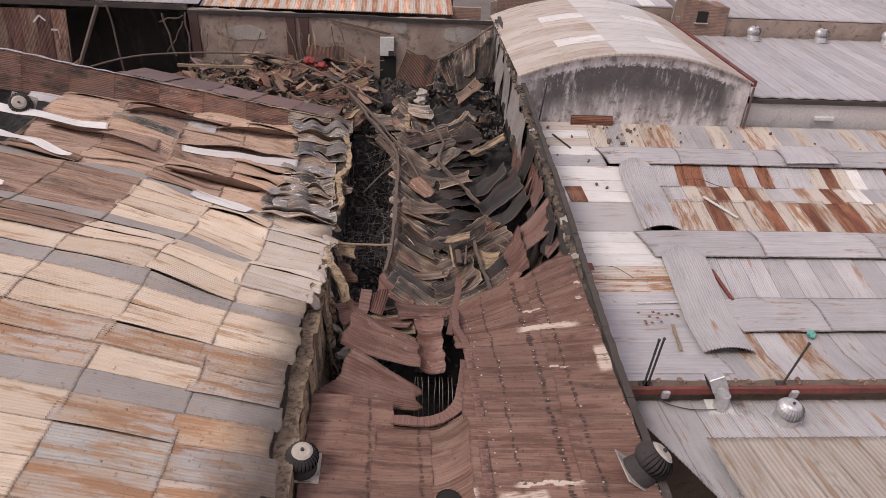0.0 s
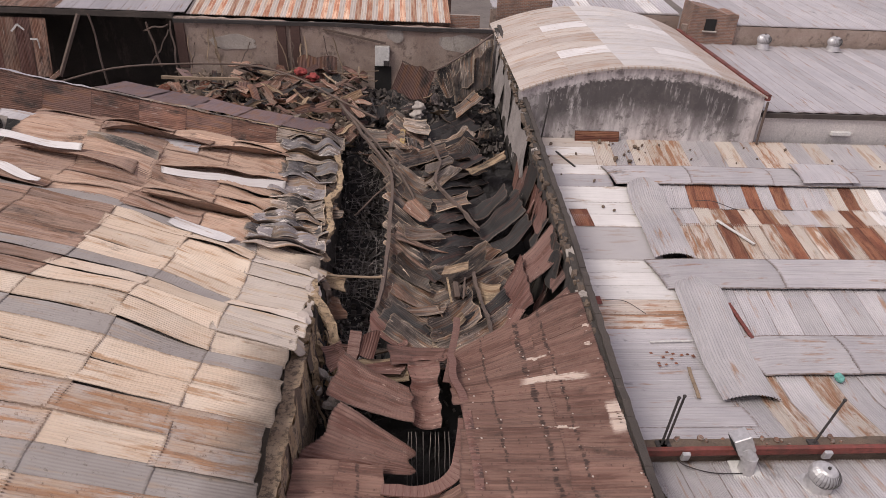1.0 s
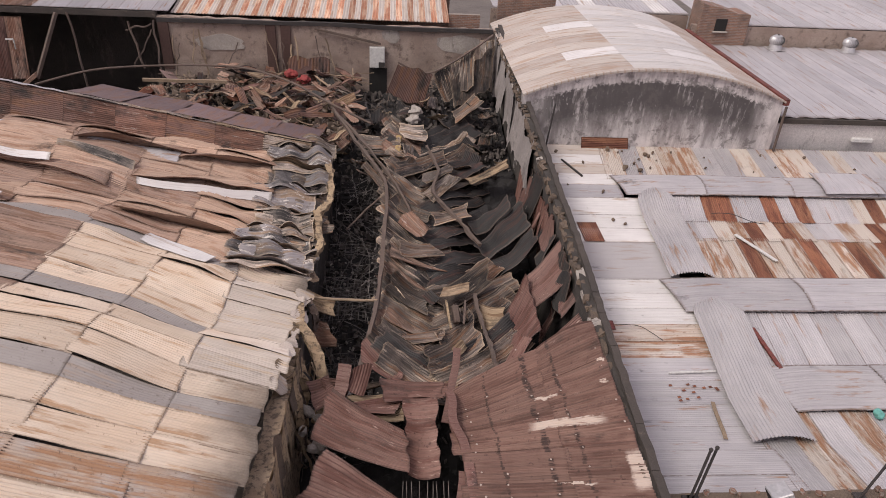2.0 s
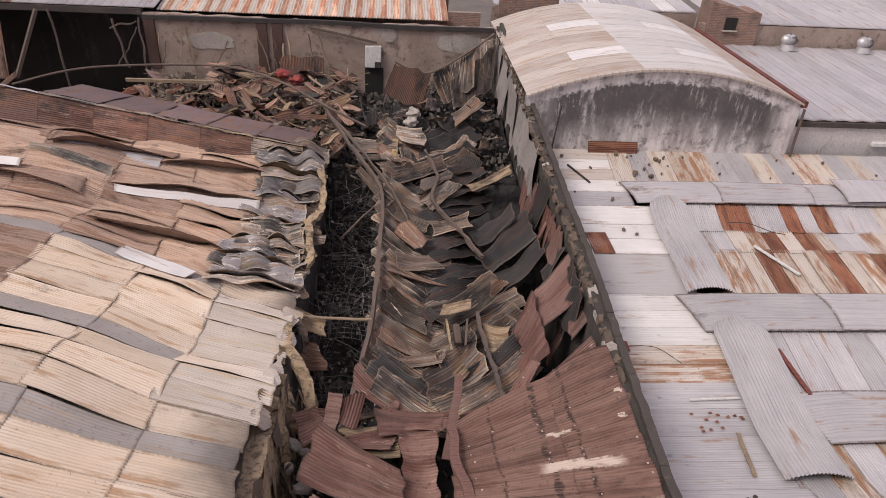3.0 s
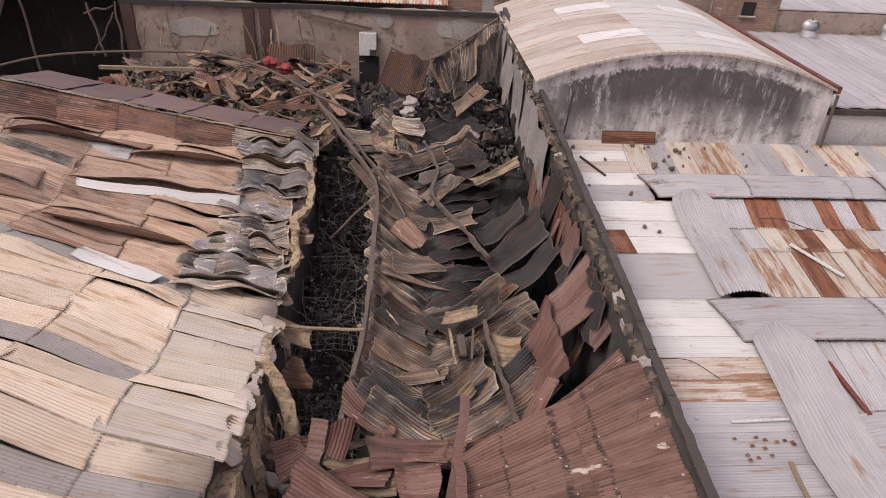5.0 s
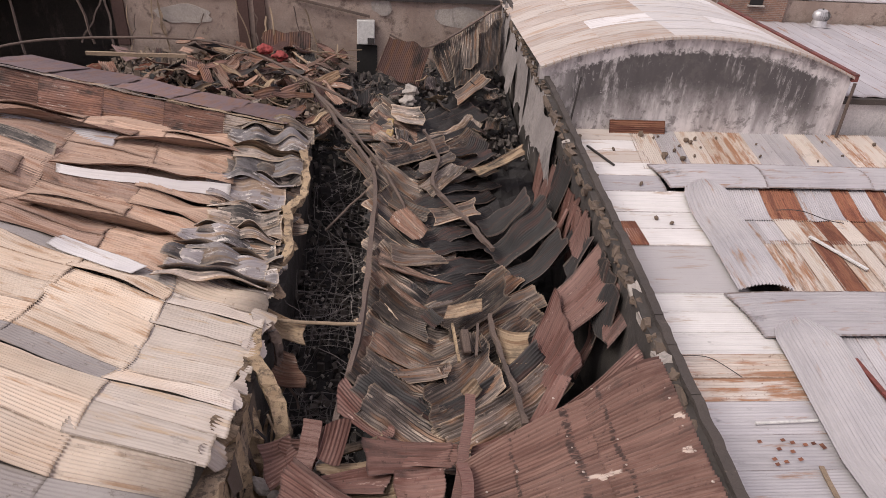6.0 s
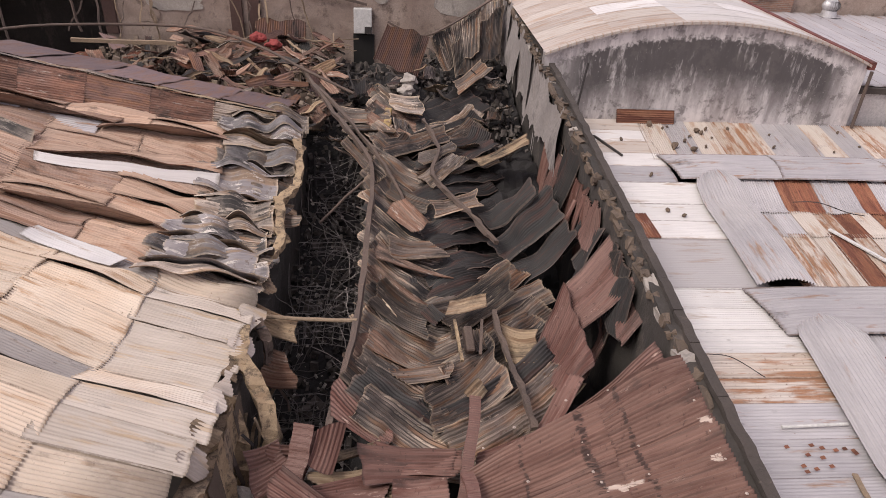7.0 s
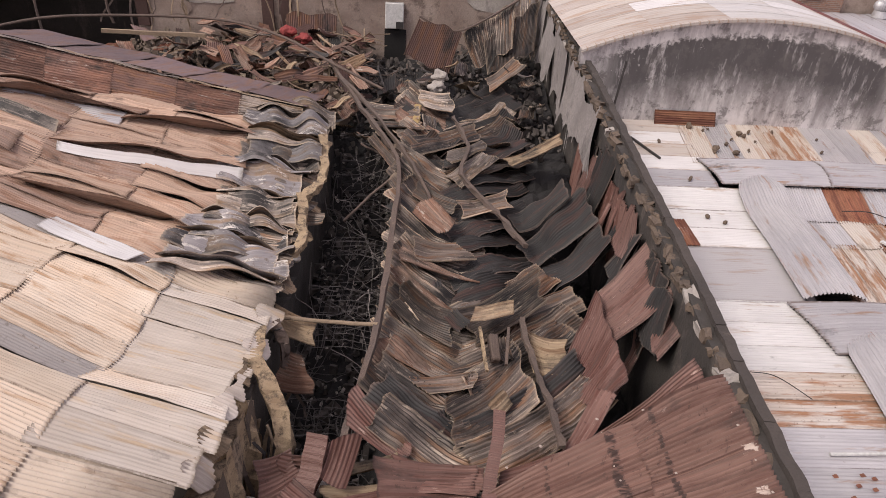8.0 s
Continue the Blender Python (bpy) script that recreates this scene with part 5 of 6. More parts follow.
# rear heap: brown and straw scraps between the ridge and the rear wall
for k in range(120):
    x = -2.7 - 8.2 * RNG.random() ** 1.3
    y = RNG.uniform(33.4, 41.8)
    z = interp(x, (-14, -9, -3), (6.4, 6.5, 6.35)) + 0.10 * (y - 37) + RNG.uniform(-0.3, 0.35)
    scrap(x, y, z, RNG.uniform(0.5, 1.6), RNG.uniform(0.25, 0.7), RNG.uniform(0, 180), RNG.uniform(-30, 30), RNG.uniform(-35, 35), pick((BROWN, 4), (STRAW, 2), (PURPLE, 2), (ROSYBROWN, 4), (BLACK, 3), (PALEASH, 1)), 0.08, 0.14)
for k in range(90):
    x, y = RNG.uniform(-8.5, -2.6), RNG.uniform(32.6, 41.5)
    scrap(x, y, 6.55 + 0.10 * (y - 37) + RNG.uniform(-0.1, 0.35), RNG.uniform(0.7, 2.0), RNG.uniform(0.12, 0.38), RNG.uniform(-60, 60), RNG.uniform(-25, 25), RNG.uniform(-35, 35), pick((STRAW, 4), (PALEASH, 2), (BROWN, 4), (ROSYBROWN, 4), (BLACK, 3)), 0.06, 0.12)
for k in range(22):
    x = RNG.uniform(-13.5, -8)
    y = RNG.uniform(34.4, 41)
    scrap(x, y, 6.2 + 0.06 * (y - 34) + RNG.uniform(-0.2, 0.2), RNG.uniform(0.8, 2.2), RNG.uniform(0.5, 0.9), RNG.uniform(0, 180), RNG.uniform(-14, 14), RNG.uniform(-14, 14), pick((PURPLE, 3), (BROWN, 3), (RUST, 2)), 0.05, 0.06)

for k in range(46):
    x, y = RNG.uniform(-3.0, 2.0), RNG.uniform(32.5, 40.2)
    scrap(x, y, heap_z(x, y) - 0.55 + RNG.uniform(-0.2, 0.3), RNG.uniform(0.5, 1.5), RNG.uniform(0.25, 0.6), RNG.uniform(0, 180), RNG.uniform(-28, 28), RNG.uniform(-28, 28), pick((ASH, 4), (PALEASH, 3), (BROWN, 2), (BLACK, 3)), 0.1, 0.12)


# ---- small charred rubble ----
def crumbs(name, count, area, zf, sizes, mat, label):
    verts, faces = [], []
    for k in range(count):
        x, y = RNG.uniform(area[0], area[1]), RNG.uniform(area[2], area[3])
        if x > 2.2 and y < 31.5:
            continue
        s = RNG.uniform(*sizes)
        m = Matrix.Translation((x, y, zf(x, y))) @ Euler(tuple(RNG.uniform(0, 3, 3))).to_matrix().to_4x4() @ Matrix.Diagonal((s * RNG.uniform(0.5, 2.2), s, s * RNG.uniform(0.25, 0.7), 1))
        o = len(verts)
        for c in ((-1, -1, -1), (1, -0.8, -1), (0.9, 1, -1), (-1, 0.8, -0.9), (-0.8, -1, 1), (1, -1, 0.8), (0.7, 0.9, 1), (-0.9, 1, 0.7)):
            verts.append(m @ (0.5 * Vector(c)))
        faces.extend(tuple(o + q for q in f) for f in ((0, 3, 2, 1), (4, 5, 6, 7), (0, 1, 5, 4), (1, 2, 6, 5), (2, 3, 7, 6), (3, 0, 4, 7)))
    tagged(mesh_object(name, verts, faces, mat), label, "rubble", "", "stuff")


GREYCRUMB = rough_mat("ash_grey_crumbs", (0.16, 0.135, 0.12), (0.07, 0.06, 0.055), (0.30, 0.26, 0.22), 2.5, 0.3)
crumbs("charred_crumbs", 2600, (-3.2, 4.8, 17.5, 42.2), lambda x, y: bed_z(x, y) + RNG.uniform(0.05, 0.35), (0.06, 0.22), GREYCRUMB, "small ash-grey rubble scattered over the burnt floor")
BROWNCRUMB = rough_mat("brown_crumbs", (0.30, 0.235, 0.18), (0.14, 0.10, 0.08), (0.48, 0.40, 0.31), 2.5, 0.3)
crumbs("rear_crumbs", 1500, (-14, -2.6, 33.8, 42.2), lambda x, y: interp(x, (-15, -12, -3.5), (4.9, 5.9, 6.1)) + 0.08 * (y - 37) + RNG.uniform(0, 0.3), (0.08, 0.3), BROWNCRUMB, "small brown and straw rubble over the rear heap")

crumbs("pale_flecks", 260, (-2.9, -0.6, 17.5, 33), lambda x, y: bed_z(x, y) + RNG.uniform(0.2, 0.6), (0.03, 0.09), PALEPLASTER, "pale flecks of ash and plaster on the black pit floor")
# ---- rafters, pipes and timbers ----


def bent(name, pts, w, h, mat, label, category, flat=True, ragged=0.0):
    """A bent bar through several points, its lengths joined in one mesh."""
    verts, faces = [], []
    ring = [(-1, -1), (1, -1), (1, 1), (-1, 1)] if flat else [(math.cos(k * math.pi / 4), math.sin(k * math.pi / 4)) for k in range(8)]
    q = len(ring)
    vs = [Vector(p) for p in pts]
    fine = []
    for i in range(len(vs) - 1):
        p0, p1, p2, p3 = vs[max(0, i - 1)], vs[i], vs[i + 1], vs[min(len(vs) - 1, i + 2)]
        for k in range(6):
            t = k / 6
            fine.append(0.5 * ((2 * p1) + (p2 - p0) * t + (2 * p0 - 5 * p1 + 4 * p2 - p3) * t * t + (3 * p1 - p0 - 3 * p2 + p3) * t ** 3))
    fine.append(vs[-1])
    for i, p in enumerate(fine):
        ax = (fine[min(len(fine) - 1, i + 1)] - fine[max(0, i - 1)]).normalized()
        side = ax.cross(Vector((0, 0, 1)))
        side = side.normalized() if side.length > 0.05 else Vector((1, 0, 0))
        up = side.cross(ax)
        for u, v in ring:
            c = p + side * (u * w / 2) + up * (v * h / 2)
            verts.append(c + ragged * noise.noise_vector(c * 5.0) + 0.6 * ragged * noise.noise_vector(c * 1.7) if ragged else c)
    for i in range(len(fine) - 1):
        for k in range(q):
            faces.append((i * q + k, i * q + (k + 1) % q, (i + 1) * q + (k + 1) % q, (i + 1) * q + k))
    faces.append(tuple(range(q))[::-1])
    faces.append(tuple((len(fine) - 1) * q + k for k in range(q)))
    return tagged(mesh_object(name, verts, faces, mat, None, tuple(fine[len(fine) // 2])), label, category)


bent("rafter", [(-3.6, 36.4, 7.25), (-2.1, 32.6, 6.85), (-0.95, 29.6, 6.75), (-0.66, 28.2, 6.6), (-0.72, 25, 6.45), (-0.87, 21.2, 6.45), (-1.28, 18.2, 6.2)], 0.12, 0.15, STEEL, "long bent scorched rafter hanging over the pit", "rafter", True, 0.05)
bent("rafter", [(-3.3, 35.6, 7.1), (-1.6, 32.0, 6.9), (-0.3, 29.0, 6.5), (0.3, 27.3, 6.1)], 0.09, 0.12, STEEL, "thin bent rafter lying beside the long one", "rafter", True, 0.05)
beam("strut", (-3.0, 21.65, 6.25), (-0.85, 21.2, 6.5), 0.09, 0.09, WOOD, None, wob=0.03, label="pale brown timber strut across the pit", category="strut", flat=False)
beam("strut", (-2.2, 27.3, 5.4), (-0.75, 28.35, 6.55), 0.08, 0.08, STEEL, None, wob=0.05, label="rusted steel strut propping the bent rafter", category="strut", flat=False)
bent("purlin", [(2.2, 21.8, 6.3), (2.28, 20.6, 6.22), (2.4, 19.4, 6.3), (2.45, 18.2, 6.4)], 0.11, 0.1, STEEL, "scorched steel purlin lying over the sheets", "beam", True, 0.05)
bent("roof_pipe", [(-17.5, 37.0, 7.5), (-14.5, 38.2, 8.0), (-9.1, 39.3, 7.95), (-6.0, 38.0, 7.8), (-3.3, 35.7, 7.35), (-1.5, 34.6, 6.9)], 0.11, 0.11, STEEL, "long bent rusty pipe lying across the rear heap", "pipe", False)
beam("timber", (-12.6, 37.4, 7.75), (-8.6, 37.4, 7.75), 0.14, 0.14, WOOD, None, wob=0.05, label="pale timber lying on the rear heap", category="timber")
beam("timber", (-19.5, 41.2, 6.4), (-18.2, 42.2, 9.6), 0.30, 0.14, STEEL, None, label="leaning rusty brown post in the open bay", category="post")
beam("timber", (-20.8, 41.0, 5.6), (-19.5, 41.2, 6.6), 0.55, 0.2, BROWN, None, label="broken wide board leaning in the open bay", category="board")
for k in range(60):
    x = -2.4 - 11 * RNG.random() ** 1.4
    y = RNG.uniform(33.5, 41.8)
    z = 6.6 + 0.1 * (y - 37) + RNG.uniform(-0.3, 0.2)
    yaw, L = RNG.uniform(0, math.pi), RNG.uniform(0.8, 2.6)
    dz = RNG.uniform(-0.5, 0.5)
    beam("stick", (x, y, z - dz / 2), (x + L * math.cos(yaw), y + 0.6 * L * math.sin(yaw), z + dz / 2), RNG.uniform(0.03, 0.08), 0.04, pick((WOOD, 4), (STEEL, 3), (DARKSTEEL, 2)), None, wob=0.12, n=5, label="thin broken lath on the rear heap", category="stick", group="broken laths")
for k in range(40):
    x = RNG.uniform(-2.6, 4.2)
    y = RNG.uniform(30, 41)
    z = heap_z(x, y) + RNG.uniform(-0.3, 0.05)
    yaw, L = RNG.uniform(0, math.pi), RNG.uniform(0.6, 2.0)
    dz = RNG.uniform(-0.6, 0.6)
    beam("stick", (x, y, z - dz / 2), (x + L * math.cos(yaw), y + L * math.sin(yaw), z + dz / 2), RNG.uniform(0.03, 0.07), 0.04, pick((WOOD, 1), (STEEL, 3), (DARKSTEEL, 3)), None, wob=0.15, n=5, label="thin bent steel lath in the charred heap", category="stick", group="broken laths")
for k in range(12):
    x = RNG.uniform(-12.5, -4)
    beam("hanging_strip", (x, 42.3, RNG.uniform(8.2, 9.2)), (x + RNG.uniform(-0.8, 0.8), 41.9, RNG.uniform(6.3, 7.2)), RNG.uniform(0.04, 0.10), 0.03, pick((WOOD, 2), (STEEL, 2)), None, wob=0.2, n=6, label="bent strip hanging before the rear wall", category="strip", group="hanging strips")

for x, y, z in ((-0.22, 33.65, 6.42), (-0.25, 32.6, 6.38)):
    bm = bmesh.new()
    box_verts(bm, pose(x, y, z, 8, 4, -8), 0.26, 0.62, 0.34, 0.03)
    tagged(part("insulation_block", bm, YELLOW, None), "yellowed insulation end of a fallen roof panel", "insulation", "insulation blocks")
bent("rafter", [(1.05, 32.4, 6.75), (1.45, 30.3, 6.6), (1.2, 28.9, 6.35), (1.75, 27.4, 6.25), (2.25, 26.3, 6.2), (2.7, 25.0, 6.2)], 0.10, 0.13, STEEL, "twisted scorched rafter across the fallen sheets", "rafter", True, 0.07)
# scorched frame along the torn west edge, and foam strips that hang from it
bent("eave_frame", [(-3.45, 31.2, 6.95), (-3.0, 29.4, 6.85), (-2.8, 27.6, 6.68), (-2.95, 26.9, 6.62), (-3.25, 26.4, 6.58)], 0.24, 0.16, FOAM, "scorched tan frame board along the burnt eaves", "board", True, 0.09)
bent("eave_frame", [(-3.22, 26.6, 6.6), (-3.05, 25.6, 6.5), (-2.9, 24.3, 6.45), (-3.2, 23.5, 6.45), (-3.5, 22.4, 6.45)], 0.22, 0.15, FOAM, "scorched tan frame board along the burnt eaves", "board", True, 0.09)
bent("eave_frame", [(-3.5, 22.6, 6.5), (-3.3, 21.6, 6.5), (-3.12, 20.7, 6.6), (-3.0, 19.5, 6.75)], 0.26, 0.12, FOAM, "scorched tan frame board along the burnt eaves", "board", True, 0.09)
bent("foam_strip", [(-3.0, 19.7, 6.8), (-2.65, 19.3, 6.55), (-2.35, 18.7, 6.1), (-2.3, 18.2, 5.4), (-2.42, 17.9, 4.7)], 0.30, 0.16, FOAM, "scorched foam panel strip hanging into the pit", "panel", True, 0.09)
bent("foam_strip", [(-3.1, 18.7, 6.9), (-2.85, 18.4, 6.3), (-2.75, 18.0, 5.4), (-2.8, 17.7, 4.6)], 0.26, 0.12, FOAM, "scorched foam panel strip hanging into the pit", "panel", True, 0.09)
bent("foam_strip", [(-2.95, 21.2, 6.5), (-2.7, 20.9, 6.0), (-2.62, 20.6, 5.2)], 0.2, 0.1, STEEL, "burnt strip hanging below the eaves", "strip", True, 0.09)
bent("foam_strip", [(-3.05, 17.4, 6.95), (-2.85, 17.2, 6.4), (-2.75, 17.0, 5.6)], 0.34, 0.14, FOAM, "scorched foam panel strip hanging into the pit", "panel", True, 0.09)
for a, b, c, d, m in (((-3.05, 22.0, 6.35), (-2.2, 21.7, 6.15), (-2.25, 21.2, 5.95), (-3.0, 21.4, 6.1), STRAW), ((-2.85, 21.1, 6.0), (-2.35, 20.9, 5.9), (-2.0, 20.0, 5.7), (-2.75, 20.2, 5.6), BROWN), ((-3.1, 26.2, 6.4), (-2.6, 26.1, 6.3), (-2.6, 25.7, 6.2), (-3.1, 25.7, 6.2), ASH)):
    fallen(a, b, c, d, m, 0.05, 0.1)
# crumbling render on the inner side of the west wall
for k in range(16):
    y = 11.3 + 0.46 * k
    z = left_z(-3.1, y)
    sheet("render_flake", (-2.82, y, z - 0.25), (-2.78 + RNG.uniform(-0.03, 0.06), y + RNG.uniform(-0.1, 0.1), z - RNG.uniform(0.9, 1.9)), (-2.78 + RNG.uniform(-0.03, 0.06), y + 0.5, z - RNG.uniform(0.9, 1.9)), (-2.82, y + 0.52, z - 0.25), (FOAM, CRUMBLING, FOAM, BROKEN)[k % 4], bpy.data.objects["wall_west"], amp=0.0, rough=0.09, freq=2.2, torn=0.4, label="crumbling scorched render")
for k in range(26):
    y = RNG.uniform(16.0, 21.0)
    p = (-2.85 + RNG.uniform(-0.1, 0.3), y, RNG.uniform(5.4, 6.5))
    beam("stick", p, (p[0] + RNG.uniform(-0.2, 0.5), y + RNG.uniform(-0.5, 0.5), p[2] - RNG.uniform(0.6, 1.5)), RNG.uniform(0.03, 0.08), 0.03, pick((WOOD, 2), (STEEL, 2), (DARKSTEEL, 1)), None, wob=0.15, n=5, label="charred lath hanging below the torn eaves", category="stick", group="broken laths")

# ---- tangle of wire and mesh in the pit ----
def wire_tangle():
    verts, faces = [], []

    def tube(pts, r):
        o = len(verts)
        for i, p in enumerate(pts):
            ax = (pts[min(len(pts) - 1, i + 1)] - pts[max(0, i - 1)]).normalized()
            s = ax.cross(Vector((0.3, 0.2, 1))).normalized()
            u = s.cross(ax)
            verts.extend([p + s * r, p + u * r, p - s * r, p - u * r])
        for i in range(len(pts) - 1):
            for k in range(4):
                faces.append((o + i * 4 + k, o + i * 4 + (k + 1) % 4, o + i * 4 + 4 + (k + 1) % 4, o + i * 4 + 4 + k))

    for k in range(170):
        y = RNG.uniform(17.5, 33)
        p = Vector((RNG.uniform(-2.8, -0.8), y, bed_z(-2, y) + RNG.uniform(0.2, 1.6)))
        d = Vector(tuple(RNG.normal(size=3) * np.array([1, 1, 0.5]))).normalized()
        pts = [p]
        for i in range(9):
            d = (d + 0.17 * Vector(tuple(RNG.normal(size=3) * np.array([1, 1, 0.6])))).normalized()
            q = pts[-1] + d * 0.24
            q.x = max(-2.85, min(-0.55, q.x))
            q.z = max(bed_z(q.x, q.y) - 0.1, min(5.9, q.z))
            pts.append(q)
        tube(pts, RNG.uniform(0.007, 0.014))
    for a in (0, 1, 3, 4, 6, 8):
        yy = 18.6 + 1.35 * a
        for i in range(7):
            tube([Vector((-2.5 + 0.24 * i, yy, 4.6)), Vector((-2.5 + 0.24 * i, yy + 0.5, 4.65)), Vector((-2.5 + 0.24 * i, yy + 1.1, 4.5))], 0.009)
        for i in range(5):
            tube([Vector((-2.55, yy + 0.24 * i, 4.6)), Vector((-1.7, yy + 0.24 * i, 4.68)), Vector((-0.95, yy + 0.24 * i, 4.5))], 0.009)
    tagged(mesh_object("wire_tangle", verts, faces, WIRE), "tangled grey wire and steel mesh filling the burnt pit", "wire", "", "stuff")


WIRE = plain("ash_coated_wire", (0.19, 0.165, 0.155), 0.5, 0.4)
wire_tangle()
for k in range(5):
    z = 5.5 - 0.28 * k
    beam("rack_rail", (-2.7, 31.2, z), (-1.9, 31.2, z), 0.04, 0.04, DARKSTEEL, None, label="blackened rail of a burnt storage rack", category="rail", group="rack rails")
for x in (-2.7, -1.9):
    beam("rack_post", (x, 31.2, 3.9), (x, 31.2, 5.8), 0.05, 0.05, DARKSTEEL, None, label="blackened post of a burnt storage rack", category="post", group="rack posts")


# ---- rubble stones ----
def stones(count, area, zf, sizes, mat, label, name="rubble_stone", group="loose rubble"):
    bm = bmesh.new()
    bmesh.ops.create_icosphere(bm, subdivisions=2, radius=0.5)
    for v in bm.verts:
        v.co *= 1 + 0.35 * noise.noise(v.co * 2.4)
    me = bpy.data.meshes.new(name)
    bm.to_mesh(me)
    bm.free()
    me.materials.append(mat)
    for k in range(count):
        x, y = RNG.uniform(area[0], area[1]), RNG.uniform(area[2], area[3])
        s = RNG.uniform(*sizes)
        ob = new(name, me)
        ob.matrix_basis = Matrix.Translation((x, y, zf(x, y) + 0.3 * s)) @ Euler(tuple(RNG.uniform(0, 3, 3))).to_matrix().to_4x4() @ Matrix.Diagonal((s, s * RNG.uniform(0.6, 1), s * RNG.uniform(0.5, 0.8), 1))
        tagged(ob, label, "stone", group)


stones(16, (-2.7, -1.4, 16.0, 18.0), lambda x, y: 5.6, (0.25, 0.5), PALEPLASTER, "pale lump of broken masonry at the pit's edge")
stones(7, (5.5, 8.6, 28.2, 32.0), lambda x, y: right_z(x, y) + 0.04, (0.08, 0.2), BROKEN, "loose brown stone weighing down the white sheets", group="stones on the tin roof")
stones(6, (5.6, 8.8, 20.8, 27.6), lambda x, y: right_z(x, y) + 0.04, (0.08, 0.18), BROKEN, "loose brown stone weighing down the white sheets", group="stones on the tin roof")
stones(14, (9.0, 11.2, 29.9, 32.0), lambda x, y: right_z(x, y) + 0.05, (0.1, 0.25), BROKEN, "broken stone and rubbish on the tin roof", group="stones on the tin roof")
stones(10, (11.5, 22, 29.8, 32.0), lambda x, y: right_z(x, y) + 0.04, (0.07, 0.18), BROKEN, "loose brown stone on the tin roof", group="stones on the tin roof")
stones(40, (5.5, 20, 13.5, 13.75), lambda x, y: 6.94, (0.08, 0.2), BRICK, "broken brick on the low wall", group="bricks on the low wall")


# ---- rear wall: doorway, white box, rust sheet, hanging sheets ----
def rear_wall_things():
    wall = bpy.data.objects["wall_back"]
    bm = bmesh.new()
    box_verts(bm, Matrix.Translation((-1.36, 42.54, 6.2)), 1.0, 0.06, 1.8, 0.01)
    part("doorway", bm, GLOOM, wall, "dark open doorway")
    for x, z, w, h, m in ((-0.6, 8.95, 1.0, 0.85, PALEPLASTER), (3.1, 8.6, 2.6, 0.95, PALEPLASTER), (-9.9, 8.2, 2.6, 0.9, PALEPLASTER), (-11.2, 7.6, 1.2, 0.7, BURNTPLASTER)):
        v, f = [], []
        n = 22
        for i in range(n):
            a = 2 * math.pi * i / n
            r = 1 + 0.35 * noise.noise(Vector((math.cos(a) * 1.5, math.sin(a) * 1.5, x)))
            for yy in (42.54, 42.60):
                v.append((x + w / 2 * r * math.cos(a), yy, z + h / 2 * r * math.sin(a)))
        for i in range(n):
            k = (i + 1) % n
            f.append((2 * i, 2 * k, 2 * k + 1, 2 * i + 1))
        f.append(tuple(2 * i for i in range(n))[::-1])
        mesh_object("plaster_patch", v, f, m, wall, (x, 42.55, z), label="patch of surviving pale plaster")
    for x in (-7.2, -6.4, -12.9):
        bm = bmesh.new()
        box_verts(bm, Matrix.Translation((x, 42.52, 8.0)), 0.55, 0.14, 2.6, 0.02)
        part("rusty_door_leaf", bm, BROWNDARK, wall, "dark rusty metal door leaf")
    beam("wall_beam", (-13.2, 42.5, 9.42), (5.0, 42.5, 9.36), 0.18, 0.2, DARKSTEEL, wall, wob=0.12, n=24, label="blackened beam along the wall top")
    slab_wall("wall_bay_inner", [(-13.05, 42.9, 9.5), (-13.05, 48.6, 9.5)], 0.2, 0.0, BLACKWALL, "near-black side wall inside the open bay", rows=4)
    beam("fallen_batten", (-4.8, 42.4, 9.2), (-1.2, 42.35, 8.5), 0.12, 0.10, STEEL, None, label="scorched batten hanging from the rear wall", category="batten")
    bm = bmesh.new()
    box_verts(bm, Matrix.Translation((-1.4, 42.42, 7.75)), 0.85, 0.30, 1.15, 0.03)
    ob = part("meter_box", bm, WHITEPLASTIC, None)
    tagged(ob, "white metal box mounted above the dark doorway", "box")
    bm = bmesh.new()
    box_verts(bm, Matrix.Translation((-1.15, 42.255, 7.35)), 0.34, 0.03, 0.32, 0.01)
    part("vent_panel", bm, DARKSTEEL, ob, "dark square vent")
    fallen((-6.3, 42.0, 7.75), (-6.2, 41.4, 6.45), (-4.0, 41.4, 6.35), (-4.0, 42.0, 7.65), ROSYBROWN, 0.0, 0.05)
    fallen((-0.25, 38.3, 8.65), (-0.85, 37.9, 7.25), (1.05, 37.7, 6.7), (1.5, 38.3, 8.1), ROSYBROWN, 0.0, 0.06)
    fallen((1.5, 38.5, 8.15), (2.2, 38.0, 6.75), (3.6, 38.2, 7.6), (3.75, 39.6, 9.2), ASH, 0.1, 0.08)
    fallen((2.4, 38.3, 7.9), (2.6, 37.5, 6.7), (4.4, 37.9, 7.6), (4.9, 40.6, 9.1), ASH, 0.15, 0.08)
    fallen((4.2, 41.5, 9.1), (4.1, 39.5, 7.2), (4.7, 39.0, 7.2), (4.95, 41.2, 9.1), PALEASH, 0.1, 0.08)
    bent("hanging_cable", [(-0.25, 38.35, 8.7), (0.7, 38.4, 8.25), (1.5, 38.5, 8.2), (2.6, 38.8, 8.7), (3.9, 39.7, 9.3), (4.9, 41.6, 9.4)], 0.10, 0.06, STEEL, "sagging scorched ridge strip hanging from the corner", "strip")
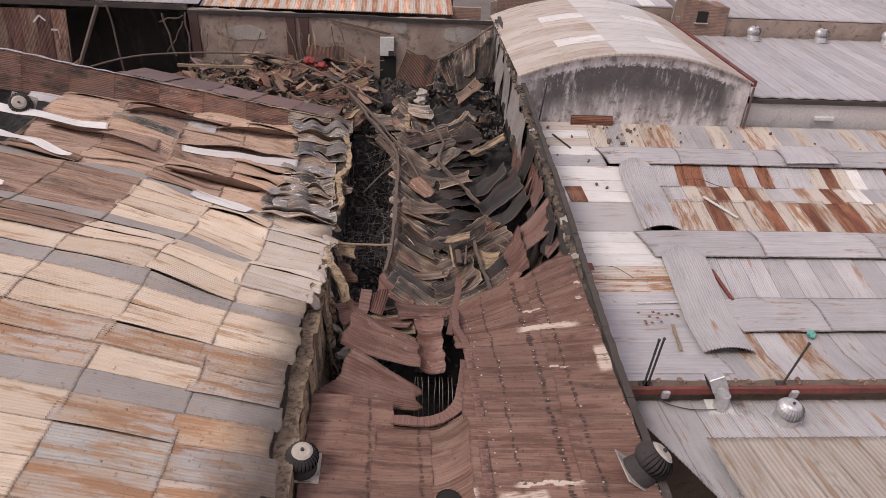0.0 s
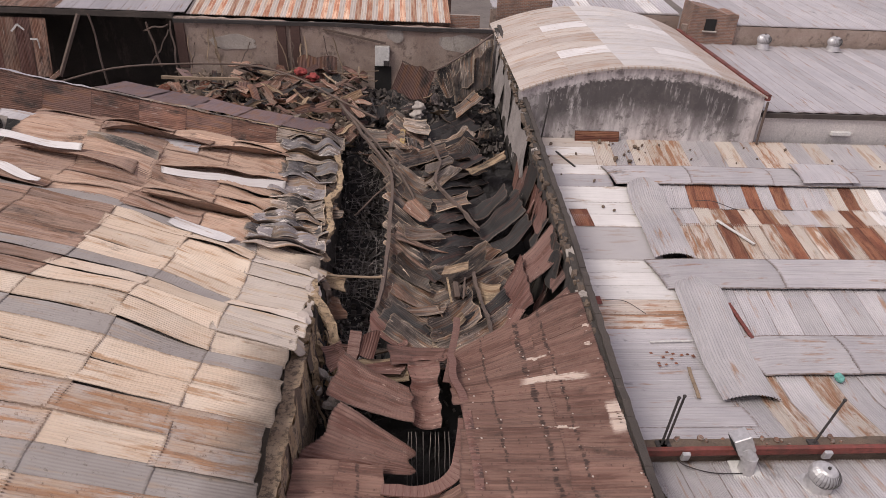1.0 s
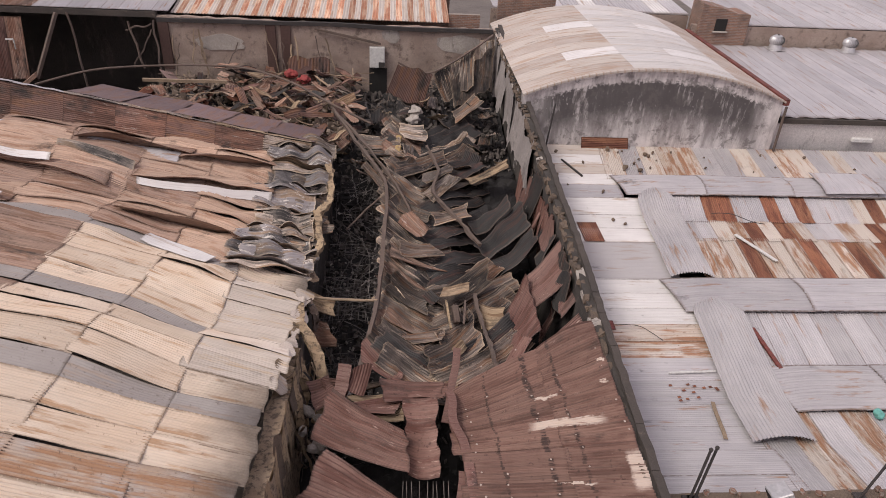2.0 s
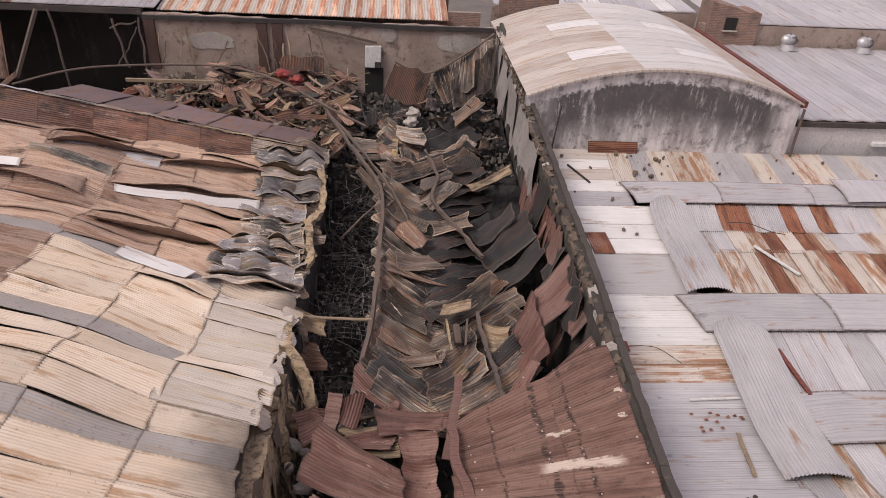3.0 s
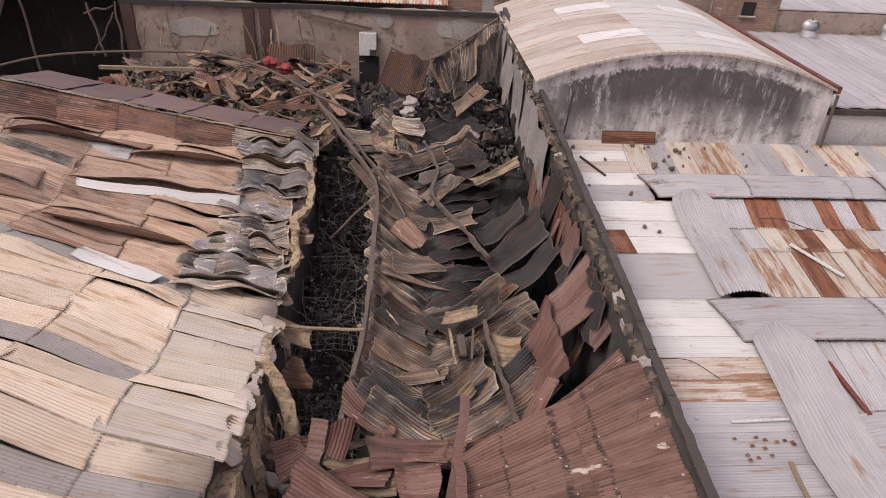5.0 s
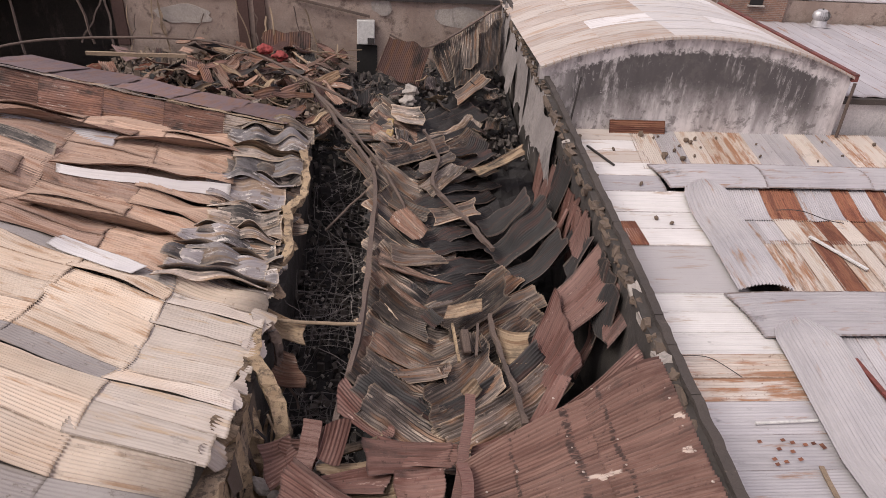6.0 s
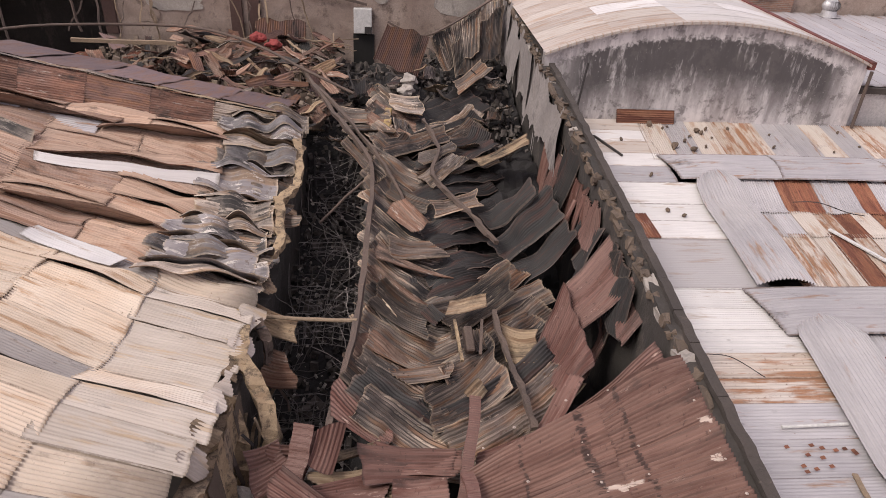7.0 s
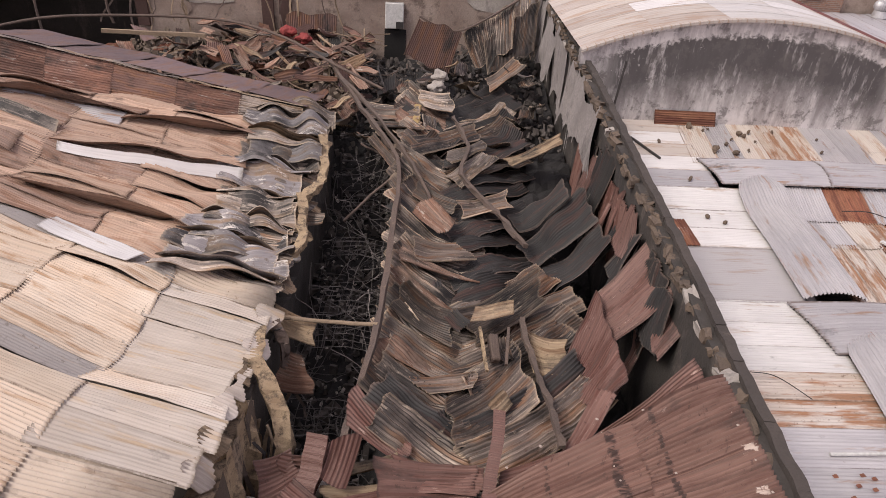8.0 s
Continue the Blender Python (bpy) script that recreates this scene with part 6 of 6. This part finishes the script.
    # red rags and pale papery rubbish
    for x, y, z, m, lab in ((-5.9, 40.2, 7.35, REDCLOTH, "crumpled red cloth on the rear heap"), (-5.2, 40.0, 7.15, REDCLOTH, "crumpled red cloth on the rear heap"), (0.62, 36.4, 6.9, PALEPLASTER, "crumpled pale paper-like lump on the heap"), (0.5, 36.0, 6.6, PALEPLASTER, "crumpled pale paper-like lump on the heap")):
        bm = bmesh.new()
        bmesh.ops.create_icosphere(bm, subdivisions=3, radius=0.32)
        for v in bm.verts:
            v.co *= 1 + 0.6 * noise.noise(v.co * 5 + Vector((x, y, z)))
            v.co.z *= 0.7
        bmesh.ops.transform(bm, matrix=Matrix.Translation((x, y, z)), verts=bm.verts)
        tagged(part("crumpled_rag", bm, m, None), lab, "rag")


BROWNDARK = plain("dark_rusty_metal", (0.10, 0.055, 0.045), 0.7)
rear_wall_things()


# ---- open bay at the rear, west ----
def rear_bay():
    for k in range(5):
        x = -24.5 + 0.86 * k
        sheet("standing_sheet", (x, 41.8, 6.1), (x + 0.1, 42.3, 9.3), (x + 0.98, 42.3, 9.3), (x + 0.86, 41.8, 6.1), MAROON if k % 2 else BROWN, None, rough=0.05, label="standing dark rusty sheet with white paint marks", category="roof sheet", group="standing sheets")
    for a, b in (((-21.9, 8.6), (-21.5, 9.0)), ((-21.5, 9.0), (-21.2, 8.7)), ((-21.0, 8.2), (-20.6, 8.2)), ((-20.6, 8.2), (-20.6, 7.7))):
        beam("paint_mark", (a[0], 41.95, a[1]), (b[0], 41.95, b[1]), 0.03, 0.10, WHITEPLASTIC, None, label="white painted stroke on a rusty sheet", category="paint mark", group="paint marks")
    for a, b in (((-14.6, 42.2, 9.3), (-14.0, 41.8, 6.9)), ((-14.6, 41.9, 6.9), (-13.4, 42.1, 8.9)), ((-14.8, 42.1, 8.9), (-13.4, 42.2, 9.2)), ((-17.8, 42.4, 9.6), (-16.9, 41.6, 4.4)), ((-13.3, 42.2, 9.4), (-13.0, 41.6, 6.5))):
        beam("bent_angle", a, b, 0.09, 0.07, STEEL, None, wob=0.15, label="bent rusty angle iron hanging in the open bay", category="angle iron", group="bent angle irons")
    slab_wall("wall_bay_beam", [(-27, 42.7, 9.75), (-13.2, 42.7, 9.75)], 0.3, 9.45, COPING, "blackened lintel over the open bay", rows=2)
    slab_wall("wall_bay_side", [(-27.2, 33, 9.6), (-27.2, 48.8, 9.6)], 0.3, 0, BURNTPLASTER, "side wall of the open bay", rows=3)


rear_bay()


# ---- turbine ventilators ----
def turbine_vent(label, metal_top, metal_side, group="roof ventilators", inner=None, skirt=None):
    v = base("turbine_vent", (0, 0, 0), label, "ventilator", group)
    bm = bmesh.new()
    box_verts(bm, Matrix.Translation((0, 0, 0.02)), 0.95, 0.9, 0.03, 0.01)
    part("flashing", bm, skirt or metal_side, v)
    bm = bmesh.new()
    bmesh.ops.create_cone(bm, cap_ends=True, segments=28, radius1=0.40, radius2=0.34, depth=0.28, matrix=Matrix.Translation((0, 0, 0.17)))
    part("neck", bm, metal_side, v)
    bm = bmesh.new()
    bmesh.ops.create_uvsphere(bm, u_segments=24, v_segments=12, radius=0.36, matrix=Matrix.Translation((0, 0, 0.52)) @ Matrix.Diagonal((1, 1, 0.72, 1)))
    part("core", bm, inner or GLOOM, v)
    n = 26
    me = None
    for k in range(n):
        ob = None
        if me is not None:
            ob = new("vane", me)
            ob.parent = v
            ob.rotation_euler = (0, 0, 2 * math.pi * k / n)
            continue
        bm = bmesh.new()
        a = 0.0
        prev = None
        for i in range(8):
            ph = -0.95 + 1.9 * i / 7
            r, z = 0.44 * math.cos(ph), 0.52 + 0.32 * math.sin(ph)
            p = bm.verts.new((r * math.cos(a), r * math.sin(a), z))
            q = bm.verts.new(((r - 0.03) * math.cos(a + 0.20), (r - 0.03) * math.sin(a + 0.20), z))
            if prev:
                bm.faces.new((prev[0], prev[1], q, p))
            prev = (p, q)
        me = part("vane", bm, metal_side, v).data
    bm = bmesh.new()
    bmesh.ops.create_cone(bm, cap_ends=True, segments=28, radius1=0.27, radius2=0.20, depth=0.05, matrix=Matrix.Translation((0, 0, 0.80)))
    part("cap", bm, metal_top, v)
    bm = bmesh.new()
    bmesh.ops.create_cone(bm, cap_ends=True, segments=10, radius1=0.05, radius2=0.04, depth=0.06, matrix=Matrix.Translation((0, 0, 0.85)))
    part("hub", bm, DARKSTEEL, v)
    return v


bright = turbine_vent("round bright metal turbine ventilator on the grey roof", BRIGHTMETAL, BRIGHTMETAL, inner=plain("shaded_galvanised", (0.42, 0.40, 0.40), 0.5, 0.3))
for x, y, z in ((22.3, 44.0, 8.55), (26.9, 44.0, 8.55), (31.5, 44.0, 8.55)):
    copy_thing(bright, pose(x, y, z))
bright.matrix_basis = pose(9.35, 12.5, 6.72, 6, 0, 20) @ Matrix.Scale(0.8, 4)
dark = turbine_vent("soot-blackened turbine ventilator with a pale cap", plain("sooty_pale_metal", (0.48, 0.42, 0.36), 0.6), DARKSTEEL, "burnt roof ventilators", skirt=PALEPLASTER)
copy_thing(dark, pose(4.45, 9.95, 7.8, -5, 38, 0))
copy_thing(dark, pose(-16.0, 27.9, 8.85, 60, 20, 10))
dark.matrix_basis = pose(-2.72, 10.85, 7.05, 8, 5, 0) @ Matrix.Scale(0.85, 4)


# ---- duct, posts and small things on the tin roofs ----
def duct():
    v = base("roof_duct", (7.75, 13.0, 6.7), "galvanised round duct with a square hood beside the red beam", "duct")
    bm = bmesh.new()
    bmesh.ops.create_cone(bm, cap_ends=True, segments=24, radius1=0.19, radius2=0.17, depth=0.5, matrix=pose(7.85, 13.0, 6.9))
    part("pipe", bm, BRIGHTMETAL, v)
    bm = bmesh.new()
    bmesh.ops.create_cone(bm, cap_ends=True, segments=24, radius1=0.19, radius2=0.19, depth=0.36, matrix=pose(7.8, 13.08, 7.15, -25, -30, 0))
    part("elbow", bm, BRIGHTMETAL, v)
    bm = bmesh.new()
    box_verts(bm, pose(7.68, 13.25, 7.38, -15, -25, 0), 0.42, 0.46, 0.42, 0.02)
    hood = part("hood", bm, BRIGHTMETAL, v)
    bm = bmesh.new()
    box_verts(bm, pose(7.68, 13.25, 7.38, -15, -25, 0) @ Matrix.Translation((-0.212, 0, 0.01)), 0.012, 0.38, 0.34)
    part("hood_opening", bm, GLOOM, hood, "dark square opening")
    bm = bmesh.new()
    box_verts(bm, pose(7.85, 12.95, 6.68, 8, 0, 0), 0.7, 0.6, 0.02)
    part("base_flashing", bm, WHITEPLASTIC, v)
    bent("duct_cable", [(7.7, 12.85, 6.75), (7.0, 12.9, 6.72), (6.4, 13.1, 6.75), (6.2, 13.2, 6.9)], 0.025, 0.025, DARKSTEEL, "thin dark cable running from the duct base", "cable", False)


duct()


def steel_post(x, y, z, tx, ty, tz, label):
    v = base("steel_post", (x, y, z), label, "post", "posts on the low wall")
    beam("shaft", (x, y, z), (tx, ty, tz), 0.06, 0.06, DARKSTEEL, v, flat=False)
    bm = bmesh.new()
    bmesh.ops.create_icosphere(bm, subdivisions=2, radius=0.045, matrix=Matrix.Translation((tx, ty, tz)))
    part("cap", bm, DARKSTEEL, v)
    bm = bmesh.new()
    box_verts(bm, Matrix.Translation((x, y, z)), 0.25, 0.25, 0.06)
    part("foot", bm, DARKSTEEL, v)


steel_post(5.9, 13.5, 7.0, 6.0, 13.55, 8.5, "leaning dark steel post on the low wall")
steel_post(6.0, 13.5, 7.0, 6.15, 13.6, 8.5, "leaning dark steel post on the low wall")
steel_post(9.7, 13.5, 7.0, 10.05, 13.6, 8.35, "thin dark steel post leaning from the low wall")
for x in (6.4, 9.9, 13.5):
    bm = bmesh.new()
    box_verts(bm, pose(x, 13.2, 6.95, 10, 0, 0), 0.2, 0.1, 0.26, 0.02)
    tagged(part("beam_bracket", bm, BRIGHTMETAL, None), "grey metal bracket holding the red beam", "bracket", "beam brackets")
beam("antenna_pole", (6.0, 31.0, 6.8), (6.3, 31.3, 9.3), 0.075, 0.075, DARKSTEEL, None, label="thin dark pole standing by the gable", category="pole", flat=False)
sheet("leaning_board", (7.95, 32.15, 6.95), (10.1, 32.15, 6.95), (10.1, 32.38, 7.4), (7.95, 32.38, 7.4), RUST, None, label="rusted red sheet leaning on the gable wall", category="sheet")
beam("loose_rod", (6.8, 30.9, 6.95), (7.4, 29.5, 6.85), 0.06, 0.06, DARKSTEEL, None, label="dark rod lying on the white sheets", category="rod")
beam("plastic_tube", (7.5, 18.6, 5.93), (8.9, 18.66, 5.93), 0.07, 0.07, WHITEPLASTIC, None, label="white plastic tube lying on the tin roof", category="tube", flat=False)
beam("lath", (8.35, 17.5, 5.86), (8.1, 16.1, 5.98), 0.10, 0.03, WOOD, None, wob=0.03, label="pale wooden lath lying on the tin roof", category="lath")
beam("lath", (12.4, 25.6, 6.42), (13.2, 23.9, 6.35), 0.12, 0.04, WHITEPLASTIC, None, label="white lath lying on the rusted sheets", category="lath")
beam("red_flashing_strip", (10.75, 20.4, 6.12), (10.85, 18.7, 6.0), 0.12, 0.06, REDPAINT, None, label="dark red metal strip on the grey sheets", category="strip")
sheet("tin_offcut", (5.55, 20.3, 6.12), (6.4, 20.3, 6.12), (6.4, 20.75, 6.14), (5.5, 20.75, 6.14), REDPAINT, None, label="dark red tin offcut on the roof", category="sheet", amp=0.008)
bent("bent_rod", [(6.4, 20.5, 6.15), (6.8, 20.45, 6.2), (7.2, 20.3, 6.22), (7.7, 19.8, 6.12)], 0.02, 0.02, DARKSTEEL, "bent thin rod lying on the tin roof", "rod", False)
bent("bent_rod", [(12.0, 27.0, 6.55), (12.6, 26.7, 6.7), (13.3, 26.3, 6.6), (13.8, 26.2, 6.55)], 0.03, 0.03, DARKSTEEL, "bent thin rod lying on the rusted sheets", "rod", False)
for k in range(14):
    x, y = 7.2 + RNG.uniform(0, 1.7), 17.9 + RNG.uniform(-0.5, 0.3)
    sheet("rust_flake", (x, y, 5.84), (x + 0.10, y + 0.02, 5.84), (x + 0.08, y + 0.09, 5.85), (x - 0.02, y + 0.06, 5.85), RUST, None, amp=0.0, rough=0.02, nl=2, label="small dark red rust flake on the tin roof", category="flake", group="rust flakes")
bm = bmesh.new()
bmesh.ops.create_icosphere(bm, subdivisions=3, radius=0.14)
for vv in bm.verts:
    vv.co *= 1 + 0.5 * noise.noise(vv.co * 6)
bmesh.ops.transform(bm, matrix=Matrix.Translation((12.7, 16.9, 6.0)), verts=bm.verts)
tagged(part("plastic_bag", bm, TEAL, None), "crumpled teal plastic bag under the capping", "bag")

# burnt machine part on the heap
def burnt_box():
    v = base("burnt_cabinet", (1.5, 21.3, 6.1), "burnt metal box with a straw-coloured crushed cover", "cabinet")
    bm = bmesh.new()
    box_verts(bm, pose(1.55, 21.0, 6.15, 25, 10, 10), 0.2, 0.6, 0.2, 0.03)
    part("body", bm, STEEL, v)
    beam("side_rail", (1.25, 21.3, 6.45), (1.35, 20.3, 6.15), 0.06, 0.08, FOAM, v)
    beam("side_rail", (1.85, 21.3, 6.45), (1.75, 20.5, 6.15), 0.06, 0.08, STEEL, v)
    sheet("crushed_cover", (1.05, 21.5, 6.45), (2.0, 21.7, 6.55), (2.05, 22.2, 6.5), (1.2, 22.1, 6.4), STRAW, v, rough=0.08)


burnt_box()
for a, b, w in (((0.95, 16.4, 6.3), (1.36, 18.4, 7.0), 0.2), ((-1.75, 17.2, 6.2), (-1.6, 17.9, 6.9), 0.35)):
    beam("red_fold", a, b, w, 0.05, MAROON, None, wob=0.06, label="upright folded strip of dark red roofing", category="roof sheet", group="fallen roof sheets")
for k in range(9):
    x = -0.15 + 0.14 * k
    beam("steel_bar", (x, 13.6, 5.0), (x + RNG.uniform(-0.05, 0.05), 14.9, 6.0), 0.022, 0.022, WIRE, None, wob=0.02, label="thin steel bar showing in the roof gap", category="bar", group="bars in the roof gap", flat=False)
bent("curled_gutter", [(-0.75, 12.35, 6.98), (0.1, 12.3, 6.95), (0.75, 12.5, 7.1), (1.05, 13.1, 7.35), (1.15, 13.9, 7.5)], 0.30, 0.05, MAROON, "curled dark red gutter sheet by the roof gap", "gutter", True, 0.03)
flue = base("flue_opening", (0.5, 10.0, 6.9), "round flue opening in the dark red roof", "flue")
bm = bmesh.new()
bmesh.ops.create_cone(bm, cap_ends=False, segments=24, radius1=0.29, radius2=0.27, depth=0.16, matrix=Matrix.Translation((0.5, 10.0, 6.93)))
part("collar", bm, MAROON, flue)
bm = bmesh.new()
bmesh.ops.create_cone(bm, cap_ends=True, segments=24, radius1=0.27, radius2=0.27, depth=0.02, matrix=Matrix.Translation((0.5, 10.0, 6.97)))
part("dark_shaft", bm, GLOOM, flue)
# two small brick blocks and a gable beyond the vault
slab_wall("wall_brick_block", [(17.6, 45.4, 10.9), (20.6, 45.4, 10.3)], 1.6, 0, BRICK, "brown brick block beyond the vault", jag=0.15)
block = bpy.data.objects["wall_brick_block"]
bm = bmesh.new()
box_verts(bm, Matrix.Translation((18.9, 44.58, 9.7)), 0.7, 0.06, 0.7, 0.01)
part("window_opening", bm, GLOOM, block, "small dark window opening")
bm = bmesh.new()
box_verts(bm, Matrix.Translation((18.9, 44.54, 9.31)), 0.9, 0.16, 0.08, 0.01)
part("window_sill", bm, PALEPLASTER, block)
pale = base("roof_far_north", (12, 52, 0), "pale corrugated roof beyond the barrel vault", "roof", "", "structure")
for k in range(11):
    x = 5.4 + 1.1 * k
    sheet("roof_sheet", (x, 46.2, 9.9), (x, 60, 10.6), (x + 1.14, 60, 10.6), (x + 1.14, 46.2, 9.91), WHITE if k % 4 == 1 else ZINC, pale, amp=0.02, pitch=0.2, nl=3)
slab_wall("wall_far_north", [(5.3, 46.3, 9.8), (17.5, 46.3, 9.8)], 0.2, 0, BURNTPLASTER, "stained wall under the pale far roof")
slab_wall("wall_brick_parapet", [(5.6, 45.6, 10.6), (9.0, 45.6, 10.6)], 0.3, 0, BRICK, "dark brick parapet beyond the vault")
bm = bmesh.new()
box_verts(bm, pose(21.5, 33.0, 7.35), 1.0, 0.35, 0.2, 0.03)
tagged(part("gutter_box", bm, WHITEPLASTIC, None), "short white gutter box by the cream wall", "gutter")
beam("drain_pipe", (16.9, 32.25, 9.1), (16.95, 32.25, 7.0), 0.12, 0.12, STEEL, None, label="rusty drain pipe on the gable corner", category="pipe", flat=False)
bm = bmesh.new()
box_verts(bm, pose(5.62, 36.2, 9.32, -2, 0, 0), 0.35, 2.0, 0.05, 0.01)
tagged(part("gutter_sheet", bm, WHITE, None), "short bright white gutter length by the vault", "gutter")
